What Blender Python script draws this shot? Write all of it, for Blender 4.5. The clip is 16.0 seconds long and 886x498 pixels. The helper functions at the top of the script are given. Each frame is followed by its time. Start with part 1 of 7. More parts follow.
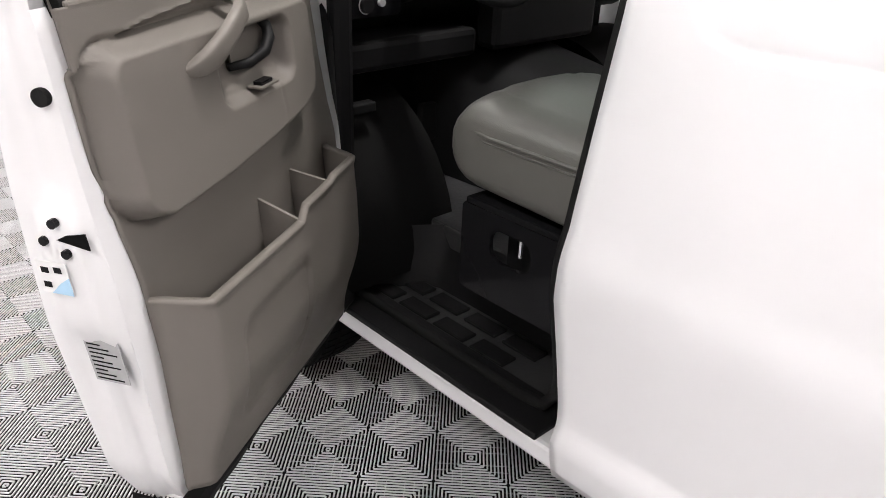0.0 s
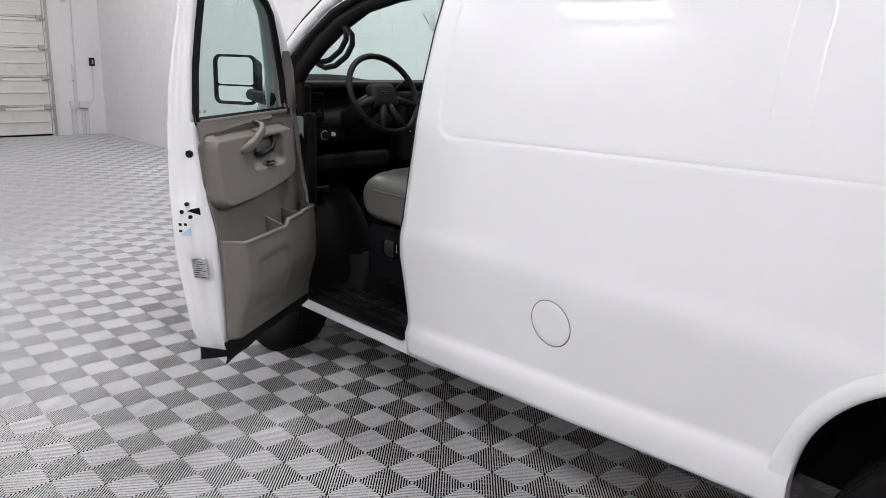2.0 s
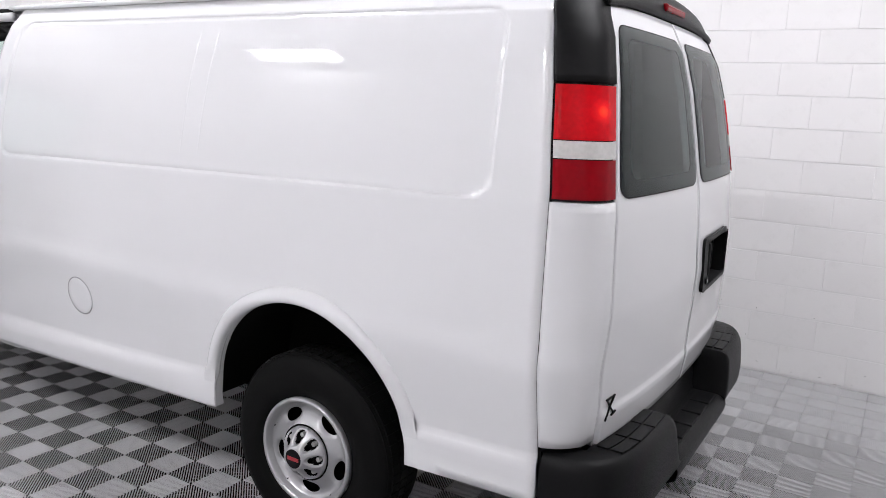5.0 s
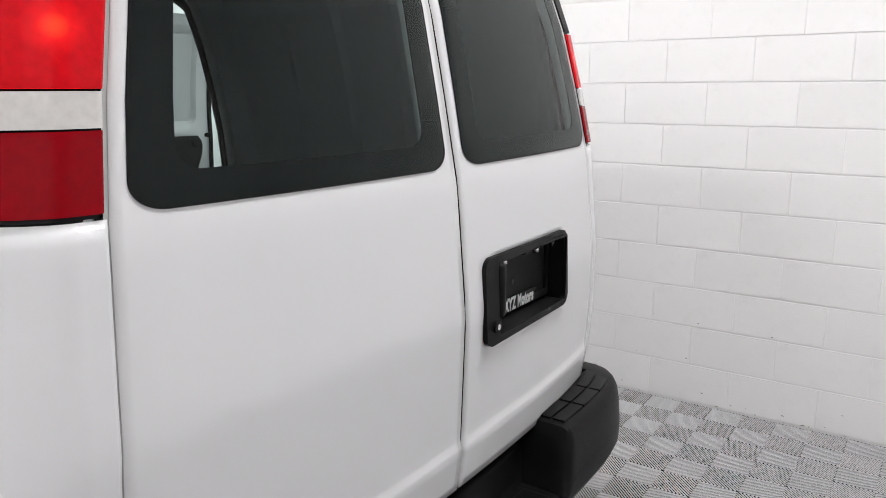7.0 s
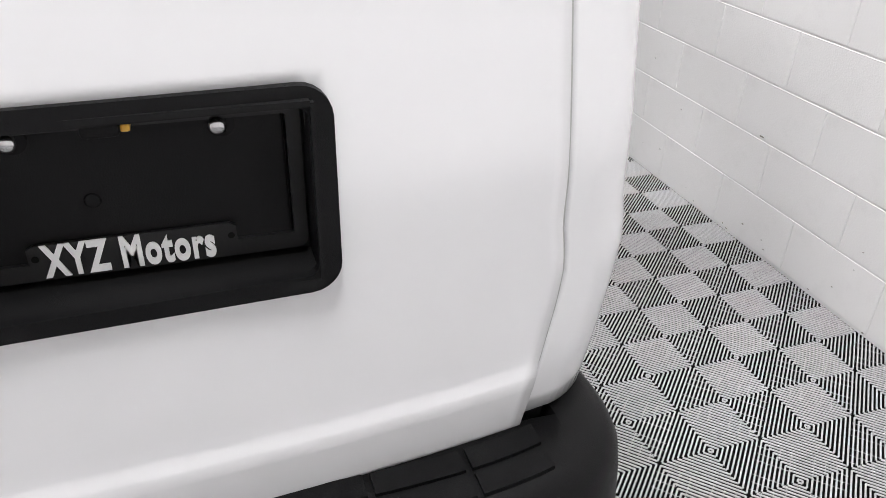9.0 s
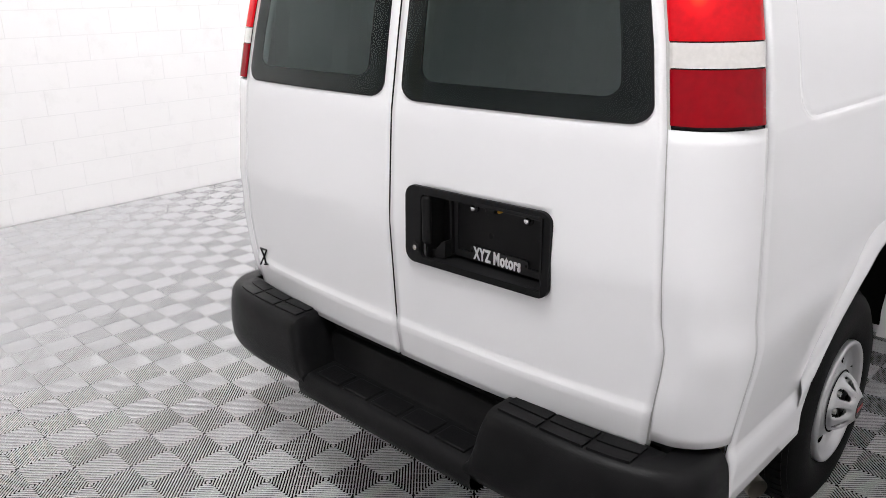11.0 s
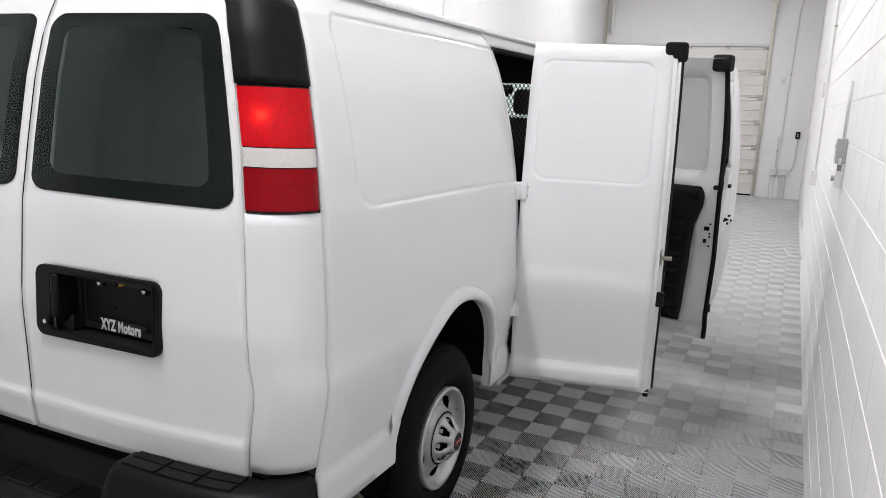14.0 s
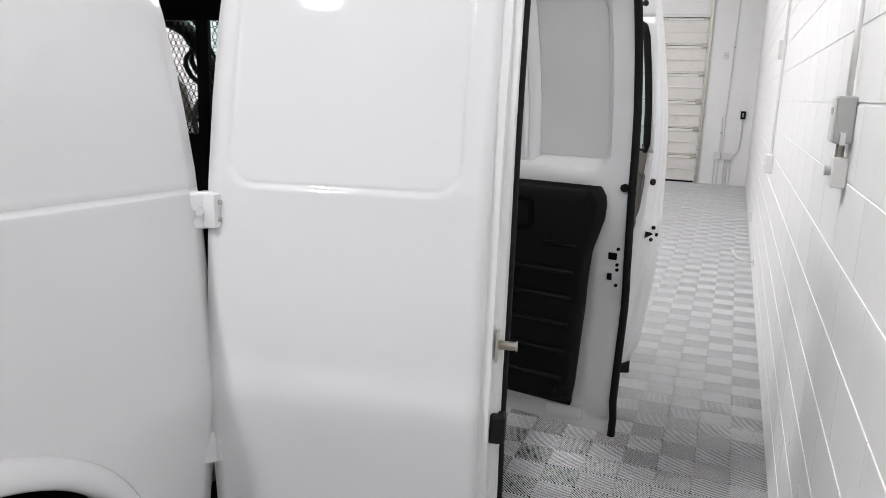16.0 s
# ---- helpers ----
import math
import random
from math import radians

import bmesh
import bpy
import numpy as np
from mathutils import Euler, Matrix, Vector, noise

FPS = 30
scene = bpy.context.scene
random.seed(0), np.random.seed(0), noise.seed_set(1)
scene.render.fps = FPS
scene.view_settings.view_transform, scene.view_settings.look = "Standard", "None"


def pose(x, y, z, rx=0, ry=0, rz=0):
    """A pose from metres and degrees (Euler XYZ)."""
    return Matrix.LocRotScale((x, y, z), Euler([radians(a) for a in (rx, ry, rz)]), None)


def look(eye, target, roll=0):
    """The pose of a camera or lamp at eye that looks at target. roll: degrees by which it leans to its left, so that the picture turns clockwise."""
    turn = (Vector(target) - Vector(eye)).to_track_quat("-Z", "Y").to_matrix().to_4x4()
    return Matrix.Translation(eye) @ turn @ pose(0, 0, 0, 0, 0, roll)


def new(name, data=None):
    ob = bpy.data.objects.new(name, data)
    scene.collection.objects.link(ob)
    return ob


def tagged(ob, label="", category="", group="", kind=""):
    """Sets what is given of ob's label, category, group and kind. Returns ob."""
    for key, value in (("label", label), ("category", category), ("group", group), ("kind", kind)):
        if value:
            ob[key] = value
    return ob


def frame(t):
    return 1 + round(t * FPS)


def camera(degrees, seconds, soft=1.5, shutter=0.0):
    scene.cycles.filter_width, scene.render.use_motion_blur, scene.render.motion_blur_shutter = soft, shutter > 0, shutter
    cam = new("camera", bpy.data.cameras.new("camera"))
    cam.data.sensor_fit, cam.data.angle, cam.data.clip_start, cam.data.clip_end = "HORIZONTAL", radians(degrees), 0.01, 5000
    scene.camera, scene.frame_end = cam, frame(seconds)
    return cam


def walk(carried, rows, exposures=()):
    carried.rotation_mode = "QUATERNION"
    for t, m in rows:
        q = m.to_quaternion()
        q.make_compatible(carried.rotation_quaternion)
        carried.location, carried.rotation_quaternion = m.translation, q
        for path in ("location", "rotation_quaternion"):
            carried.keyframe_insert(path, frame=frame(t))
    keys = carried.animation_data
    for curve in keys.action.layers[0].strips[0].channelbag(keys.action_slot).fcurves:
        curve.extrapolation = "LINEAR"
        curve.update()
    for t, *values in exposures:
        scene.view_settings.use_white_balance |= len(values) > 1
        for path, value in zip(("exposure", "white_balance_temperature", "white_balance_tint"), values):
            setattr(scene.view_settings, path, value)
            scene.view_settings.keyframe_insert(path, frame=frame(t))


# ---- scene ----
# camera and its walk
PATH = [
    (0, (-2.041, 1.383, 1.595), (-0.805, 2.675, 0.697), 2.33),
    (0.5, (-2.330, 1.028, 1.615), (-1.097, 2.381, 0.809), 2.15),
    (1, (-2.555, 0.571, 1.634), (-1.291, 1.964, 0.954), 2.10),
    (1.5, (-2.780, 0.146, 1.658), (-1.479, 1.554, 1.088), 2.02),
    (2, (-3.018, -0.225, 1.684), (-1.679, 1.175, 1.186), 1.95),
    (2.5, (-3.220, -0.657, 1.685), (-1.834, 0.720, 1.255), 1.72),
    (3, (-3.446, -0.997, 1.671), (-2.002, 0.329, 1.276), 1.65),
    (3.5, (-3.580, -1.282, 1.698), (-2.062, -0.034, 1.328), 1.93),
    (4, (-3.534, -1.599, 1.700), (-1.949, -0.435, 1.337), 2.21),
    (4.5, (-3.279, -1.734, 1.709), (-1.651, -0.637, 1.324), 1.99),
    (5, (-2.949, -1.797, 1.699), (-1.275, -0.771, 1.320), 2.45),
    (5.2, (-2.806, -1.860, 1.679), (-1.119, -0.850, 1.315), 2.57),
    (7.3, (-1.094, -2.038, 1.611), (0.500, -0.913, 1.173), -0.68),
    (7.5, (-0.881, -2.000, 1.633), (0.677, -0.850, 1.132), 0.58),
    (8, (-0.395, -1.977, 1.619), (1.021, -0.727, 0.959), 2.62),
    (8.5, (0.078, -1.936, 1.557), (1.223, -0.539, 0.699), 2.73),
    (9, (0.445, -1.800, 1.442), (1.002, -0.174, 0.419), 1.82),
    (9.5, (0.594, -1.697, 1.386), (0.182, -0.029, 0.363), -1.49),
    (10, (0.823, -1.795, 1.439), (-0.378, -0.405, 0.649), -1.87),
    (10.2, (0.961, -1.804, 1.487), (-0.429, -0.585, 0.724), -3.44),
    (12.3, (2.140, -4.126, 1.950), (1.157, -2.431, 1.550), 2.58),
    (12.5, (2.140, -4.164, 1.927), (1.204, -2.440, 1.540), 2.58),
    (13, (2.140, -3.785, 1.838), (1.262, -2.026, 1.470), 2.58),
    (13.5, (2.140, -3.286, 1.793), (1.302, -1.509, 1.419), 2.58),
    (14, (2.119, -2.662, 1.757), (1.308, -0.875, 1.368), 2.58),
    (14.5, (2.079, -2.049, 1.707), (1.308, -0.247, 1.310), 2.58),
    (15, (2.062, -1.560, 1.667), (1.338, 0.260, 1.264), 2.40),
    (15.5, (2.066, -1.127, 1.642), (1.370, 0.703, 1.235), 2.07),
    (16, (2.074, -0.675, 1.636), (1.382, 1.155, 1.222), 1.94),
]
cam = camera(61.0, 16.0, soft=0.7)
walk(cam, [(t, look(eye, target, roll)) for t, eye, target, roll in PATH], exposures=[
    (0, 0.46, 6650, 13), (0.5, 0.28, 6530, 12), (1.0, 0.18, 6500, 11), (2.0, 0.02, 6280, 12), (3.5, -0.06, 6230, 13), (5.2, -0.02, 6250, 13), (7.5, 0.25, 6430, 9), (9.0, 0.56, 6430, 10),
    (10.2, 0.62, 6430, 10), (12.3, 0.06, 6400, 12), (14.5, 0.18, 6380, 9), (16.0, 0.20, 6380, 9)])

# ---- world and lamps ----
world = bpy.data.worlds.new("hall_air")
world.use_nodes = True
scene.world = world
world.node_tree.nodes["Background"].inputs[0].default_value = (0.9, 0.92, 1.0, 1)
world.node_tree.nodes["Background"].inputs[1].default_value = 0.05
LAMP_POWER = 105.0
LAMPS = [(-4.37, 0.45, 0.72), (-4.37, 4.5, 0.72), (0.35, -2.3, 1.0), (-0.1, 2.4, 1.0), (0.0, 6.8, 0.65), (-0.2, 11.4, 0.7)]   # x, y, share of the power
LAMP_Z = 4.95

# ---- plan, metres ----
WALL_R, WALL_L, WALL_FAR, WALL_BACK = 2.362, -4.93, 15.0, -5.6
JOG_X, JOG_Y = -2.1, 6.3          # outer corner of the store room block
CEIL = 5.75
CELL = 0.15517


# ---- materials ----
def material(name, base, rough=0.5, metal=0.0, var=0.06, scale=6.0, bump=0.0, bump_scale=200.0, rough_var=0.1, coat=0.0, spec=0.5, stain=None, per_object=0.0):
    m = bpy.data.materials.new(name)
    m.use_nodes = True
    nt = m.node_tree
    p = nt.nodes["Principled BSDF"]
    p.inputs["Metallic"].default_value = metal
    p.inputs["Specular IOR Level"].default_value = spec
    p.inputs["Coat Weight"].default_value = coat
    p.inputs["Coat Roughness"].default_value = 0.04
    tc = nt.nodes.new("ShaderNodeTexCoord")
    big = nt.nodes.new("ShaderNodeTexNoise")
    big.inputs["Scale"].default_value = scale
    big.inputs["Detail"].default_value = 5
    fine = nt.nodes.new("ShaderNodeTexNoise")
    fine.inputs["Scale"].default_value = bump_scale
    fine.inputs["Detail"].default_value = 3
    nt.links.new(tc.outputs["Object"], big.inputs["Vector"])
    nt.links.new(tc.outputs["Object"], fine.inputs["Vector"])
    ramp = nt.nodes.new("ShaderNodeMix")
    ramp.data_type = "RGBA"
    dark = tuple(c * (1 - var) for c in base)
    light = tuple(min(1.0, c * (1 + var)) for c in base)
    ramp.inputs[6].default_value = (*dark, 1)
    ramp.inputs[7].default_value = (*light, 1)
    nt.links.new(big.outputs["Fac"], ramp.inputs[0])
    col = ramp.outputs[2]
    if per_object:
        info = nt.nodes.new("ShaderNodeObjectInfo")
        mr = nt.nodes.new("ShaderNodeMapRange")
        mr.inputs["To Min"].default_value = 1 - per_object
        mr.inputs["To Max"].default_value = 1 + per_object
        nt.links.new(info.outputs["Random"], mr.inputs["Value"])
        hsv = nt.nodes.new("ShaderNodeHueSaturation")
        nt.links.new(mr.outputs[0], hsv.inputs["Value"])
        nt.links.new(col, hsv.inputs["Color"])
        col = hsv.outputs[0]
    if stain:
        tint, amount, size = stain
        sn = nt.nodes.new("ShaderNodeTexNoise")
        sn.inputs["Scale"].default_value = size
        sn.inputs["Detail"].default_value = 8
        sn.inputs["Roughness"].default_value = 0.7
        nt.links.new(tc.outputs["Object"], sn.inputs["Vector"])
        sr = nt.nodes.new("ShaderNodeMapRange")
        sr.inputs["From Min"].default_value, sr.inputs["From Max"].default_value = 0.55, 0.8
        sr.inputs["To Max"].default_value = amount
        nt.links.new(sn.outputs["Fac"], sr.inputs["Value"])
        mix = nt.nodes.new("ShaderNodeMix")
        mix.data_type = "RGBA"
        mix.inputs[7].default_value = (*tint, 1)
        nt.links.new(sr.outputs[0], mix.inputs[0])
        nt.links.new(col, mix.inputs[6])
        col = mix.outputs[2]
    nt.links.new(col, p.inputs["Base Color"])
    rr = nt.nodes.new("ShaderNodeMapRange")
    rr.inputs["To Min"].default_value = max(0.02, rough - rough_var)
    rr.inputs["To Max"].default_value = min(1.0, rough + rough_var)
    nt.links.new(fine.outputs["Fac"], rr.inputs["Value"])
    nt.links.new(rr.outputs[0], p.inputs["Roughness"])
    if bump:
        b = nt.nodes.new("ShaderNodeBump")
        b.inputs["Strength"].default_value = 1.0
        b.inputs["Distance"].default_value = bump
        nt.links.new(fine.outputs["Fac"], b.inputs["Height"])
        nt.links.new(b.outputs[0], p.inputs["Normal"])
    return m


def glass(name, tint, rough=0.0, base=0.04):
    m = bpy.data.materials.new(name)
    m.use_nodes = True
    nt = m.node_tree
    nt.nodes.clear()
    out = nt.nodes.new("ShaderNodeOutputMaterial")
    tr = nt.nodes.new("ShaderNodeBsdfTransparent")
    tr.inputs[0].default_value = (*tint, 1)
    gl = nt.nodes.new("ShaderNodeBsdfGlossy")
    gl.inputs["Roughness"].default_value = 0.02 + rough
    lw = nt.nodes.new("ShaderNodeLayerWeight")
    lw.inputs[0].default_value = 0.5
    pw = nt.nodes.new("ShaderNodeMath")
    pw.operation = "POWER"
    pw.inputs[1].default_value = 4.0
    fr = nt.nodes.new("ShaderNodeMapRange")
    fr.inputs["To Min"].default_value = base
    fr.inputs["To Max"].default_value = 0.6
    nt.links.new(lw.outputs["Facing"], pw.inputs[0])
    nt.links.new(pw.outputs[0], fr.inputs["Value"])
    mix = nt.nodes.new("ShaderNodeMixShader")
    nt.links.new(fr.outputs[0], mix.inputs[0])
    nt.links.new(tr.outputs[0], mix.inputs[1])
    nt.links.new(gl.outputs[0], mix.inputs[2])
    nt.links.new(mix.outputs[0], out.inputs[0])
    return m


def glow(name, color, strength):
    m = bpy.data.materials.new(name)
    m.use_nodes = True
    p = m.node_tree.nodes["Principled BSDF"]
    p.inputs["Base Color"].default_value = (*color, 1)
    p.inputs["Emission Color"].default_value = (*color, 1)
    p.inputs["Emission Strength"].default_value = strength
    return m


WHITE_PAINT = material("white_body_paint", (0.79, 0.79, 0.805), rough=0.5, var=0.01, scale=2.0, rough_var=0.04, coat=1.0, spec=0.15)
WHITE_SATIN = material("white_inner_paint", (0.78, 0.78, 0.79), rough=0.38, var=0.03, scale=5.0, coat=0.2)
GREY_STEEL = material("pale_grey_inner_panel", (0.66, 0.66, 0.67), rough=0.5, var=0.03, scale=4.0, bump=0.0004, bump_scale=120)
TAUPE = material("taupe_plastic", (0.155, 0.140, 0.124), rough=0.55, var=0.03, scale=4.0, bump=0.0004, bump_scale=900)
TAUPE_DARK = material("taupe_pocket_plastic", (0.140, 0.127, 0.112), rough=0.6, var=0.03, bump=0.0004, bump_scale=900)
BLACK_PLASTIC = material("black_plastic", (0.009, 0.009, 0.0095), rough=0.5, spec=0.16, var=0.15, scale=8, bump=0.0004, bump_scale=700)
BUMPER_BLACK = material("bumper_plastic", (0.005, 0.005, 0.0054), rough=0.42, spec=0.13, var=0.25, scale=5, bump=0.0005, bump_scale=500, stain=((0.03, 0.03, 0.03), 0.3, 6.0))
CHARCOAL = material("charcoal_plastic", (0.006, 0.006, 0.0065), rough=0.45, spec=0.15, var=0.1, scale=8, bump=0.0004, bump_scale=700)
FRAME_PLASTIC = material("black_frame_plastic", (0.014, 0.014, 0.0145), rough=0.38, spec=0.35, var=0.12, scale=10, bump=0.0003, bump_scale=600)
GLOSS_BLACK = material("gloss_black", (0.008, 0.008, 0.009), rough=0.14, var=0.1, spec=0.16)
RUBBER = material("black_rubber", (0.009, 0.009, 0.009), rough=0.7, spec=0.15, var=0.2, scale=10, bump=0.0006, bump_scale=260)
TYRE_SIDE = material("tyre_rubber", (0.006, 0.006, 0.006), rough=0.62, spec=0.07, var=0.2, scale=9, bump=0.0005, bump_scale=180)
# near-black underbody; also stands in for shade in seams, slots and wheel hollows
DARK_VOID = material("underbody_and_shade_black", (0.005, 0.005, 0.005), rough=0.8, spec=0.1, var=0.3, scale=5)
FLOOR_MAT = material("black_vinyl_mat", (0.034, 0.034, 0.035), rough=0.4, spec=0.4, var=0.2, scale=14, bump=0.0008, bump_scale=90)
VINYL = material("grey_vinyl", (0.105, 0.103, 0.094), rough=0.36, var=0.06, scale=7, bump=0.0006, bump_scale=420)
RIM_SILVER = material("silver_painted_steel", (0.46, 0.46, 0.47), rough=0.32, metal=0.6, var=0.03, scale=12)
CHROME = material("bright_steel", (0.66, 0.66, 0.67), rough=0.18, metal=1.0, var=0.05)
ZINC = material("zinc_plated_steel", (0.5, 0.48, 0.42), rough=0.35, metal=0.9, var=0.1, scale=40)
MIRROR = material("mirror_glass", (0.85, 0.87, 0.87), rough=0.02, metal=1.0, var=0.0, rough_var=0.0)
LENS_RED = material("red_lens", (0.26, 0.001, 0.006), rough=0.10, var=0.2, scale=55, coat=0.03, spec=0.10)
LENS_RED_GLOW = material("glowing_red_lens", (0.42, 0.001, 0.005), rough=0.10, var=0.35, scale=70, coat=0.06, spec=0.12)


def lens_glow(m, centre, reach):
    """Emission put into the lens for the reflector's gleam, fading from its centre outwards."""
    nt = m.node_tree
    p = nt.nodes["Principled BSDF"]
    tc = nt.nodes.new("ShaderNodeTexCoord")
    dist = nt.nodes.new("ShaderNodeVectorMath")
    dist.operation = "DISTANCE"
    dist.inputs[1].default_value = centre
    nt.links.new(tc.outputs["Generated"], dist.inputs[0])
    ramp = nt.nodes.new("ShaderNodeValToRGB")
    cr = ramp.color_ramp
    cr.elements[0].position, cr.elements[0].color = 0.0, (1.0, 0.30, 0.08, 1)
    cr.elements[1].position, cr.elements[1].color = 1.0, (0.10, 0.0015, 0.002, 1)
    for pos, col in ((0.10, (1.0, 0.10, 0.03, 1)), (0.20, (0.60, 0.010, 0.012, 1)), (0.36, (0.26, 0.003, 0.006, 1))):
        e = cr.elements.new(pos)
        e.color = col
    mr = nt.nodes.new("ShaderNodeMapRange")
    mr.inputs["From Max"].default_value = reach
    nt.links.new(dist.outputs["Value"], mr.inputs["Value"])
    nt.links.new(mr.outputs[0], ramp.inputs[0])
    nt.links.new(ramp.outputs[0], p.inputs["Emission Color"])
    p.inputs["Emission Strength"].default_value = 0.8


lens_glow(LENS_RED_GLOW, (0.5, 0.10, 0.55), 0.8)
LENS_WHITE = material("clear_lens", (0.62, 0.60, 0.58), rough=0.15, var=0.15, scale=80, coat=0.8)
RED_BADGE = material("red_badge_enamel", (0.35, 0.03, 0.035), rough=0.3, var=0.05)
LABEL_WHITE = material("white_lettering", (0.8, 0.8, 0.8), rough=0.5, var=0.02)
LABEL_GREY = material("grey_label_foil", (0.42, 0.42, 0.43), rough=0.4, var=0.1, scale=60)
LABEL_BLUE = material("pale_blue_label", (0.40, 0.62, 0.80), rough=0.4, var=0.05)
WALL_PAINT = material("white_wall_paint", (0.86, 0.85, 0.85), rough=0.6, var=0.035, scale=1.3, bump=0.0012, bump_scale=130, stain=((0.55, 0.54, 0.53), 0.25, 3.0))
BLOCK_PAINT = material("painted_block", (0.86, 0.848, 0.848), rough=0.55, var=0.03, scale=2.0, bump=0.0006, bump_scale=150, stain=((0.56, 0.55, 0.54), 0.22, 5.0), per_object=0.02)
CHIP = material("bare_block_under_paint", (0.30, 0.285, 0.27), rough=0.8, var=0.3, scale=30)
MORTAR = material("painted_mortar", (0.82, 0.81, 0.81), rough=0.75, var=0.06, scale=8, bump=0.001, bump_scale=150)
CEIL_PAINT = material("white_deck_paint", (0.68, 0.68, 0.69), rough=0.6, var=0.05, scale=2.0)
PIPE_WHITE = material("white_painted_steel", (0.74, 0.73, 0.72), rough=0.4, var=0.05, scale=10)
GREY_BOX = material("grey_enamelled_steel", (0.45, 0.45, 0.44), rough=0.4, var=0.08, scale=14)
DOOR_PAINT = material("garage_door_paint", (0.80, 0.77, 0.74), rough=0.4, var=0.05, scale=3.0, stain=((0.35, 0.3, 0.27), 0.35, 2.2))
TILE_GREY = material("grey_floor_plastic", (0.57, 0.57, 0.58), rough=0.28, spec=0.45, var=0.05, scale=1.1, rough_var=0.06, per_object=0.015)
# slab colour carries the shade between the tile ribs
SUBFLOOR = material("rib_gap_shade_slab", (0.006, 0.006, 0.006), rough=0.8, spec=0.1, var=0.3, scale=3)
GLASS_CLEAR = glass("clear_window_glass", (0.74, 0.90, 0.85))
GLASS_DARK = glass("tinted_window_glass", (0.62, 0.75, 0.72), base=0.018)
FRIT = material("black_glass_border", (0.010, 0.010, 0.011), rough=0.5, spec=0.1, var=0.1)
LAMP_GLOW = glow("lamp_diffuser", (1.0, 0.99, 0.98), 14.0)
AMBER = material("amber_plug", (0.75, 0.42, 0.05), rough=0.3, var=0.1)
WOOD = material("raw_timber", (0.33, 0.25, 0.17), rough=0.7, var=0.2, scale=12)


# ---- mesh helpers ----
def mesh_ob(name, bm, mat, parent=None, label="", smooth=False, angle=None):
    me = bpy.data.meshes.new(name)
    bmesh.ops.recalc_face_normals(bm, faces=bm.faces[:])
    bm.to_mesh(me)
    bm.free()
    for m in (mat if isinstance(mat, (list, tuple)) else [mat]):
        me.materials.append(m)
    if smooth:
        for f in me.polygons:
            f.use_smooth = True
        if angle:
            me.set_sharp_from_angle(angle=radians(angle))
    ob = new(name, me)
    if parent is not None:
        ob.parent = parent
    if label:
        ob["label"] = label
    return ob


def part(name, bm, mat, parent, label="", smooth=False, angle=None):
    return mesh_ob(name, bm, mat, parent, label, smooth, angle)


def empty(name, label, category, m=None, group=""):
    ob = new(name)
    if m is not None:
        ob.matrix_basis = m
    return tagged(ob, label, category, group)


def box(bm, lo, hi, bevel=0.0, seg=2):
    r = bmesh.ops.create_cube(bm, size=1.0)
    c = [(a + b) / 2 for a, b in zip(lo, hi)]
    s = [max(1e-4, b - a) for a, b in zip(lo, hi)]
    for v in r["verts"]:
        v.co = Vector((c[0] + v.co.x * s[0], c[1] + v.co.y * s[1], c[2] + v.co.z * s[2]))
    if bevel:
        es = list({e for v in r["verts"] for e in v.link_edges})
        bmesh.ops.bevel(bm, geom=es, offset=bevel, segments=seg, profile=0.5, affect="EDGES")
    return bm


def new_box(lo, hi, bevel=0.0, seg=2):
    return box(bmesh.new(), lo, hi, bevel, seg)


def tube(bm, path, r, n=10, closed=False, caps=True):
    pts = [Vector(p) for p in path]
    rings = []
    up = None
    for i, p in enumerate(pts):
        a = pts[i - 1] if (i > 0 or closed) else p
        b = pts[(i + 1) % len(pts)] if (i < len(pts) - 1 or closed) else p
        d = (b - a).normalized()
        if up is None:
            up = d.orthogonal().normalized()
        up = (up - d * up.dot(d)).normalized()
        side = d.cross(up)
        rr = r[i] if isinstance(r, (list, tuple)) else r
        rings.append([bm.verts.new(p + (up * math.cos(2 * math.pi * k / n) + side * math.sin(2 * math.pi * k / n)) * rr) for k in range(n)])
    m = len(rings)
    for i in range(m if closed else m - 1):
        a, b = rings[i], rings[(i + 1) % m]
        for k in range(n):
            bm.faces.new((a[k], a[(k + 1) % n], b[(k + 1) % n], b[k]))
    if caps and not closed:
        bm.faces.new(rings[0])
        bm.faces.new(rings[-1][::-1])
    return bm


def lathe(bm, profile, axis="x", n=48, closed=False):
    """profile: (along the axis, radius) pairs."""
    rings = []
    for a, r in profile:
        ring = []
        for k in range(n):
            c, s = math.cos(2 * math.pi * k / n) * r, math.sin(2 * math.pi * k / n) * r
            ring.append(bm.verts.new({"x": (a, c, s), "y": (c, a, s), "z": (c, s, a)}[axis]))
        rings.append(ring)
    m = len(rings)
    for i in range(m if closed else m - 1):
        a, b = rings[i], rings[(i + 1) % m]
        for k in range(n):
            bm.faces.new((a[k], a[(k + 1) % n], b[(k + 1) % n], b[k]))
    return bm


def sheet(f, us, vs, keep=None):
    """A grid of quads over f(u, v)."""
    bm = bmesh.new()
    rows = [[bm.verts.new(f(u, v)) for v in vs] for u in us]
    for i in range(len(us) - 1):
        for j in range(len(vs) - 1):
            if keep and not keep((us[i] + us[i + 1]) / 2, (vs[j] + vs[j + 1]) / 2):
                continue
            q = (rows[i][j], rows[i + 1][j], rows[i + 1][j + 1], rows[i][j + 1])
            bm.faces.new(q)
    return bm


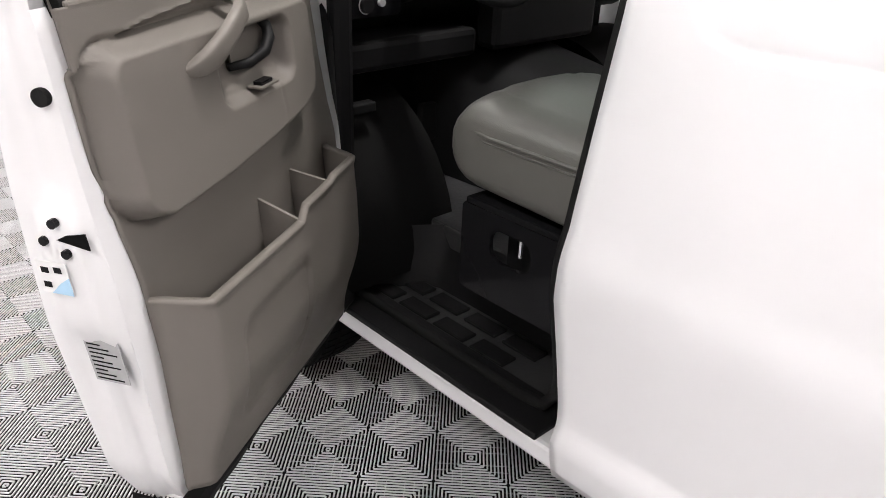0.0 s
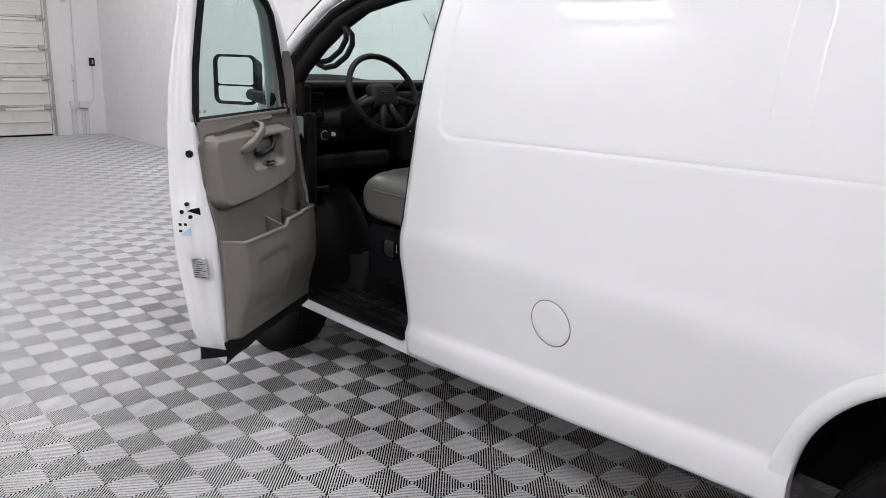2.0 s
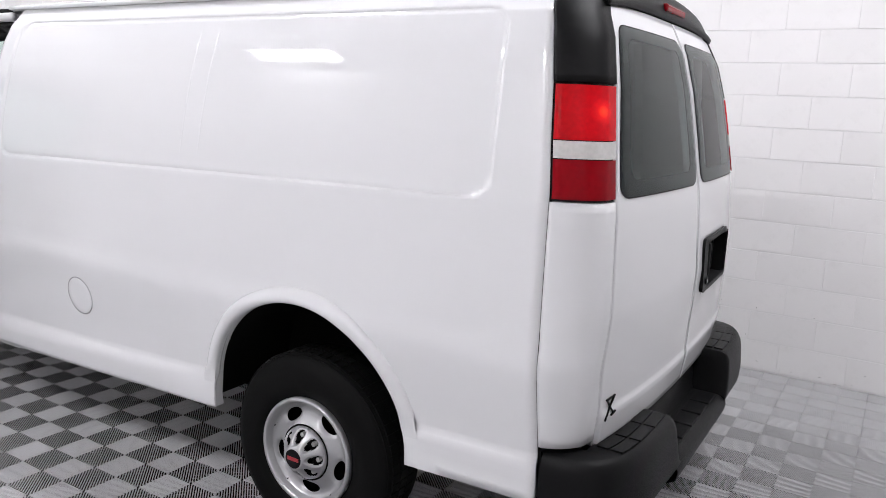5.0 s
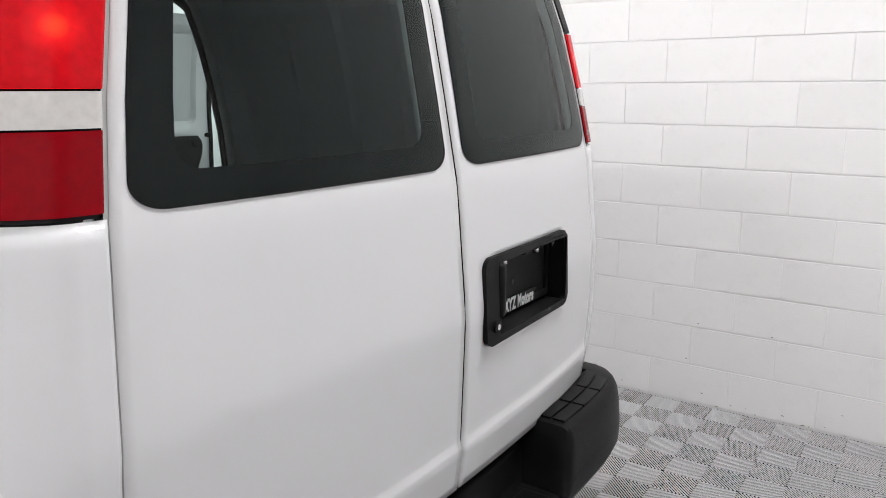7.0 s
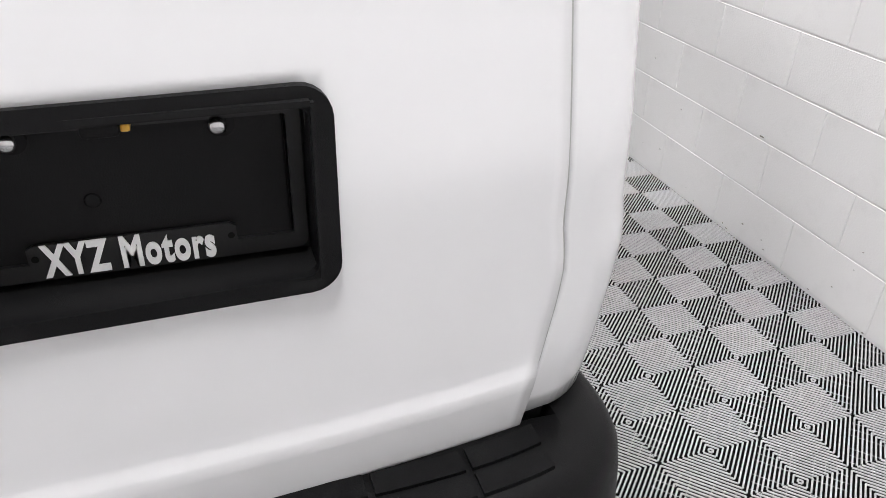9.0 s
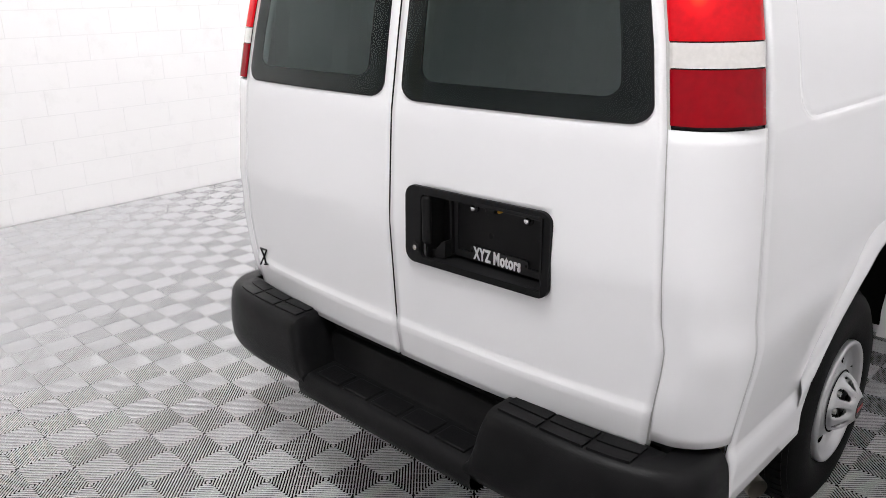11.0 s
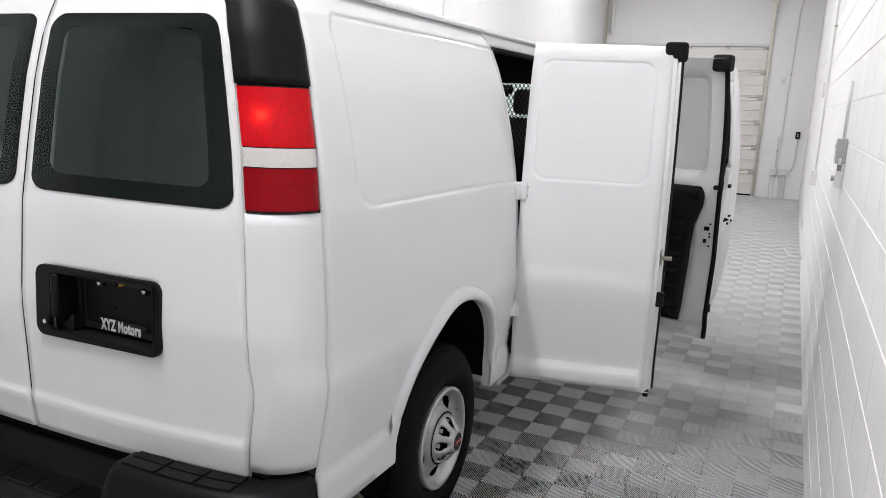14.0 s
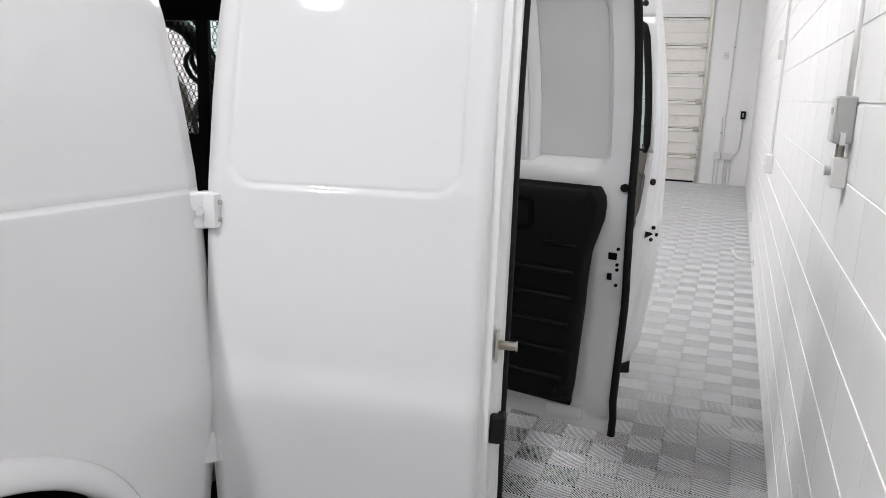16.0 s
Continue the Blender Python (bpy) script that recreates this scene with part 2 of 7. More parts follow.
def thick(ob, t, offset=-1.0, out=None):
    """Thickens a sheet away from its outer side; out: a direction outwards, or by the van's middle line."""
    me = ob.data
    score = 0.0
    for p in me.polygons:
        ref = Vector(out) if out else Vector((p.center.x, 0, p.center.z - 1.1))
        score += p.normal.dot(ref) * p.area
    if score < 0:
        me.flip_normals()
    m = ob.modifiers.new("thickness", "SOLIDIFY")
    m.thickness, m.offset = t, offset
    return ob


def span(a, b, n):
    return [a + (b - a) * i / n for i in range(n + 1)]


def smoothstep(a, b, x):
    t = max(0.0, min(1.0, (x - a) / (b - a)))
    return t * t * (3 - 2 * t)


def interp(x, table):
    if x <= table[0][0]:
        return table[0][1]
    for (x0, y0), (x1, y1) in zip(table, table[1:]):
        if x <= x1:
            t = (x - x0) / (x1 - x0)
            return y0 + (y1 - y0) * t
    return table[-1][1]


def rrect(x, y, cx, cy, hx, hy, r):
    """Signed distance to a rounded rectangle."""
    qx, qy = abs(x - cx) - hx + r, abs(y - cy) - hy + r
    return math.hypot(max(qx, 0), max(qy, 0)) + min(max(qx, qy), 0) - r


def outline(cx, cy, hx, hy, r, seg=5):
    """Points of a rounded rectangle, anticlockwise."""
    pts = []
    for sx, sy, a0 in ((1, 1, 0), (-1, 1, 90), (-1, -1, 180), (1, -1, 270)):
        for k in range(seg + 1):
            a = radians(a0 + 90 * k / seg)
            pts.append((cx + sx * (hx - r) + r * math.cos(a), cy + sy * (hy - r) + r * math.sin(a)))
    return pts


def slab(pts, place, depth):
    """A plate: outline points (a, b), place(a, b, d) to space, of that depth."""
    bm = bmesh.new()
    lo = [bm.verts.new(place(a, b, 0)) for a, b in pts]
    hi = [bm.verts.new(place(a, b, depth)) for a, b in pts]
    bm.faces.new(lo)
    bm.faces.new(hi[::-1])
    for i in range(len(pts)):
        j = (i + 1) % len(pts)
        bm.faces.new((lo[i], lo[j], hi[j], hi[i]))
    return bm


def ring_slab(outer, inner, place, depth):
    """A frame between two outlines of equal length."""
    bm = bmesh.new()
    v = [[bm.verts.new(place(a, b, d)) for a, b in pts] for pts in (outer, inner) for d in (0, depth)]
    n = len(outer)
    for i in range(n):
        j = (i + 1) % n
        bm.faces.new((v[0][i], v[0][j], v[1][j], v[1][i]))
        bm.faces.new((v[2][j], v[2][i], v[3][i], v[3][j]))
        bm.faces.new((v[0][j], v[0][i], v[2][i], v[2][j]))
        bm.faces.new((v[1][i], v[1][j], v[3][j], v[3][i]))
    return bm


# ---- room ----
def plain_wall(name, lo, hi, label, mat=WALL_PAINT):
    return tagged(mesh_ob(name, new_box(lo, hi), mat), label, "wall", kind="structure")


T = 0.2
wall_right = plain_wall("wall_east", (WALL_R + 0.003, WALL_BACK, 0), (WALL_R + T, WALL_FAR, CEIL), "white painted concrete block wall with tooled joints", MORTAR)
plain_wall("wall_south", (WALL_L - T, WALL_BACK - T, 0), (WALL_R + T, WALL_BACK, CEIL), "plain white painted wall")
wall_left = plain_wall("wall_west", (WALL_L - T, WALL_BACK, 0), (WALL_L - 0.002, JOG_Y, CEIL), "white painted block wall with faint courses", MORTAR)
plain_wall("wall_store_front", (WALL_L - T, JOG_Y, 0), (JOG_X - T, JOG_Y + T, CEIL), "plain white painted wall of the store room")
plain_wall("wall_store_side", (JOG_X - T, JOG_Y, 0), (JOG_X, WALL_FAR, CEIL), "plain white painted wall of the store room")
plain_wall("wall_south_b", (WALL_L, -2.92, 0), (-1.80, -2.72, CEIL), "plain white painted wall ending at a timber jamb")
plain_wall("wall_north_a", (1.40, WALL_FAR, 0), (WALL_R + T, WALL_FAR + T, CEIL), "white painted wall beside the sectional door")
plain_wall("wall_north_b", (JOG_X - T, WALL_FAR, 0), (-2.0, WALL_FAR + T, CEIL), "white painted wall beside the sectional door")
plain_wall("wall_north_c", (-2.0, WALL_FAR, 3.15), (1.40, WALL_FAR + T, CEIL), "white painted wall over the sectional door")
tagged(mesh_ob("ceiling", sheet(lambda u, v: (u, v, CEIL - 0.05 * (1 if (round(v / 0.075) % 4) < 2 else 0)), [WALL_L - T, WALL_R + T],
       [WALL_BACK - T + 0.075 * i for i in range(int((WALL_FAR - WALL_BACK + 2 * T) / 0.075) + 2)]), CEIL_PAINT), "white painted corrugated steel roof deck", "ceiling", kind="structure")
ground = tagged(mesh_ob("floor", new_box((WALL_L - T, WALL_BACK - T, -0.25), (WALL_R + T, WALL_FAR + T, -0.0115)), SUBFLOOR), "concrete slab coloured near-black for the shade under open ribbed grey plastic floor tiles", "floor", kind="structure")


# ---- lamps ----
def high_bay(x, y, share):
    e = empty("ceiling_light", "white linear high-bay lamp hung under the roof joists", "lamp", pose(x, y, LAMP_Z), "high-bay lamps")
    part("housing", new_box((-0.20, -0.62, 0.02), (0.20, 0.62, 0.08), 0.012), PIPE_WHITE, e)
    for k in (-0.09, 0.09):
        part("diffuser", new_box((k - 0.06, -0.58, -0.012), (k + 0.06, 0.58, 0.018), 0.008), LAMP_GLOW, e, "bright diffuser")
    for s in (-0.5, 0.5):
        part("hanger", tube(bmesh.new(), [(0, s, 0.08), (0, s, CEIL - LAMP_Z - 0.03)], 0.006, 6), ZINC, e)
    ld = bpy.data.lights.new("lamp_light", "AREA")
    ld.shape, ld.size, ld.size_y, ld.energy, ld.color = "RECTANGLE", 0.22, 1.2, LAMP_POWER * share, (1.0, 0.985, 0.97)
    lo = new("lamp_light", ld)
    lo.parent = e
    lo.location = (0, 0, -0.02)


for lx, ly, share in LAMPS:
    high_bay(lx, ly, share)


# ---- the van ----
van = empty("cargo_van", "white full-size cargo van with its side doors standing open", "van")
REAR_S, SILL_R, DOOR_F = -0.905, 2.175, 3.13   # rear seam of the side, rear and front edge of the cab door opening
AXLE_F, WHEEL_Z, ARCH_R, ARCH_Z = 3.43, 0.383, 0.468, 0.503
SIDE_A, SIDE_B = 0.70, 2.17     # side door opening: rear and front hinge
TABLE_W = [(0.30, 0.900), (0.36, 0.915), (0.42, 0.935), (0.50, 0.945), (0.56, 0.943), (0.70, 0.959), (0.80, 0.973), (0.88, 0.9845), (0.93, 0.989), (0.98, 0.992), (1.06, 0.990),
           (1.20, 0.980), (1.42, 0.962), (1.60, 0.930), (1.78, 0.886), (1.90, 0.846), (1.99, 0.806), (2.055, 0.752), (2.075, 0.735)]
ROOF_EDGE = 2.075


def width(z):
    return interp(z, TABLE_W) + 0.014 * smoothstep(1.02, 0.925, z)


def stamp(y, z, y0=-0.72, y1=1.98, z0=1.372, z1=2.0, r=0.09, depth=0.007, rake=0.020):
    if z < 1.75:
        z -= rake * (2.0 - y) * (1.75 - z) / 0.34
    d = rrect(y, z, (y0 + y1) / 2, (z0 + z1) / 2, (y1 - y0) / 2, (z1 - z0) / 2, r)
    groove = 0.004 * math.exp(-(d / 0.006) ** 2)
    return depth * smoothstep(0.006, -0.006, d) + groove


def fold(y):
    return 0.537 + 0.040 * (2.15 - y)


def rocker(z, y=2.15):
    return 0.017 * (1 - smoothstep(fold(y) - 0.050, fold(y) + 0.005, z))


def seam_y(z):
    return interp(z, [(0.5, -0.955), (1.465, -0.924), (1.78, -0.882), (1.95, -0.845), (2.08, -0.80)])


def edge_shift(z):
    """How the panel's edge at the cab door bows in side view."""
    return interp(z, [(0.4, -0.040), (0.60, -0.036), (0.85, -0.018), (1.1, -0.042), (1.4, -0.068), (1.64, -0.080), (1.9, -0.088), (2.03, -0.105)])


def side_x(y, z, stamped=True):
    x = width(z) + rocker(z, min(y, 2.2))
    if stamped:
        x -= stamp(y, z)
    if y > 3.3:
        x -= 0.10 * ((y - 3.3) / 0.95) ** 2.2
    return x


def arch_low(y, base=0.385):
    low = base + 0.038 * max(0.0, 2.19 - y)
    for yc in (0.0, AXLE_F):
        d = abs(y - yc)
        if d < ARCH_R:
            low = max(low, ARCH_Z + math.sqrt(max(0, ARCH_R ** 2 - d * d)))
    return low


def columns(a, b, step, arcs=()):
    ys = set(round(v, 4) for v in span(a, b, max(1, int((b - a) / step))))
    for yc in arcs:
        ys = {v for v in ys if not abs(v - yc) < ARCH_R + 0.004}
        for k in range(-30, 31):
            v = yc + ARCH_R * math.sin(radians(3 * k))
            if a <= v <= b:
                ys.add(round(v, 5))
        for e in (0.004, 0.012, 0.024, 0.044, 0.050, 0.056, 0.062, 0.070):
            for s in (-1, 1):
                v = yc + s * (ARCH_R + e)
                if a <= v <= b:
                    ys.add(round(v, 5))
    return sorted(ys)




CREASES = (0.575, 0.676)          # faint weld lines on the long panel


def side_sheet(sign, ys, top=ROOF_EDGE, base=0.385, stamped=True, n=84):
    bm = bmesh.new()
    grid = []
    # shared heights keep the stampings straight
    zs_all = sorted(set([round(v, 4) for v in span(0.385, 2.075, 62)] + [0.515, 0.525, 0.537, 0.545, 0.555, 1.352, 1.362, 1.367, 1.372, 1.377, 1.382, 1.392, 1.402, 1.98, 1.99, 1.995, 2.0, 2.005, 2.01]))
    for y in ys:
        low = arch_low(y, base)
        col = []
        for z in zs_all:
            if y < 2.5:
                z += (fold(y) - 0.537) * max(0.0, 1 - abs(z - 0.54) / 0.45) + 0.02 * (2.0 - y) * max(0.0, 1 - abs(z - 1.372) / 0.35)
            zz = min(max(z, low), top)
            yy = y + (seam_y(zz) - REAR_S) * max(0.0, min(1.0, (-0.60 - y) / 0.305))
            if 2.02 < y < 2.5:
                yy = y + edge_shift(zz) * min(1.0, (y - 2.02) / (SILL_R - 2.02))
            x = side_x(y, zz, stamped)
            if sign < 0:
                for yc in CREASES:
                    d = y - yc
                    if abs(d) < 0.02:
                        x -= 0.0012 * math.exp(-(d / 0.003) ** 2) * smoothstep(1.46, 1.50, zz) * smoothstep(1.95, 1.90, zz)
            col.append(bm.verts.new((sign * x, yy, zz)))
        grid.append(col)
    for i in range(len(ys) - 1):
        for j in range(len(zs_all) - 1):
            q = (grid[i][j], grid[i + 1][j], grid[i + 1][j + 1], grid[i][j + 1])
            pts = [v.co for v in q]
            if (pts[0] - pts[3]).length < 1e-6 and (pts[1] - pts[2]).length < 1e-6:
                continue
            bm.faces.new(q if sign < 0 else q[::-1])
    bmesh.ops.remove_doubles(bm, verts=bm.verts[:], dist=1e-5)
    return bm


def stamp_cols(a, b):
    out = set()
    for e in (-0.72, 1.98):
        for d in (-0.02, -0.012, -0.006, 0, 0.006, 0.012, 0.02, 0.04, 0.06, 0.09):
            v = e + d * (1 if e < 0 else -1)
            if a < v < b:
                out.add(round(v, 4))
    return out


left_cols = sorted(set(columns(REAR_S, SILL_R, 0.035, (0.0,))) | stamp_cols(REAR_S, SILL_R) | {round(c + 0.002 * k, 4) for c in CREASES for k in range(-4, 5)})
left_side = part("side_panel", side_sheet(-1, left_cols), WHITE_PAINT, van, "white painted stamped steel side", smooth=True, angle=40)
thick(left_side, 0.012)
right_cols = sorted(set(columns(REAR_S, SIDE_A, 0.035, (0.0,))) | stamp_cols(REAR_S, SIDE_A))
right_side = part("side_panel", side_sheet(1, right_cols), WHITE_PAINT, van, "white painted stamped steel side", smooth=True, angle=40)
thick(right_side, 0.012)

# rolled lips round the wheel arches
LIP = [(0.060, -0.004), (0.058, 0.004), (0.052, 0.012), (0.040, 0.019), (0.024, 0.023), (0.010, 0.021), (0.002, 0.013), (0.0, 0.002), (0.002, -0.03)]


def wheel_lip(s, yc):
    path = [(1, z) for z in span(0.386 + 0.038 * max(0.0, 1.722 - yc) + (0.05 if yc > 1 else 0), ARCH_Z, 6)[:-1]] + [(0, radians(a)) for a in span(0, 180, 60)] + [(-1, z) for z in span(ARCH_Z, 0.386 + 0.038 * max(0.0, 2.658 - yc) + (0.05 if yc > 1 else 0), 6)[1:]]

    def f(i, k):
        kind, v = path[i]
        r, n = LIP[k]
        if kind:
            y, z = yc + kind * (ARCH_R + r), v
        else:
            y, z = yc + (ARCH_R + r) * math.cos(v), ARCH_Z + (ARCH_R + r) * math.sin(v)
        fz = fold(min(y, 2.2))
        low = smoothstep(fz + 0.05, fz - 0.01, z)
        x = width(z) + n + (0.0165 - n) * low * (1 if n > -0.02 else 0)
        if y > 3.3:
            x -= 0.10 * ((y - 3.3) / 0.95) ** 2.2
        return (s * x, y, z)
    return lip_mesh(f, len(path), len(LIP))


def lip_mesh(f, n, m):
    bm = bmesh.new()
    v = [[bm.verts.new(f(i, k)) for k in range(m)] for i in range(n)]
    for i in range(n - 1):
        for k in range(m - 1):
            bm.faces.new((v[i][k], v[i + 1][k], v[i + 1][k + 1], v[i][k + 1]))
    return bm


for s in (-1, 1):
    for yc in (0.0, AXLE_F):
        part("wheel_lip", wheel_lip(s, yc), WHITE_PAINT, van, "white rolled wheel arch lip", smooth=True, angle=60)

# roof, with drip rails
def roof_pt(u, y):
    e = width(ROOF_EDGE)
    a = abs(u)
    z = ROOF_EDGE + 0.012 + 0.075 * (1 - a ** 2.4) + 0.006 * (1 if int((u + 1) * 7) % 2 and a < 0.8 else 0) * smoothstep(-0.70, -0.55, y)
    if y > 2.45:
        z -= 0.10 * ((y - 2.45) / 0.25) ** 2 * 0.55
    if y < -0.75:
        z -= 0.05 * ((-0.75 - y) / 0.27) ** 2
    e *= 1 - 0.02 * smoothstep(2.15, 2.7, y)
    return (u * e, y, z)


roof = part("roof", sheet(roof_pt, span(-1, 1, 56), span(-0.87, 2.66, 60)), WHITE_PAINT, van, "white painted ribbed roof", smooth=True, angle=50)
thick(roof, 0.02)
for s in (-1, 1):
    part("drip_rail", tube(bmesh.new(), [(s * (width(2.075) + 0.004 - 0.03 * smoothstep(2.1, 2.6, y)), y, 2.083) for y in span(-0.84, 2.2, 40)], 0.012, 8), WHITE_PAINT, van, smooth=True)


# rear end: curved in plan and in height
def rear_y(x, z):
    base = interp(z, [(0.40, -1.085), (0.66, -1.115), (0.80, -1.135), (1.10, -1.148), (1.40, -1.125), (1.60, -1.09), (1.78, -1.055), (1.92, -1.015), (2.02, -0.965), (2.10, -0.92)])
    return base + 0.05 * min(1.2, abs(x) / 0.84) ** 2.6


def corner_pt(a, z):
    """a: 0 at the door's edge, 1 at the seam with the side."""
    w = width(z)
    x0 = w - 0.112
    y0 = rear_y(x0, z)
    if a < 0.35:
        x = w - 0.150 + 0.038 * a / 0.35
        return (x, rear_y(x, z), z)
    t = (a - 0.35) / 0.65 * math.pi / 2
    return (x0 + 0.112 * math.sin(t) ** 1.25, y0 + (seam_y(z) - 0.004 - y0) * (1 - max(0.0, math.cos(t)) ** 1.25), z)


for s in (-1, 1):
    def cp(a, z, s=s, out=0.0):
        x, y, zz = corner_pt(a, z)
        return (s * (x + out * a), y - out * (1 - a), zz)
    cpn = part("corner_panel", sheet(cp, span(0.0, 1, 18), span(0.690, 1.436, 24)), WHITE_PAINT, van, "white painted rear corner", smooth=True)
    thick(cpn, 0.01, out=(s, -1, 0))

    def cap_pt(a, q):
        """q: 0 to 1 up the corner, 1 to 2 over its rounded top."""
        th = max(0.0, q - 1) * math.pi / 2
        x, y, z = cp(a, 1.778 + 0.280 * min(q, 1.0), s, 0.003)
        t = max(0.0, a - 0.35) / 0.65 * math.pi / 2
        inset = 0.055 * (1 - math.cos(th))
        return (x - s * inset * math.sin(t), y + inset * math.cos(t), z + 0.042 * math.sin(th))
    cap = part("corner_cap", sheet(cap_pt, span(0.0, 1, 18), span(0, 1, 12) + span(1.12, 2, 8)), BUMPER_BLACK, van, "black plastic upper corner", smooth=True)
    thick(cap, 0.01, out=(s, -1, 0))
    lamp = part("tail_lamp", sheet(lambda a, z: cp(a, z, s, -0.008), span(0.0, 1, 18), span(1.438, 1.776, 6)), GLOSS_BLACK, van, "red and clear tail lamp with added glow", smooth=True)
    for nm, z0, z1, mt, lb in (("upper_lens", 1.613, 1.770, LENS_RED_GLOW, "lit red lens"), ("reversing_lens", 1.560, 1.610, LENS_WHITE, "clear reversing lens"), ("lower_lens", 1.445, 1.557, LENS_RED, "dark red lens")):
        ln = part(nm, sheet(lambda a, z: cp(a, z, s, 0.006 - 0.01 * max(0, abs(a - 0.5) - 0.42) / 0.08), span(0.04, 0.97, 20), span(z0, z1, 8)), mt, lamp, lb, smooth=True)

def trim_pt(u, v):
    low = 2.036 - 0.022 * abs(u) ** 4
    top = 2.100 + 0.050 * (1 - abs(u) ** 2.4)
    z = low + (top - low) * math.sin(v * math.pi / 2) ** 0.9
    lip = 0.014 * smoothstep(0.0, 0.10, v) * smoothstep(0.40, 0.16, v)
    y = rear_y(u * 0.66, min(z, 2.06)) - 0.006 - lip + 0.15 * max(0.0, v - 0.45) ** 1.2
    return (u * (0.668 - 0.010 * v), y, z)


trim = part("roof_trim", sheet(trim_pt, span(-1, 1, 56), span(0, 1, 12)), BUMPER_BLACK, van, "black plastic trim over the rear doors", smooth=True)
thick(trim, 0.006, out=(0, -1, 0.5))
brake = part("high_brake_lamp", new_box((-0.125, -0.974, 2.062), (0.125, -0.92, 2.090), 0.008), LENS_RED, van, "red high brake lamp")


def rear_door(s, name):
    x_in = 0.0052

    def edge(z):
        return width(z) - 0.1540

    def f(u, z):
        x = x_in + (edge(z) - x_in) * u
        return (s * x, rear_y(x, z) - 0.010 * smoothstep(0.80, 0.76, z), z)
    zc, hz = 1.702, 0.262

    def solid(u, z):
        x = x_in + (edge(z) - x_in) * u
        a = (x - 0.035) / (edge(z) - 0.059) * 2 - 1
        if s > 0 and 0.125 < x < 0.543 and 1.012 < z < 1.200:
            return False
        return not (abs(a) < 0.86 and abs(z - zc - 0.008) < hz - 0.035)
    bm = sheet(f, span(0, 1, 40), sorted(set(span(0.66, 2.03, 60) + [0.75, 0.77, 0.78, 0.79])), solid)
    d = part(name, bm, WHITE_PAINT, van, "white rear door", smooth=True, angle=50)
    thick(d, 0.03, out=(0, -1, 0))
    # window: black band round a tinted pane

    def win(a, z, off):
        x = 0.035 + (edge(z) - 0.024 - 0.035) * (a + 1) / 2
        return (s * x, rear_y(x, z) + off, z)

    def border(hw, hh, cz, r):
        """Rounded outline with its long sides cut into short steps."""
        half = 0.275
        loop = [(a / half, b) for a, b in outline(0.0, cz, hw * half, hh, r, 8)]
        out = []
        for (a0, b0), (a1, b1) in zip(loop, loop[1:] + loop[:1]):
            m = max(1, int(math.hypot((a1 - a0) * half, b1 - b0) / 0.022))
            out += [(a0 + (a1 - a0) * k / m, b0 + (b1 - b0) * k / m) for k in range(m)]
        return out
    pts = border(1.0, hz, zc, 0.045)
    hole = [(a * 0.80, zc + 0.006 + (b - zc) * (hz - 0.048) / hz) for a, b in pts]
    frame_bm = ring_slab(pts, hole, lambda a, b, dd: win(a, b, -0.001 - dd), 0.002)
    w = part("window", frame_bm, FRIT, d, "black-bordered tinted window", smooth=True, angle=40)
    bm = bmesh.new()
    rings = [[bm.verts.new(win(a * k, zc + (b - zc) * k, -0.0045 + 0.003 * smoothstep(0.97, 1.0, k))) for a, b in pts] for k in (0.15, 0.35, 0.55, 0.72, 0.85, 0.93, 0.97, 1.0)]
    for r0, r1 in zip(rings, rings[1:]):
        for k in range(len(pts)):
            q = (k + 1) % len(pts)
            bm.faces.new((r0[k], r0[q], r1[q], r1[k]))
    bm.faces.new(rings[0])
    part("pane", bm, GLASS_DARK, w, "tinted glass", smooth=True).visible_shadow = False
    return d


door_l = rear_door(-1, "rear_door")
door_r = rear_door(1, "rear_door")


# bumper
bumper = part("rear_bumper", bmesh.new(), BUMPER_BLACK, van, "black plastic step bumper with scuffed pads")
BUMP_PLAN = [((x, -1.24 - 0.004 * (0.5 - x) / 0.125), (0, -1)) for x in (0.370, 0.385, 0.40, 0.415, 0.43, 0.45, 0.48)]
BUMP_PLAN += [((0.50 + 0.492 * math.sin(radians(a)) ** 0.64, -1.0 - 0.24 * math.cos(radians(a)) ** 0.64), Vector((0.49 * math.sin(radians(a)) ** 1.36, -math.cos(radians(a)) ** 1.36)).normalized()) for a in span(4, 88, 24)]
BUMP_PLAN += [((0.990, -0.99), (1, 0)), ((0.990, -0.966), (1, 0))]
BUMP_PROF = [(0.428, 0.060), (0.432, 0.038), (0.448, 0.014), (0.475, 0.002), (0.53, 0.0), (0.60, 0.006), (0.636, 0.012), (0.657, 0.022), (0.669, 0.034), (0.675, 0.050)]


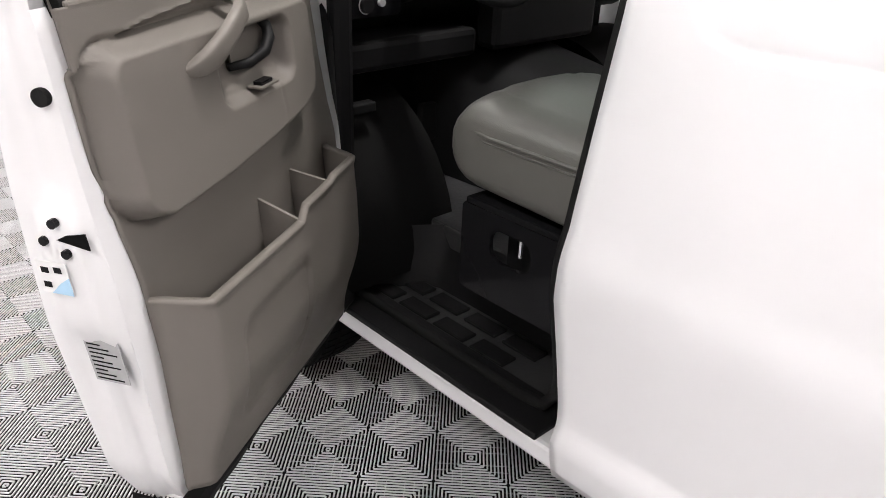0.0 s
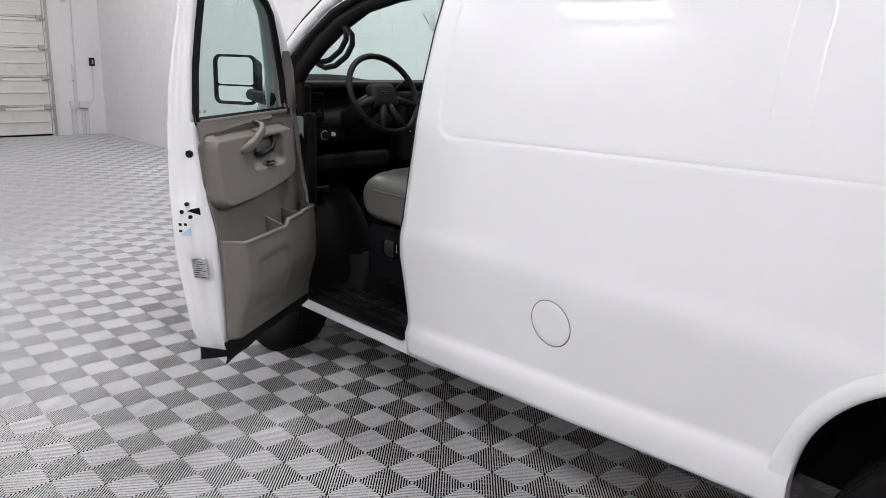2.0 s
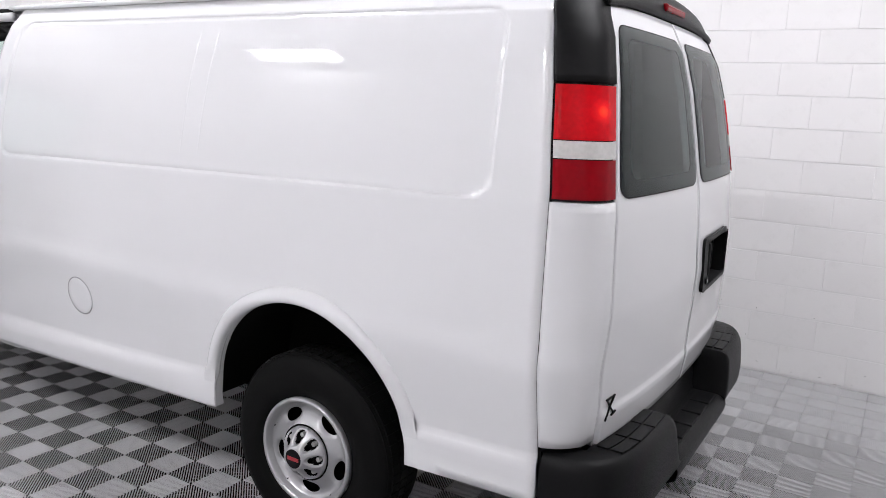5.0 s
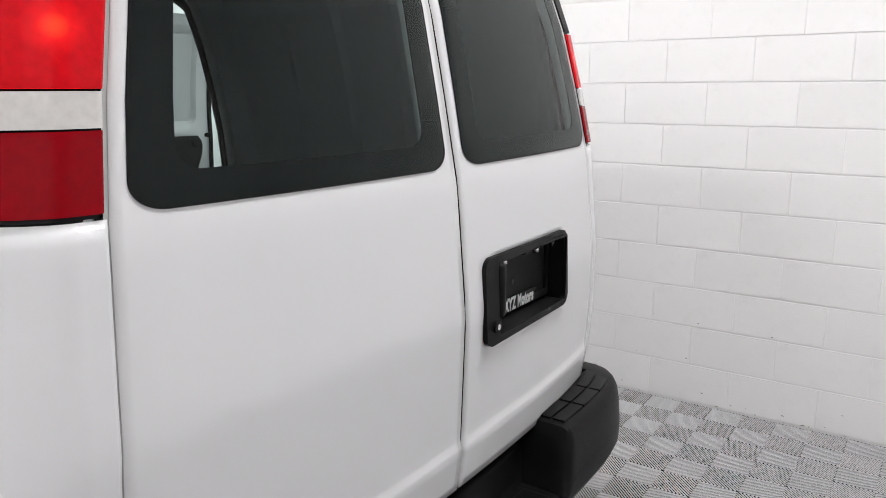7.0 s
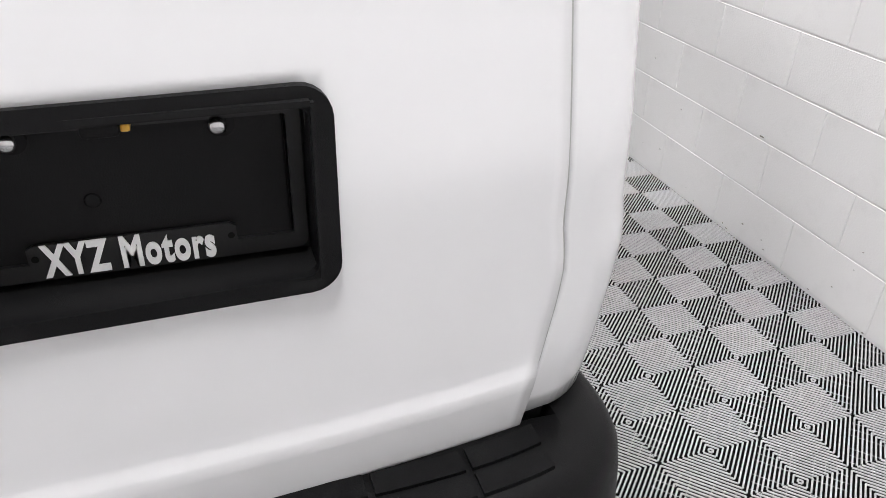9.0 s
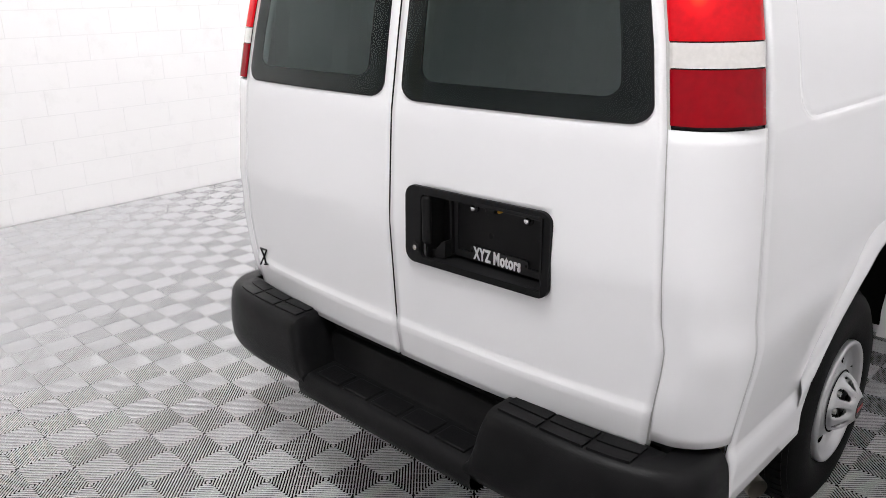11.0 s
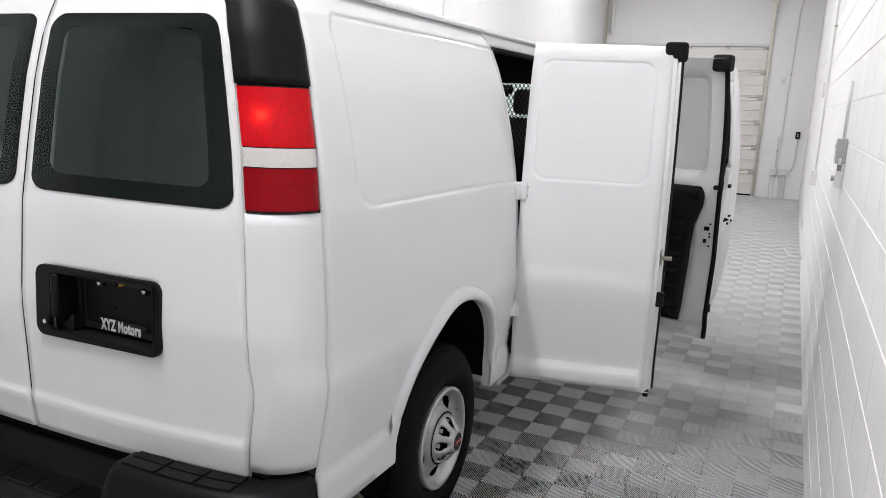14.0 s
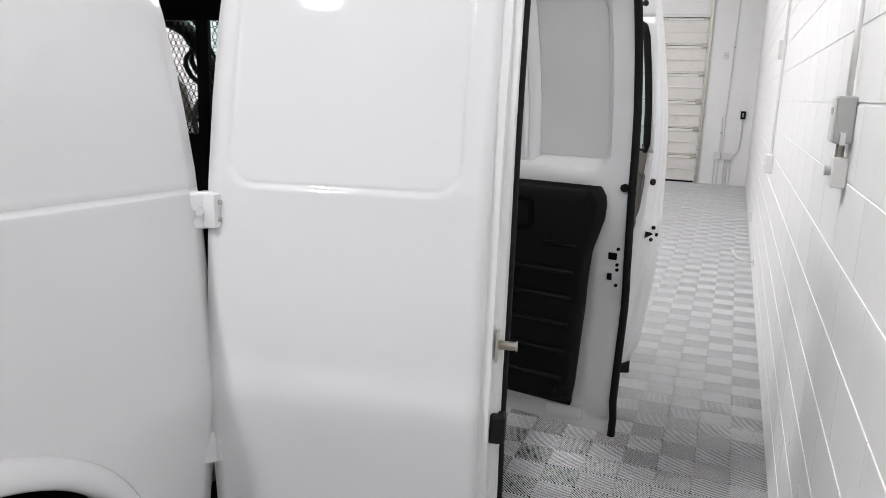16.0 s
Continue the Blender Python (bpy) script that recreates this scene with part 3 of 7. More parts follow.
def bumper_lobe(s):
    bm = bmesh.new()
    cols = []
    for k, ((x, y), (nx, ny)) in enumerate(BUMP_PLAN):
        ease = smoothstep(0.0, 0.062, x - 0.372)
        col = []
        for z, b in BUMP_PROF:
            zz = z if z < 0.485 else 0.485 + (z - 0.485) * (0.06 + 0.94 * ease)
            col.append(bm.verts.new((s * (x - nx * b), min(y - ny * b, -0.966), zz)))
        zt = 0.485 + 0.191 * (0.06 + 0.94 * ease)
        col.append(bm.verts.new((s * min(x, 0.875), max(-1.075, min(-0.96, y)) if x < 0.9 else max(y, -1.06) if y > -1.06 else -1.06, zt)))
        col.append(bm.verts.new((s * min(x, 0.86), -1.0 if y < -1.0 else -0.955, min(0.60, zt - 0.01))))
        col.append(bm.verts.new((s * min(x, 0.86), -1.0 if y < -1.0 else -0.955, 0.43)))
        cols.append(col)
    for a, b in zip(cols, cols[1:]):
        for j in range(len(a)):
            k = (j + 1) % len(a)
            bm.faces.new((a[j], b[j], b[k], a[k]))
    bm.faces.new(cols[0])
    bm.faces.new(cols[-1][::-1])
    bmesh.ops.remove_doubles(bm, verts=bm.verts[:], dist=1e-5)
    return bm


for s in (-1, 1):
    part("bumper_end", bumper_lobe(s), BUMPER_BLACK, bumper, smooth=True, angle=50)
bm = bmesh.new()
prof = [(-1.0, 0.60), (-1.078, 0.60), (-1.088, 0.590), (-1.094, 0.515), (-1.104, 0.498), (-1.19, 0.497), (-1.218, 0.494), (-1.236, 0.480), (-1.244, 0.45), (-1.238, 0.42), (-1.21, 0.404), (-1.0, 0.40)]
rows = [[bm.verts.new((x, y, z)) for y, z in prof] for x in span(-0.395, 0.395, 8)]
for a, b in zip(rows, rows[1:]):
    for j in range(len(prof)):
        k = (j + 1) % len(prof)
        bm.faces.new((a[j], b[j], b[k], a[k]))
part("bumper_step", bm, BUMPER_BLACK, bumper, smooth=True, angle=50)


# wheels
def wheel(x, y, s):
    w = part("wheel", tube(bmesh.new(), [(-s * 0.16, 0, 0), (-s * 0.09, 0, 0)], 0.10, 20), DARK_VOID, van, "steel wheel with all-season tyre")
    w.location = (x, y, WHEEL_Z)
    half = 0.115
    prof = [(-half, 0.225), (-half - 0.012, 0.27), (-half - 0.010, 0.32), (-half + 0.006, 0.358), (-half + 0.022, 0.374), (-0.07, 0.381), (0.07, 0.381), (half - 0.022, 0.374),
            (half - 0.006, 0.358), (half + 0.010, 0.32), (half + 0.012, 0.27), (half, 0.225), (half - 0.02, 0.208), (-half + 0.02, 0.208)]
    part("tyre", lathe(bmesh.new(), [(s * (a - 0.045), r) for a, r in prof], "x", 64, True), TYRE_SIDE, w, "black all-season tyre", smooth=True, angle=35)
    # tread blocks, the outer row bevelled to the shoulder
    bm = bmesh.new()
    for k in range(64):
        a = 2 * math.pi * k / 64
        for side, r0, r1 in ((half - 0.055, 0.362, 0.3825), (0.045, 0.372, 0.3835), (-0.005, 0.372, 0.3835), (-0.05, 0.372, 0.3835)):
            m = Matrix.Rotation(a + (0.03 if side < 0.05 else 0), 4, "X")
            b2 = bmesh.ops.create_cube(bm, size=1.0)
            for v in b2["verts"]:
                drop = 0.011 if side > 0.05 and v.co.x > 0 and v.co.z > 0 else 0.0
                p = Vector((s * (side - 0.045 + 0.019 + v.co.x * 0.038), v.co.y * 0.032, (r0 + r1) / 2 + v.co.z * (r1 - r0) - drop))
                v.co = m @ p
    part("tread", bm, TYRE_SIDE, w)
    # pressed steel rim: rolled edge, dish with five oval slots
    out = half - 0.045
    DISH = [(0.100, 0.004), (0.112, -0.002), (0.125, -0.012), (0.140, -0.020), (0.155, -0.024), (0.170, -0.024), (0.180, -0.019), (0.186, -0.012)]
    bm = bmesh.new()
    N, M = 60, 7
    rc, ra, ta = 0.151, 0.0230, radians(16.5)
    r_in, r_out, half_a = 0.100, 0.186, radians(36)
    for q in range(5):
        mid_a = radians(-90 + 72 * q)
        grid = []
        for k in range(N):
            c, e = math.cos(2 * math.pi * k / N), math.sin(2 * math.pi * k / N)
            # ray in a plane where the slot is a circle
            ur, ut = ra * c, ta * e
            far_t = min((r_out - rc) / ur if ur > 1e-9 else (r_in - rc) / ur if ur < -1e-9 else 1e9, half_a / abs(ut) if abs(ut) > 1e-9 else 1e9)
            col = []
            for g in range(M):
                f = 1 + (far_t - 1) * (g / (M - 1)) ** 1.6
                r, t = rc + ur * f, mid_a + ut * f
                d = interp(r, DISH) - 0.007 * math.exp(-((f - 1) / 0.16) ** 2)
                col.append(bm.verts.new((s * (out + d), r * math.cos(t), r * math.sin(t))))
            grid.append(col)
        for k in range(N):
            a, b = grid[k], grid[(k + 1) % N]
            for g in range(M - 1):
                bm.faces.new((a[g], b[g], b[g + 1], a[g + 1]))
    bmesh.ops.remove_doubles(bm, verts=bm.verts[:], dist=1e-4)
    bmesh.ops.recalc_face_normals(bm, faces=bm.faces[:])
    rim = part("rim", bm, RIM_SILVER, w, "silver painted steel rim with five slots", smooth=True, angle=50)
    part("rim_edge", lathe(bmesh.new(), [(s * (out + d), r) for r, d in ((0.1855, -0.0125), (0.190, -0.004), (0.195, 0.006), (0.199, 0.012), (0.206, 0.015), (0.212, 0.012), (0.215, 0.002), (0.213, -0.012))], "x", 64), RIM_SILVER, w, smooth=True)
    # barrel in near-black gives the slots their inner shade
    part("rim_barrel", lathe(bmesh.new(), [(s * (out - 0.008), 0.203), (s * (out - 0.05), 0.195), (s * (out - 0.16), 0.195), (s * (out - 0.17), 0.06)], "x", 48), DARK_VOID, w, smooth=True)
    # centre cap: cone with eight open lug wells between raised ribs
    CAP = [(0.0005, 0.071), (0.038, 0.071), (0.043, 0.070), (0.047, 0.066), (0.060, 0.057), (0.080, 0.041), (0.094, 0.024), (0.101, 0.014), (0.104, 0.0)]
    bm = bmesh.new()
    NA = 144
    rs = [0.0005, 0.020, 0.038, 0.043, 0.047] + span(0.050, 0.097, 18) + [0.101, 0.104]

    def well(r, a):
        step = 2 * math.pi / 8
        da = (a + step / 2) % step - step / 2
        return rrect(r, r * da, 0.073, 0.0, 0.0240, 0.0180 * r / 0.073, 0.0160)
    grid = [[bm.verts.new((s * (out + interp(r, CAP) - 0.010 * smoothstep(0.003, -0.004, well(r, 2 * math.pi * k / NA))), r * math.cos(2 * math.pi * k / NA), r * math.sin(2 * math.pi * k / NA))) for k in range(NA)] for r in rs]
    for i in range(len(rs) - 1):
        for k in range(NA):
            if well((rs[i] + rs[i + 1]) / 2, 2 * math.pi * (k + 0.5) / NA) < -0.0035:
                continue
            q = (k + 1) % NA
            bm.faces.new((grid[i][k], grid[i][q], grid[i + 1][q], grid[i + 1][k]))
    hub = part("hub_cap", bm, RIM_SILVER, w, "silver centre cap with painted emblem", smooth=True, angle=50)
    # near-black ring and cone put shade round the cap and in its wells
    part("cap_gap", lathe(bmesh.new(), [(s * (out + 0.003), 0.104), (s * (out + 0.0045), 0.110), (s * (out + 0.002), 0.111)], "x", 40), DARK_VOID, hub, smooth=True)
    part("lug_well", lathe(bmesh.new(), [(s * (out + 0.002), 0.100), (s * (out + 0.020), 0.050)], "x", 40), DARK_VOID, hub, "lug wells backed in shade black", smooth=True)
    for k in range(8):
        a = 2 * math.pi * k / 8
        part("lug_nut", tube(bmesh.new(), [(s * (out + 0.004), 0.078 * math.cos(a), 0.078 * math.sin(a)), (s * (out + 0.024), 0.078 * math.cos(a), 0.078 * math.sin(a))], 0.0095, 6), GREY_BOX, hub, "dull steel lug nut")
    part("emblem", tube(bmesh.new(), [(s * (out + 0.0700), 0, 0), (s * (out + 0.0725), 0, 0)], 0.037, 28), GLOSS_BLACK, hub)
    part("emblem_bar", new_box((min(s * (out + 0.072), s * (out + 0.0742)), -0.027, -0.0075), (max(s * (out + 0.072), s * (out + 0.0742)), 0.027, 0.0075), 0.001), RED_BADGE, hub, "red emblem")
    return w


wheels = [wheel(s * 0.875, y, s) for s in (-1, 1) for y in (0.0, AXLE_F)]


# ---- front end, pillars, floor ----
for s in (-1, 1):
    f_cols = columns(DOOR_F + 0.012, 4.22, 0.05, (AXLE_F,))
    fender = part("front_fender", side_sheet(s, f_cols, top=1.25, stamped=False), WHITE_PAINT, van, "white painted front fender", smooth=True, angle=40)
    thick(fender, 0.012)
    # windscreen pillar: white outer frame, black gutter outside it, seal and black cover inside
    outer = [(0.925, 3.40, 1.34), (0.915, 3.31, 1.52), (0.893, 3.19, 1.68), (0.866, 3.06, 1.80), (0.830, 2.93, 1.905), (0.795, 2.77, 1.980), (0.765, 2.57, 2.020), (0.748, 2.36, 2.036), (0.742, 2.17, 2.040)]
    part("windscreen_pillar", tube(bmesh.new(), [(s * x, y, z) for x, y, z in outer], [0.034, 0.032, 0.030, 0.028, 0.028, 0.027, 0.026, 0.024, 0.022], 12), WHITE_PAINT, van, "white windscreen pillar", smooth=True)
    part("gutter", tube(bmesh.new(), [(s * (x - 0.012), y + 0.022, z + 0.032) for x, y, z in outer], 0.013, 8), RUBBER, van, "black gutter strip", smooth=True)
    part("pillar_seal", tube(bmesh.new(), [(s * (x - 0.015), y - 0.030, z - 0.040) for x, y, z in outer], 0.019, 8), RUBBER, van, "black rubber door seal", smooth=True)
    part("pillar_cover", tube(bmesh.new(), [(s * (x - 0.06), y - 0.03 - 0.02 * (i < 5), z - 0.075) for i, (x, y, z) in enumerate(outer)], [0.05, 0.048, 0.045, 0.045, 0.045, 0.04, 0.034, 0.03, 0.03], 10), BLACK_PLASTIC, van, smooth=True)
    ring = []
    for k in range(20):
        a = 2 * math.pi * k / 20
        u, w = 0.105 * math.copysign(abs(math.cos(a)) ** 0.7, math.cos(a)), 0.036 * math.copysign(abs(math.sin(a)) ** 0.8, math.sin(a))
        ring.append((s * 0.772, 2.985 - 0.78 * u - 0.62 * w, 1.735 + 0.52 * u - 0.70 * w))
    part("grab_handle", tube(bmesh.new(), [(s * 0.80, 3.10, 1.650), (s * 0.792, 3.05, 1.630), (s * 0.788, 2.97, 1.643), (s * 0.786, 2.88, 1.690), (s * 0.784, 2.835, 1.745), (s * 0.782, 2.84, 1.790), (s * 0.78, 2.88, 1.82)], 0.014, 8), BLACK_PLASTIC, van, "black pillar grab handle", smooth=True)
hood = part("hood", sheet(lambda u, v: (u * 0.86, 3.60 + 0.66 * v, 1.21 - 0.20 * v ** 1.6 - 0.05 * abs(u) ** 3), span(-1, 1, 16), span(0, 1, 10)), WHITE_PAINT, van, "white painted hood", smooth=True)
thick(hood, 0.01)
part("front_face", new_box((-0.80, 4.20, 0.45), (0.80, 4.27, 1.00), 0.02), BLACK_PLASTIC, van, "dark grille")
part("front_bumper", new_box((-0.93, 4.18, 0.38), (0.93, 4.34, 0.60), 0.04), BUMPER_BLACK, van)
screen = part("windscreen", sheet(lambda u, v: (u * (0.87 - 0.13 * v), 3.62 - 0.98 * v - 0.10 * v * v + 0.06 * (1 - u * u), 1.21 + 0.83 * v), span(-1, 1, 12), span(0, 1, 10)), GLASS_CLEAR, van, "clear windscreen", smooth=True)
screen.visible_shadow = False

# floor pan, wheel houses and underbody
part("cargo_floor", slab([(-0.88, -1.04), (0.88, -1.04), (0.88, -0.52), (0.50, -0.52), (0.50, 0.52), (0.88, 0.52), (0.88, 1.95), (-0.88, 1.95), (-0.88, 0.52), (-0.50, 0.52), (-0.50, -0.52), (-0.88, -0.52)], lambda a, b, q: (a, b, 0.60 + q), 0.08), FLOOR_MAT, van, "dark cargo floor")
part("cab_floor", new_box((-0.60, 1.95, 0.55), (0.86, 3.50, 0.63), 0.01), FLOOR_MAT, van, "black vinyl cab floor")
part("firewall", new_box((-0.86, 3.46, 0.45), (0.86, 3.52, 1.25)), BLACK_PLASTIC, van)
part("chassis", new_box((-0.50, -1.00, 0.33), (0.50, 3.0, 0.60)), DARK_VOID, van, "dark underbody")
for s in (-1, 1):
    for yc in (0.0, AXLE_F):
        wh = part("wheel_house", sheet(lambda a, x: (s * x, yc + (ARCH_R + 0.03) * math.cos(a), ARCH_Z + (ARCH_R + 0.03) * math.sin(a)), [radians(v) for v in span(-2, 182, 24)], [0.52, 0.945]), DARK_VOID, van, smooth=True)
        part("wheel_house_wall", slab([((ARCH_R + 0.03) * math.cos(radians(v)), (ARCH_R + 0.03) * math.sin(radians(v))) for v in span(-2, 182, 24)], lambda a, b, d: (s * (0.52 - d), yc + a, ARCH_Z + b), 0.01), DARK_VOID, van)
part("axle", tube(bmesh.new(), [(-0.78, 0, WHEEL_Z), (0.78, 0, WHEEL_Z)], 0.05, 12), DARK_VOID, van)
part("exhaust_pipe", tube(bmesh.new(), [(0.62, 0.6, 0.42), (0.66, -0.35, 0.40), (0.80, -0.52, 0.36), (0.93, -0.60, 0.345)], 0.032, 14, caps=False), ZINC, van, "tarnished steel tail pipe", smooth=True)
for s in (-1, 1):
    part("sill", new_box((min(s * 0.78, s * 0.93), SILL_R - 0.2 if s < 0 else SIDE_A, 0.365), (max(s * 0.78, s * 0.93), DOOR_F + 0.02, 0.425), 0.012), WHITE_PAINT, van, "white painted sill")

# cab door openings: step well, pillars and seal
for s in (-1, 1):
    part("sill_scuff", new_box((min(s * 0.80, s * 0.938), 2.205, 0.425), (max(s * 0.80, s * 0.938), 3.08, 0.445), 0.006), BLACK_PLASTIC, van, "black plastic sill cover")
    step = part("step_well", new_box((min(s * 0.58, s * 0.84), 2.21, 0.425), (max(s * 0.58, s * 0.84), 3.10, 0.437)), FLOOR_MAT, van, "black moulded step")
    for i in range(2):
        for j in range(4):
            x0 = 0.655 + 0.085 * i
            y0 = 2.40 + 0.15 * j + 0.04 * i
            part("tread", new_box((min(s * x0, s * (x0 + 0.06)), y0, 0.436), (max(s * x0, s * (x0 + 0.06)), y0 + 0.125, 0.447), 0.006, 2), BLACK_PLASTIC, step)
    part("step_riser", sheet(lambda y, t: (s * (0.64 - 0.06 * t + (0.20 * smoothstep(2.86, 3.04, y))), y, 0.43 + 0.20 * t), span(2.13, 3.12, 30), span(0, 1, 6)), BLACK_PLASTIC, van, "black plastic step riser", smooth=True)
    part("foot_shelf", new_box((min(s * 0.60, s * 0.88), 2.98, 0.615), (max(s * 0.60, s * 0.88), 3.48, 0.635), 0.01), BLACK_PLASTIC, van)
    part("hinge_pillar", new_box((min(s * 0.80, s * 0.925), 3.10, 0.42), (max(s * 0.80, s * 0.925), 3.16, 1.36), 0.012), WHITE_SATIN, van, "white door hinge pillar")
    part("pillar_trim", new_box((min(s * 0.79, s * 0.86), 3.07, 0.56), (max(s * 0.79, s * 0.86), 3.13, 1.38), 0.02), BLACK_PLASTIC, van)
    part("hinge_pillar_plug", tube(bmesh.new(), [(s * 0.885, 3.102, 1.17), (s * 0.885, 3.094, 1.17)], 0.018, 14), RUBBER, van)
    lock_col = part("lock_pillar", sheet(lambda t, z: (s * (width(z) - 0.012 - 0.10 * t), SILL_R - 0.030 + edge_shift(z) - 0.015 * t, z), span(0, 1, 3), span(0.42, 2.02, 48)), WHITE_SATIN, van, "white lock pillar", smooth=True)
    thick(lock_col, 0.01)
    seal_path = [(s * 0.855, 3.05, 0.52), (s * 0.855, 3.02, 0.465), (s * 0.855, 2.95, 0.450), (s * 0.855, 2.33, 0.450), (s * 0.857, 2.25, 0.465), (s * 0.86, 2.215, 0.52)]
    seal_path += [(s * (width(z) - 0.024), 2.186 + edge_shift(z), z) for z in span(0.65, 1.90, 36)]
    seal_path += [(s * 0.745, 2.18, 1.965), (s * 0.735, 2.27, 1.985), (s * 0.74, 2.50, 1.985), (s * 0.775, 2.75, 1.945), (s * 0.83, 2.98, 1.80), (s * 0.865, 3.14, 1.64), (s * 0.88, 3.20, 1.50), (s * 0.885, 3.14, 1.34), (s * 0.87, 3.09, 1.20), (s * 0.86, 3.08, 0.8)]
    part("door_seal", tube(bmesh.new(), seal_path, 0.016, 8, closed=True), RUBBER, van, "black rubber door seal", smooth=True)
    part("grab_handle", tube(bmesh.new(), [(s * 0.80, 3.06, 1.625), (s * 0.792, 3.00, 1.605), (s * 0.788, 2.92, 1.618), (s * 0.786, 2.83, 1.665), (s * 0.784, 2.785, 1.720), (s * 0.782, 2.79, 1.765), (s * 0.78, 2.84, 1.80)], 0.014, 8), BLACK_PLASTIC, van, "black pillar grab handle", smooth=True)
    part("header_trim", new_box((min(s * 0.66, s * 0.72), 2.30, 1.955), (max(s * 0.66, s * 0.72), 2.62, 2.03), 0.015), BLACK_PLASTIC, van)

cab_mirror = part("cab_mirror", new_box((-0.12, 2.80, 1.800), (0.12, 2.83, 1.862), 0.012, 3), BLACK_PLASTIC, van, "black rear-view mirror", smooth=True, angle=40)
part("mirror_stalk", tube(bmesh.new(), [(0, 2.83, 1.84), (0, 2.87, 1.89)], 0.010, 8), BLACK_PLASTIC, cab_mirror)
# dashboard
dash = part("dashboard", sheet(lambda x, t: (x, 3.40 - 0.26 * math.sin(math.pi * min(1, t * 1.02)) * (1 + 0.12 * math.exp(-((x + 0.55) / 0.25) ** 2)), 1.10 + 0.43 * t + (0.03 if t > 0.8 else 0) * math.exp(-((x + 0.55) / 0.25) ** 4)), span(-0.86, 0.86, 40), span(0, 1, 14)), BLACK_PLASTIC, van, "black plastic dashboard", smooth=True)
thick(dash, 0.015)
part("dash_top", new_box((-0.86, 3.12, 1.495), (0.86, 3.42, 1.530), 0.012), BLACK_PLASTIC, dash)
part("dash_shelf", new_box((-0.86, 3.38, 1.30), (0.86, 3.60, 1.33), 0.012), BLACK_PLASTIC, dash)
part("dash_end", new_box((-0.87, 3.10, 1.08), (-0.80, 3.45, 1.52), 0.02), BLACK_PLASTIC, dash)
part("lower_panel", new_box((-0.84, 3.12, 1.06), (-0.26, 3.40, 1.15), 0.02), BLACK_PLASTIC, dash)
vent = part("air_vent", ring_slab(outline(-0.765, 1.405, 0.045, 0.075, 0.015), outline(-0.765, 1.405, 0.036, 0.066, 0.012), lambda a, b, d: (a, 3.128 - d, b), 0.012), GLOSS_BLACK, dash)
for k in range(6):
    part("slat", new_box((-0.80, 3.118, 1.35 + 0.022 * k), (-0.73, 3.132, 1.354 + 0.022 * k)), BLACK_PLASTIC, vent)
knob_panel = part("switch_panel", slab(outline(-0.69, 1.255, 0.10, 0.035, 0.015), lambda a, b, d: (a, 3.126 - d, b), 0.008), GLOSS_BLACK, dash)
part("lamp_switch", tube(bmesh.new(), [(-0.72, 3.118, 1.255), (-0.72, 3.10, 1.255)], 0.021, 18), BLACK_PLASTIC, knob_panel, "round lamp switch")
part("switch_ring", tube(bmesh.new(), [(-0.72 + 0.024 * math.cos(a), 3.112, 1.255 + 0.024 * math.sin(a)) for a in [2 * math.pi * k / 16 for k in range(16)]], 0.0018, 5, closed=True), LABEL_GREY, knob_panel)
part("dimmer_switch", tube(bmesh.new(), [(-0.665, 3.118, 1.258), (-0.665, 3.106, 1.258)], 0.011, 12), LABEL_GREY, knob_panel)
centre = part("radio_console", new_box((-0.24, 3.06, 1.08), (0.28, 3.16, 1.48), 0.02), BLACK_PLASTIC, dash, "black centre stack")
part("radio", new_box((-0.20, 3.05, 1.34), (0.16, 3.07, 1.43), 0.006), GLOSS_BLACK, centre)
for k in range(7):
    part("button", tube(bmesh.new(), [(-0.18 + 0.05 * k, 3.062, 1.26), (-0.18 + 0.05 * k, 3.046, 1.26)], 0.012, 12), BLACK_PLASTIC, centre)
    part("button_mark", new_box((-0.185 + 0.05 * k, 3.043, 1.257), (-0.175 + 0.05 * k, 3.0458, 1.263)), LABEL_GREY, centre)
part("engine_cover", sheet(lambda u, v: (0.02 + 0.34 * math.sin(u) * (0.85 + 0.15 * v), 2.55 + 0.85 * v, 0.63 + (0.34 + 0.14 * v) * max(0, math.cos(u)) ** 0.45), span(-math.pi / 2, math.pi / 2, 20), span(0, 1, 8)), BLACK_PLASTIC, van, "black plastic engine cover", smooth=True)

# steering wheel
sw = part("steering_wheel", bmesh.new(), BLACK_PLASTIC, van, "black plastic steering wheel")
sw.matrix_basis = pose(-0.55, 2.83, 1.485, 62, 0, 0)
part("wheel_rim", tube(bmesh.new(), [(0.208 * math.cos(2 * math.pi * k / 40), 0.208 * math.sin(2 * math.pi * k / 40), 0) for k in range(40)], 0.0155, 10, closed=True), BLACK_PLASTIC, sw, smooth=True)
part("airbag_cover", new_box((-0.085, -0.075, -0.05), (0.085, 0.062, 0.012), 0.03, 3), BLACK_PLASTIC, sw, smooth=True)
for a in (200, 340, 250, 290):
    c, q = math.cos(radians(a)), math.sin(radians(a))
    part("spoke", tube(bmesh.new(), [(0.05 * c, 0.05 * q, -0.015), (0.13 * c, 0.13 * q, -0.012), (0.204 * c, 0.204 * q, 0)], [0.024, 0.02, 0.014], 8), BLACK_PLASTIC, sw, smooth=True)
part("wheel_emblem", new_box((-0.024, -0.008, 0.012), (0.024, 0.008, 0.016), 0.002), CHROME, sw, "bright bar emblem")
part("steering_column", tube(bmesh.new(), [(-0.55, 2.86, 1.465), (-0.55, 3.02, 1.38), (-0.55, 3.30, 1.24)], [0.05, 0.065, 0.07], 12), BLACK_PLASTIC, van, smooth=True)
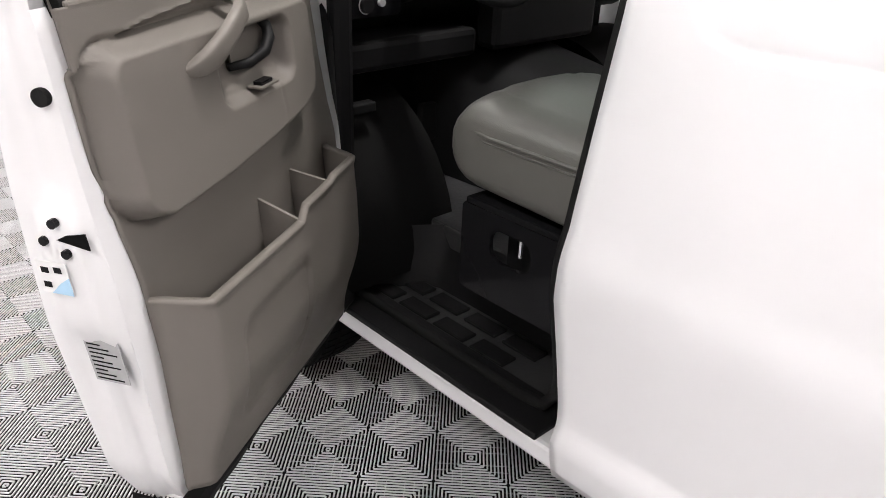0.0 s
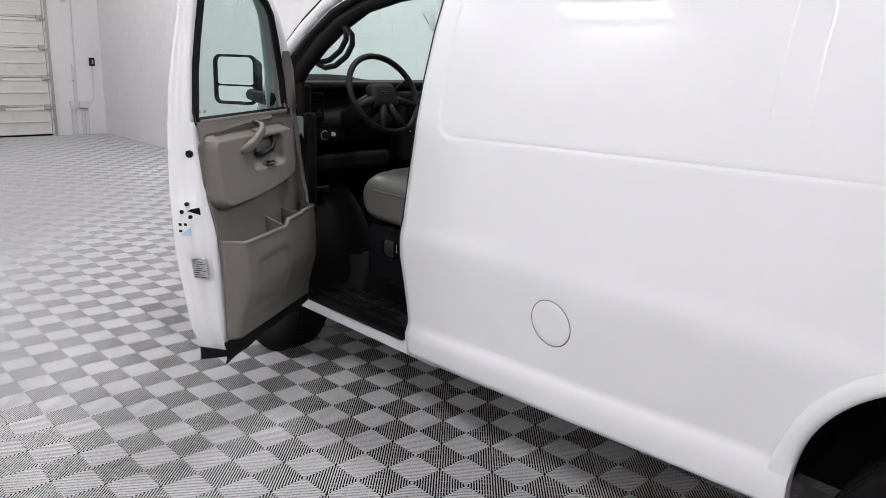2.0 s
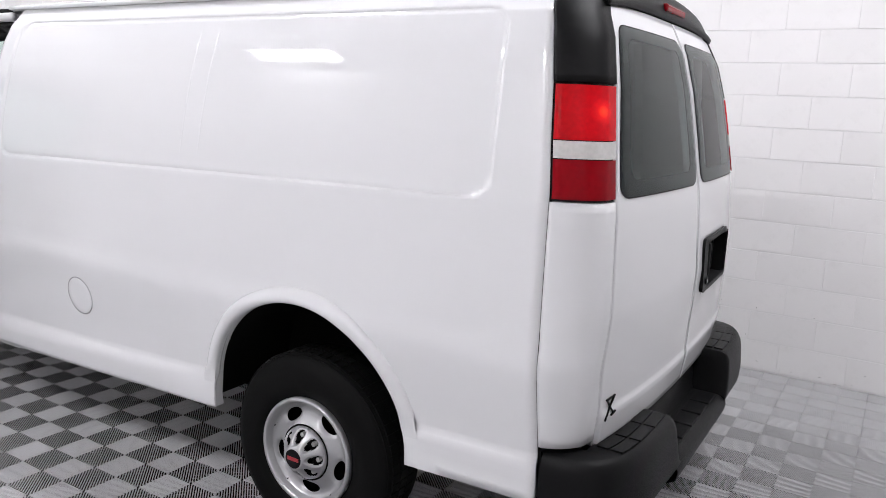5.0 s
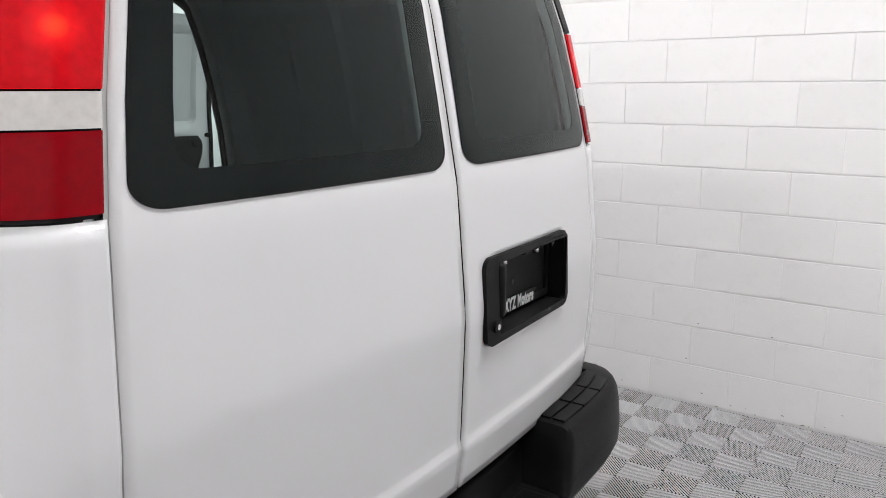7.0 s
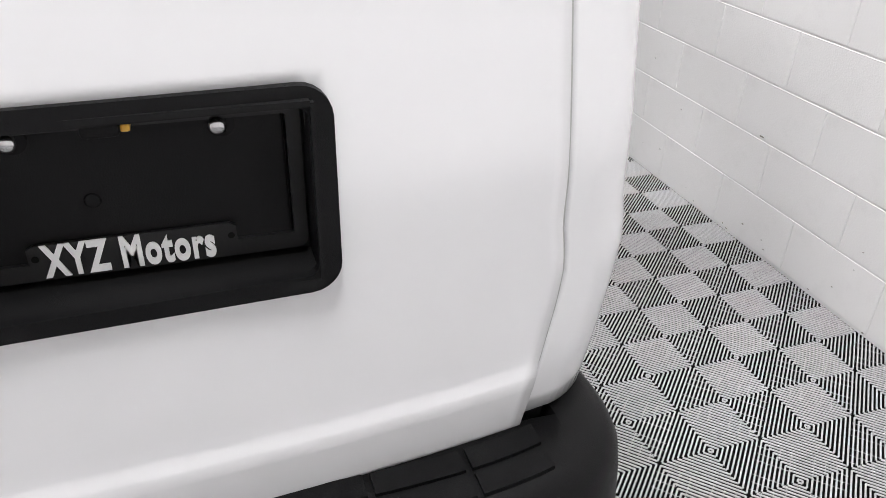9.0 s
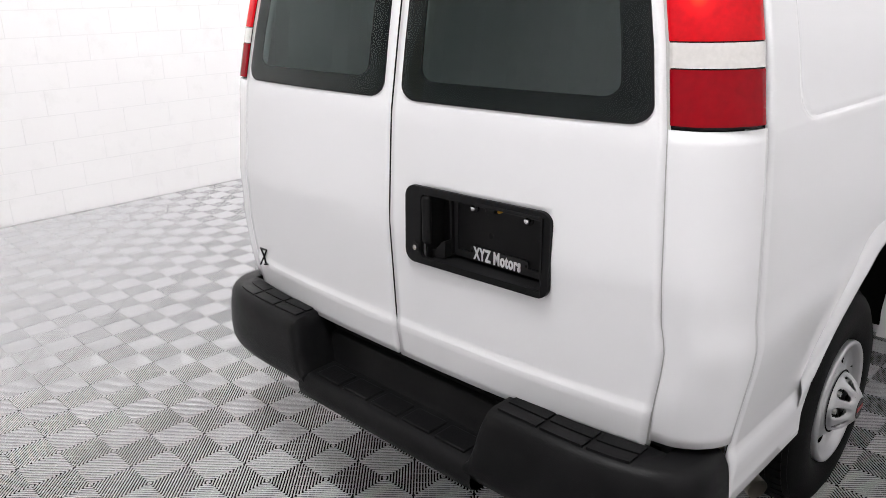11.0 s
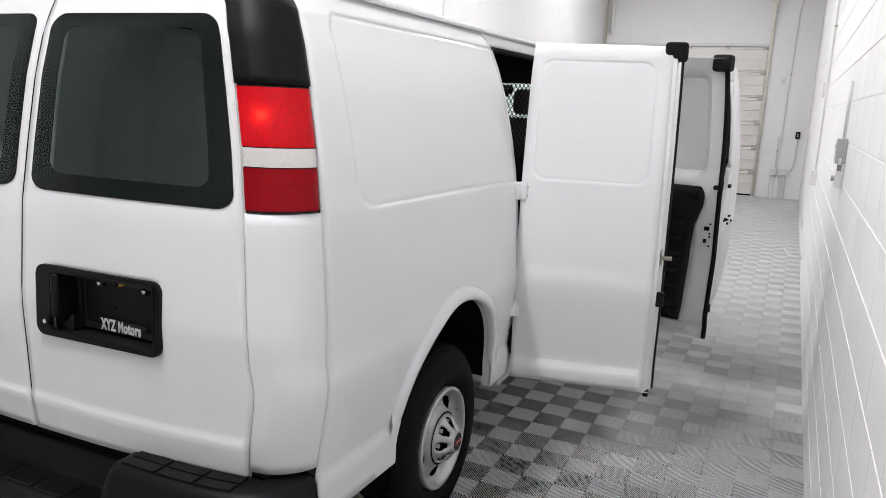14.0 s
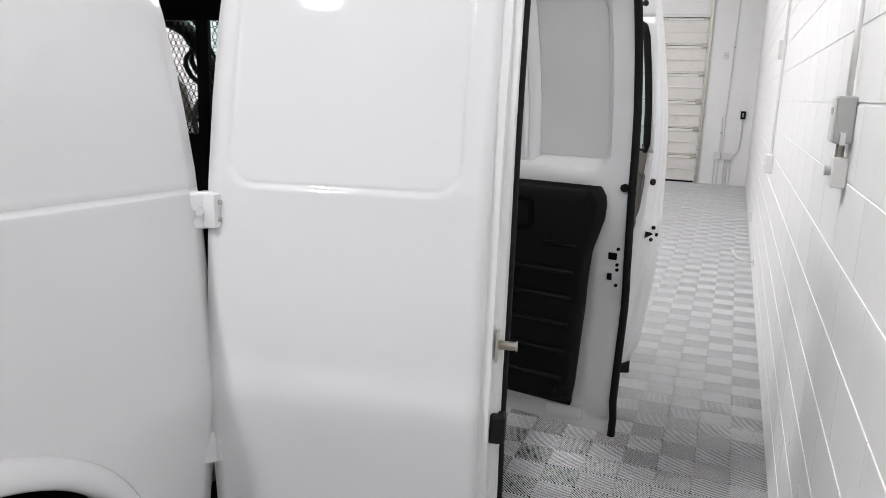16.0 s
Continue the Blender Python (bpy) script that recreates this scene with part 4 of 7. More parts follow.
part("column_stalk", tube(bmesh.new(), [(-0.50, 2.92, 1.44), (-0.37, 2.90, 1.53), (-0.33, 2.89, 1.56)], [0.009, 0.009, 0.013], 8), BLACK_PLASTIC, van, smooth=True)
part("bonnet_release", new_box((-0.80, 3.09, 0.955), (-0.70, 3.13, 0.985), 0.006), BLACK_PLASTIC, van)
part("park_brake_pedal", new_box((-0.74, 3.24, 0.84), (-0.66, 3.27, 0.89), 0.006), RUBBER, van)
part("brake_pedal", new_box((-0.56, 3.22, 0.80), (-0.43, 3.25, 0.87), 0.008), RUBBER, van)
part("accelerator_pedal", new_box((-0.37, 3.26, 0.74), (-0.30, 3.29, 0.88), 0.008), RUBBER, van)
part("inner_mirror", new_box((-0.13, 2.86, 1.82), (0.13, 2.89, 1.89), 0.02), BLACK_PLASTIC, van, "black inner mirror", smooth=True)


def seat(s):
    st = part("seat", new_box((min(s * 0.40, s * 0.78), 2.14, 0.63), (max(s * 0.40, s * 0.78), 2.60, 0.665), 0.008), BLACK_PLASTIC, van, "grey vinyl bucket seat on a black pedestal")
    xs = s * 0.58

    def cush(u, v):
        # a closed cushion: u round the section across, v front to back
        a = 2 * math.pi * u
        cx, cz = math.cos(a), math.sin(a)
        hx, hz = 0.262, 0.115
        p = 0.42
        px = hx * math.copysign(abs(cx) ** p, cx)
        pz = hz * math.copysign(abs(cz) ** p, cz)
        e = (1 - (1 - min(1.0, v / 0.17)) ** 2.4) ** 0.42
        crown = 0.018 * math.cos(px / hx * 1.5) if cz > 0 else 0
        pleat = -0.007 * math.exp(-((abs(px) - 0.13) / 0.012) ** 2) if cz > 0.5 else 0
        return (xs + px * (0.9 + 0.1 * e), 2.715 - 0.55 * v, 1.032 + pz * e + crown * e + pleat + 0.02 * (1 - v))
    bm = sheet(cush, span(0, 1, 56), [0.0005, 0.01, 0.03, 0.06, 0.1, 0.16, 0.24, 0.34, 0.5, 0.7, 0.9, 1.0])
    bmesh.ops.remove_doubles(bm, verts=bm.verts[:], dist=0.0005)
    part("seat_cushion", bm, VINYL, st, "grey vinyl seat cushion with stitched seam", smooth=True, angle=70)
    edge = [(xs - 0.2635, y, 1.092) for y in span(2.20, 2.58, 6)] + [(xs - 0.255, 2.64, 1.096), (xs - 0.225, 2.688, 1.100), (xs - 0.16, 2.706, 1.103), (xs, 2.710, 1.106), (xs + 0.16, 2.706, 1.103), (xs + 0.225, 2.688, 1.100), (xs + 0.255, 2.64, 1.096)] + [(xs + 0.2635, y, 1.092) for y in span(2.58, 2.20, 6)]
    part("seat_piping", tube(bmesh.new(), edge, 0.0045, 6), VINYL, st, smooth=True)
    part("seat_stitch", tube(bmesh.new(), [(x, y, z - 0.014) for x, y, z in edge], 0.0025, 5), VINYL, st, smooth=True)
    part("seat_backrest", new_box((min(xs - 0.25, xs + 0.25), 2.06, 1.08), (max(xs - 0.25, xs + 0.25), 2.19, 1.70), 0.05, 4), VINYL, st, "grey vinyl backrest", smooth=True)
    part("head_restraint", new_box((xs - 0.13, 2.05, 1.72), (xs + 0.13, 2.14, 1.88), 0.04, 4), VINYL, st, smooth=True)
    side = 0.315 if s < 0 else -0.315
    x0 = xs - 0.245 if s < 0 else xs + 0.235
    ped_o = outline(2.40, 0.79, 0.265, 0.12, 0.02, 6)
    ped_i = outline(2.50, 0.825, 0.066, 0.042, 0.034, 6)
    part("pedestal_side", ring_slab(ped_o, ped_i, lambda a, b, d: (x0 + d, a, b), 0.012), GLOSS_BLACK, st, "black pedestal with oval cut-out")
    part("pedestal_core", new_box((xs - 0.16, 2.15, 0.665), (xs + 0.16, 2.58, 0.905)), BLACK_PLASTIC, st)
    part("seat_rail", new_box((min(xs - 0.25, xs + 0.25), 2.15, 0.905), (max(xs - 0.25, xs + 0.25), 2.65, 0.925), 0.006), GLOSS_BLACK, st, "black seat rail")
    st.location = (0, -0.075, -0.034)
    part("seat_bolt", tube(bmesh.new(), [(x0 + 0.04, 2.50, 0.845), (x0 + 0.04, 2.50, 0.80)], 0.007, 8), CHROME, st)


seat(-1)
seat(1)

# cargo liner and partition
for s in (-1, 1):
    y1 = SILL_R - 0.02 if s < 0 else SIDE_A - 0.02
    lin = part("cargo_liner", sheet(lambda y, z: (s * (width(z) - 0.05 - 0.012 * (1 if int((y + 2) / 0.28) % 2 else 0)), y, z), span(-0.9, y1, 44), span(0.62, 2.02, 12), lambda y, z: math.hypot(y, z - ARCH_Z) > ARCH_R + 0.07), GREY_STEEL, van, "bare painted inner side", smooth=False)
liner = part("headliner", sheet(lambda u, y: (u * 0.70, y, 2.045 + 0.05 * (1 - u * u)), span(-1, 1, 8), span(-0.9, 2.64, 10)), BLACK_PLASTIC, van)


def perforated(x0, x1, z0, z1, y, nx, nz):
    bm = bmesh.new()
    dx, dz = (x1 - x0) / nx, (z1 - z0) / nz
    for i in range(nx):
        for j in range(nz):
            if j % 2 and i == nx - 1:
                continue
            cx = x0 + dx * (i + 0.5 + 0.5 * (j % 2))
            cz = z0 + dz * (j + 0.5)
            out, inn = [], []
            for k in range(8):
                a = radians(45 * k + 22.5)
                m = max(abs(math.cos(a)), abs(math.sin(a)))
                out.append(bm.verts.new((cx + dx / 2 * math.cos(a) / m, y, cz + dz / 2 * math.sin(a) / m)))
                inn.append(bm.verts.new((cx + dx * 0.36 * math.cos(a), y, cz + dz * 0.40 * math.sin(a))))
            for k in range(8):
                bm.faces.new((out[k], out[(k + 1) % 8], inn[(k + 1) % 8], inn[k]))
    return bm


PART_Y = 1.94
part("partition_lower", new_box((-0.88, PART_Y, 0.68), (0.88, PART_Y + 0.02, 1.42)), BLACK_PLASTIC, van, "dark steel partition")
part("partition_top", new_box((-0.72, PART_Y, 1.88), (0.72, PART_Y + 0.02, 2.06)), BLACK_PLASTIC, van)
for a, b in ((-0.82, -0.74), (-0.03, 0.03), (0.74, 0.82)):
    part("partition_post", new_box((a, PART_Y, 1.42), (b, PART_Y + 0.02, 1.88)), BLACK_PLASTIC, van)
for a, b in ((-0.74, -0.03), (0.03, 0.74)):
    part("perforated_screen", perforated(a, b, 1.42, 1.88, PART_Y + 0.01, 26, 18), BLACK_PLASTIC, van, "black perforated steel screen")

# side door opening, rear jamb and seal
jamb = part("side_jamb", sheet(lambda t, z: (width(z) - 0.008 - 0.07 * t, SIDE_A + 0.004 + 0.02 * t, z), span(0, 1, 3), span(0.42, 2.05, 24)), WHITE_SATIN, van, smooth=True)
thick(jamb, 0.01)
sp = [(0.87, SIDE_A + 0.05, 0.46)] + [(width(z) - 0.075, SIDE_A + 0.035, z) for z in span(0.55, 1.95, 16)] + [(0.71, SIDE_A + 0.10, 2.01)] + [(0.71, y, 2.015) for y in span(0.95, 1.95, 6)] + [(0.72, SIDE_B - 0.08, 2.0)] + [(width(z) - 0.075, SIDE_B - 0.035, z) for z in span(1.95, 0.55, 16)] + [(0.87, SIDE_B - 0.06, 0.46)]
part("side_seal", tube(bmesh.new(), sp, 0.020, 8, closed=True), RUBBER, van, "black rubber door seal", smooth=True)
part("header_rail", new_box((0.66, SIDE_A, 2.02), (0.735, SIDE_B, 2.07), 0.01), WHITE_SATIN, van)
part("side_pillar", sheet(lambda t, z: (width(z) - 0.005, SIDE_B + 0.005 + (SILL_R - SIDE_B - 0.01) * t, z), span(0, 1, 3), span(0.40, 2.055, 24)), WHITE_PAINT, van, smooth=True)
part("side_step", new_box((0.60, SIDE_A + 0.02, 0.43), (0.84, SIDE_B - 0.02, 0.45), 0.01), BLACK_PLASTIC, van)
part("side_step_riser", new_box((0.585, SIDE_A + 0.02, 0.43), (0.605, SIDE_B - 0.02, 0.68)), BLACK_PLASTIC, van)

for z in (0.785, 1.353):
    body_hinge = part("body_hinge", new_box((0.945, SIDE_A - 0.012, z - 0.040), (1.012, SIDE_A + 0.040, z + 0.040), 0.008), WHITE_PAINT, van, "white painted door hinge", smooth=True, angle=40)
    part("hinge_gap", new_box((0.975, SIDE_A + 0.022, z - 0.043), (1.018, SIDE_A + 0.030, z + 0.043), 0.002), RUBBER, body_hinge)
    part("hinge_pin", tube(bmesh.new(), [(1.008, SIDE_A + 0.034, z - 0.048), (1.008, SIDE_A + 0.034, z + 0.048)], 0.009, 12), ZINC, body_hinge, smooth=True, angle=40)
    for e in (-0.02, 0.02):
        part("hinge_bolt", tube(bmesh.new(), [(1.010, SIDE_A + 0.006, z + e), (1.016, SIDE_A + 0.006, z + e)], 0.006, 8), GREY_BOX, body_hinge)

# fuel flap, set in a round seam
FUEL_Y, FUEL_Z = 1.335, 0.772


def disc(r0, r1, off, n=40):
    bm = bmesh.new()
    a_in, a_out = [], []
    for k in range(n):
        c, q = math.cos(2 * math.pi * k / n), math.sin(2 * math.pi * k / n)
        for r, lst in ((r0, a_in), (r1, a_out)):
            y, z = FUEL_Y + r * c, FUEL_Z + r * q
            lst.append(bm.verts.new((-side_x(y, z, False) - off, y, z)))
    for k in range(n):
        bm.faces.new((a_in[k], a_in[(k + 1) % n], a_out[(k + 1) % n], a_out[k]))
    if r0 < 0.01:
        bm.faces.new(a_in)
    return bm


bm = bmesh.new()
rings = [[bm.verts.new((-side_x(FUEL_Y + r * math.cos(2 * math.pi * k / 40), FUEL_Z + r * math.sin(2 * math.pi * k / 40), False) - h, FUEL_Y + r * math.cos(2 * math.pi * k / 40), FUEL_Z + r * math.sin(2 * math.pi * k / 40))) for k in range(40)] for r, h in ((0.004, 0.0025), (0.03, 0.0025), (0.06, 0.0025), (0.084, 0.0025), (0.0862, 0.0012), (0.0865, -0.002))]
for ra, rb in zip(rings, rings[1:]):
    for k in range(40):
        bm.faces.new((ra[k], ra[(k + 1) % 40], rb[(k + 1) % 40], rb[k]))
bm.faces.new(rings[0])
flap = part("fuel_flap", bm, WHITE_PAINT, van, "round white fuel flap", smooth=True, angle=50)
part("fuel_flap_gap", disc(0.0858, 0.0888, 0.0012), DARK_VOID, van)
part("finger_notch", new_box((-0.980, FUEL_Y - 0.106, FUEL_Z - 0.016), (-0.968, FUEL_Y - 0.088, FUEL_Z - 0.002), 0.003), LABEL_GREY, van)

# rear door seams, their shade put into strips of near-black and grey
part("door_gap", sheet(lambda t, z: (-0.0085 + 0.017 * t, rear_y(0, z) + 0.0035, z), [0, 1], span(0.66, 2.03, 20)), DARK_VOID, van)
for s in (-1, 1):
    part("corner_gap", sheet(lambda t, z: (s * (width(z) - 0.159 + 0.014 * t), rear_y(width(z) - 0.152, z) + 0.003, z), [0, 1], span(0.66, 2.03, 20)), GREY_BOX, van)
    part("quarter_gap", sheet(lambda t, z: (s * (width(z) - 0.006), seam_y(z) - 0.010 + 0.014 * t, z), [0, 1], span(0.40, 2.04, 20)), DARK_VOID, van)
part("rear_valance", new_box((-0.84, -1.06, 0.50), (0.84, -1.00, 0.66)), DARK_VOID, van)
for s in (-1, 1):
    part("bumper_bracket", new_box((min(s * 0.90, s * 0.945), -1.04, 0.46), (max(s * 0.90, s * 0.945), -0.92, 0.645), 0.01), BUMPER_BLACK, van)

# number plate recess, with handle, holder and lettering
PX0, PX1, PZ0, PZ1 = 0.078, 0.561, 1.018, 1.238
pcx, pcz, phx, phz = (PX0 + PX1) / 2, (PZ0 + PZ1) / 2, (PX1 - PX0) / 2, (PZ1 - PZ0) / 2


def on_rear(a, b, d):
    return (a, rear_y(a, b) - d, b)


housing = part("plate_housing", ring_slab(outline(pcx, pcz, phx, phz, 0.032, 6), outline(pcx + 0.018, pcz, phx - 0.042, phz - 0.020, 0.012, 6), on_rear, 0.013), CHARCOAL, door_r, "black plate housing with door handle", smooth=True, angle=35)
PY = -1.105                       # back of the recess
recess = part("recess", new_box((0.150, PY, 1.024), (0.540, PY + 0.004, 1.226)), BLACK_PLASTIC, door_r, "black moulded plate recess")
for lo, hi in (((0.146, -1.176, 1.022), (0.150, PY, 1.228)), ((0.538, -1.176, 1.026), (0.542, PY, 1.224)), ((0.150, -1.176, 1.220), (0.538, PY, 1.226)), ((0.150, -1.176, 1.024), (0.538, PY, 1.034))):
    part("recess_side", new_box(lo, hi), BLACK_PLASTIC, recess)
plate = part("plate_board", new_box((0.206, PY - 0.010, 1.050), (0.522, PY - 0.001, 1.212), 0.003), BLACK_PLASTIC, door_r, "bare black plate holder")
part("holder_frame", ring_slab(outline(0.3715, 1.134, 0.166, 0.081, 0.010, 4), outline(0.3715, 1.138, 0.152, 0.067, 0.003, 4), lambda a, b, d: (a, PY - 0.010 - d, b), 0.006), FRAME_PLASTIC, door_r, "black dealer frame", smooth=True, angle=35)
part("frame_tab", slab([(0.270, 1.054), (0.463, 1.054), (0.465, 1.058), (0.464, 1.088), (0.458, 1.092), (0.274, 1.092), (0.267, 1.088), (0.267, 1.058)], lambda a, b, d: (a, PY - 0.012 - d, b), 0.005), FRAME_PLASTIC, door_r)
for x in (0.274, 0.456):
    part("screw_boss", tube(bmesh.new(), [(x + 0.004, PY - 0.010, 1.190), (x + 0.004, PY - 0.015, 1.190)], 0.0125, 18), GLOSS_BLACK, door_r, smooth=True, angle=40)
    part("plate_screw", tube(bmesh.new(), [(x, PY - 0.013, 1.190), (x, PY - 0.020, 1.190), (x, PY - 0.024, 1.190)], [0.0095, 0.0095, 0.006], 14), CHROME, door_r, "bright plate screw", smooth=True, angle=50)
for x in (0.2735, 0.4585):
    part("tab_hole", tube(bmesh.new(), [(x, PY - 0.0165, 1.078), (x, PY - 0.0178, 1.078)], 0.0035, 12), DARK_VOID, door_r)
part("board_dimple", tube(bmesh.new(), [(0.335, PY - 0.009, 1.131), (0.335, PY - 0.0112, 1.131)], [0.009, 0.007], 16), GLOSS_BLACK, door_r, smooth=True, angle=40)
part("plate_lamp", new_box((0.338, PY - 0.045, 1.196), (0.372, PY - 0.005, 1.212), 0.005), BLACK_PLASTIC, door_r)
part("lamp_plug", new_box((0.3715, PY - 0.034, 1.197), (0.380, PY - 0.018, 1.205), 0.002), AMBER, door_r, "amber plug")
part("lamp_cover", slab([(0.300, 1.222), (0.430, 1.222), (0.400, 1.212), (0.330, 1.212)], lambda a, b, d: (a, PY - 0.012 - d, b), 0.03), BLACK_PLASTIC, door_r)
pull = part("pull_handle", new_box((0.142, -1.160, 1.078), (0.170, -1.136, 1.216), 0.011, 3), CHARCOAL, door_r, "black pull handle", smooth=True, angle=50)
part("handle_rib", new_box((0.196, PY - 0.028, 1.045), (0.204, PY, 1.220), 0.003), BLACK_PLASTIC, door_r)
part("lock_block", slab([(0.150, 1.030), (0.200, 1.040), (0.204, 1.090), (0.190, 1.085), (0.166, 1.058), (0.150, 1.056)], lambda a, b, d: (a, -1.108 - d, b), 0.050), BLACK_PLASTIC, door_r, smooth=False)
part("lock_bezel", tube(bmesh.new(), [(0.122, -1.155, 1.065), (0.122, -1.164, 1.065)], 0.015, 20), BLACK_PLASTIC, door_r, smooth=True, angle=40)
part("lock_cylinder", tube(bmesh.new(), [(0.122, -1.158, 1.065), (0.122, -1.1655, 1.065)], 0.0075, 16), CHROME, door_r, "bright lock cylinder", smooth=True, angle=40)


def lettering(name, words, size, m, mat, parent, label):
    cu = bpy.data.curves.new(name, "FONT")
    cu.body, cu.size, cu.extrude, cu.offset = words, size, 0.0008, size * 0.038
    cu.space_character = 1.13
    cu.align_x = "CENTER"
    ob = bpy.data.objects.new(name, cu)
    scene.collection.objects.link(ob)
    dg = bpy.context.evaluated_depsgraph_get()
    me = bpy.data.meshes.new_from_object(ob.evaluated_get(dg))
    bpy.data.objects.remove(ob)
    me.materials.clear()
    me.materials.append(mat)
    me.transform(m)
    o = new(name, me)
    o.parent = parent
    o["label"] = label
    return o


lettering("frame_lettering", "XYZ Motors", 0.048, Matrix.Translation((0.3615, PY - 0.0185, 1.0585)) @ Matrix.Rotation(radians(90), 4, "X") @ Matrix.Diagonal((0.575, 1, 1, 1)), LABEL_WHITE, door_r, "white lettering")
for ob in door_r.children:
    kind = ob.name.split(".")[0]
    if kind in ("plate_housing", "pull_handle", "lock_bezel", "lock_cylinder"):
        ob.location = (0, 0, -0.020)
    elif kind in ("plate_board", "holder_frame", "frame_tab", "frame_lettering", "tab_hole", "board_dimple"):
        ob.location = (-0.003, 0.032, -0.029)
    elif kind != "window":
        ob.location = (0, 0.032, -0.020)
# small rear emblem: plain bars
for (a0, b0), (a1, b1) in (((-0.797, 0.818), (-0.742, 0.823)), ((-0.766, 0.762), (-0.738, 0.770)), ((-0.792, 0.817), (-0.770, 0.791)), ((-0.744, 0.823), (-0.770, 0.791)), ((-0.770, 0.791), (-0.802, 0.752)), ((-0.770, 0.791), (-0.750, 0.765))):
    part("emblem_stroke", tube(bmesh.new(), [on_rear(a0, b0, 0.003 + 0.010 * smoothstep(0.80, 0.76, b0)), on_rear(a1, b1, 0.003 + 0.010 * smoothstep(0.80, 0.76, b1))], 0.0035, 6), GLOSS_BLACK, door_l)
# bumper pads, tail pipe
def bumper_line(x):
    return -1.0 - 0.24 * max(0.0, 1 - (max(0.0, x - 0.50) / 0.492) ** 3.125) ** 0.32


for s in (-1, 1):
    for x0, x1 in ((0.452, 0.578), (0.588, 0.712), (0.722, 0.83)):
        for d0, d1 in ((0.046, 0.084), (0.091, 0.128)):
            xs = span(x0, x1, 5)
            pts = [(x, bumper_line(x) + d0) for x in xs] + [(x, bumper_line(x) + d1) for x in reversed(xs)]
            part("step_pad", slab(pts, lambda a, b, d: (s * a, b, 0.670 + d), 0.011), BUMPER_BLACK, bumper)
for i in range(5):
    part("step_pad", new_box((-0.34 + 0.14 * i, -1.205, 0.490), (-0.22 + 0.14 * i, -1.125, 0.503), 0.004), BUMPER_BLACK, bumper)
part("tail_pipe", tube(bmesh.new(), [(0.62, -0.55, 0.36), (0.74, -0.68, 0.34), (0.84, -0.76, 0.325)], 0.030, 14), ZINC, van, "dull steel tail pipe", smooth=True, angle=50)


# ---- cab doors, standing open ----
def cab_door(s, open_deg, name):
    px, py = 0.93, 3.15

    def L(a, n, z):
        return (-s * n, -a * 1.13, z)

    def skin(z):
        return interp(z, [(0.44, 0.055), (0.56, 0.028), (0.86, -0.008), (1.13, -0.022), (1.36, -0.016), (1.55, 0.0), (1.72, 0.030), (1.90, 0.068), (2.07, 0.108)])

    def inner(z):
        return interp(z, [(0.45, 0.165), (0.86, 0.150), (0.98, 0.140), (1.06, 0.124), (1.17, 0.108), (1.30, 0.094), (1.42, 0.080), (1.60, 0.085), (1.78, 0.105), (1.96, 0.127), (2.07, 0.140)])

    def rear_edge(z):
        return interp(z, [(0.45, 0.825), (0.55, 0.862), (0.9, 0.885), (1.5, 0.886), (1.9, 0.876), (2.02, 0.866), (2.05, 0.852), (2.066, 0.825)])

    def front_edge(z):
        return interp(z, [(0.47, 0.055), (1.30, 0.05), (1.42, 0.06), (1.60, 0.09), (1.72, 0.165), (1.836, 0.25), (1.926, 0.335), (1.98, 0.44), (2.03, 0.64), (2.055, 0.76), (2.066, 0.81)])
    w0 = lambda z: interp(z, [(1.405, 0.165), (1.577, 0.205), (1.72, 0.27), (1.836, 0.335), (1.905, 0.41), (1.935, 0.55), (1.952, 0.70)])
    w1 = lambda z: interp(z, [(1.405, 0.855), (1.7, 0.848), (1.9, 0.836), (1.940, 0.815), (1.952, 0.77)])
    ZB, ZT, WB, WT = 0.460, 2.066, 1.405, 1.952
    d = part(name, bmesh.new(), WHITE_SATIN, van, "white cab door standing open")
    d.matrix_basis = pose(s * px, py, 0, 0, 0, s * open_deg)
    # outer skin and inner pressing share one frame shape
    for nm, fn, mat in (("outer_skin", skin, WHITE_PAINT), ("inner_pressing", inner, WHITE_SATIN)):
        bm = sheet(lambda z, t: L(front_edge(z) + (rear_edge(z) - front_edge(z)) * t, fn(z), z), span(ZB, WB, 30), span(0, 1, 10))
        for lo, hi in ((front_edge, w0), (w1, rear_edge)):
            b2 = sheet(lambda z, t: L(lo(z) + (hi(z) - lo(z)) * t, fn(z), z), span(WB, WT, 18), span(0, 1, 3))
            tmp = bpy.data.meshes.new("tmp")
            b2.to_mesh(tmp)
            bm.from_mesh(tmp)
            b2.free()
        b2 = sheet(lambda z, t: L(front_edge(z) + (rear_edge(z) - front_edge(z)) * t, fn(z), z), span(WT, ZT, 5), span(0, 1, 8))
        tmp = bpy.data.meshes.new("tmp")
        b2.to_mesh(tmp)
        bm.from_mesh(tmp)
        b2.free()
        o = part(nm, bm, mat, d, smooth=True, angle=60)
        thick(o, 0.003, 0)
    edge_z = span(ZB, ZT, 50)

    def edge_face(z, t):
        n = skin(z) + (inner(z) - skin(z)) * t
        dent = 0.016 * (smoothstep(1.12, 1.09, z) * smoothstep(0.86, 0.89, z)) * smoothstep(0.2, 0.35, t) * smoothstep(1.0, 0.82, t) - 0.010 * smoothstep(0.86, 0.80, z) * smoothstep(0.45, 0.6, t)
        ridge = 0.006 * math.sin(t * math.pi * 3) ** 2
        return L(rear_edge(z) + dent + ridge * 0.5, n, z)
    part("rear_edge", sheet(edge_face, edge_z, span(0, 1, 12)), WHITE_SATIN, d, "white pressed door edge", smooth=True, angle=50)
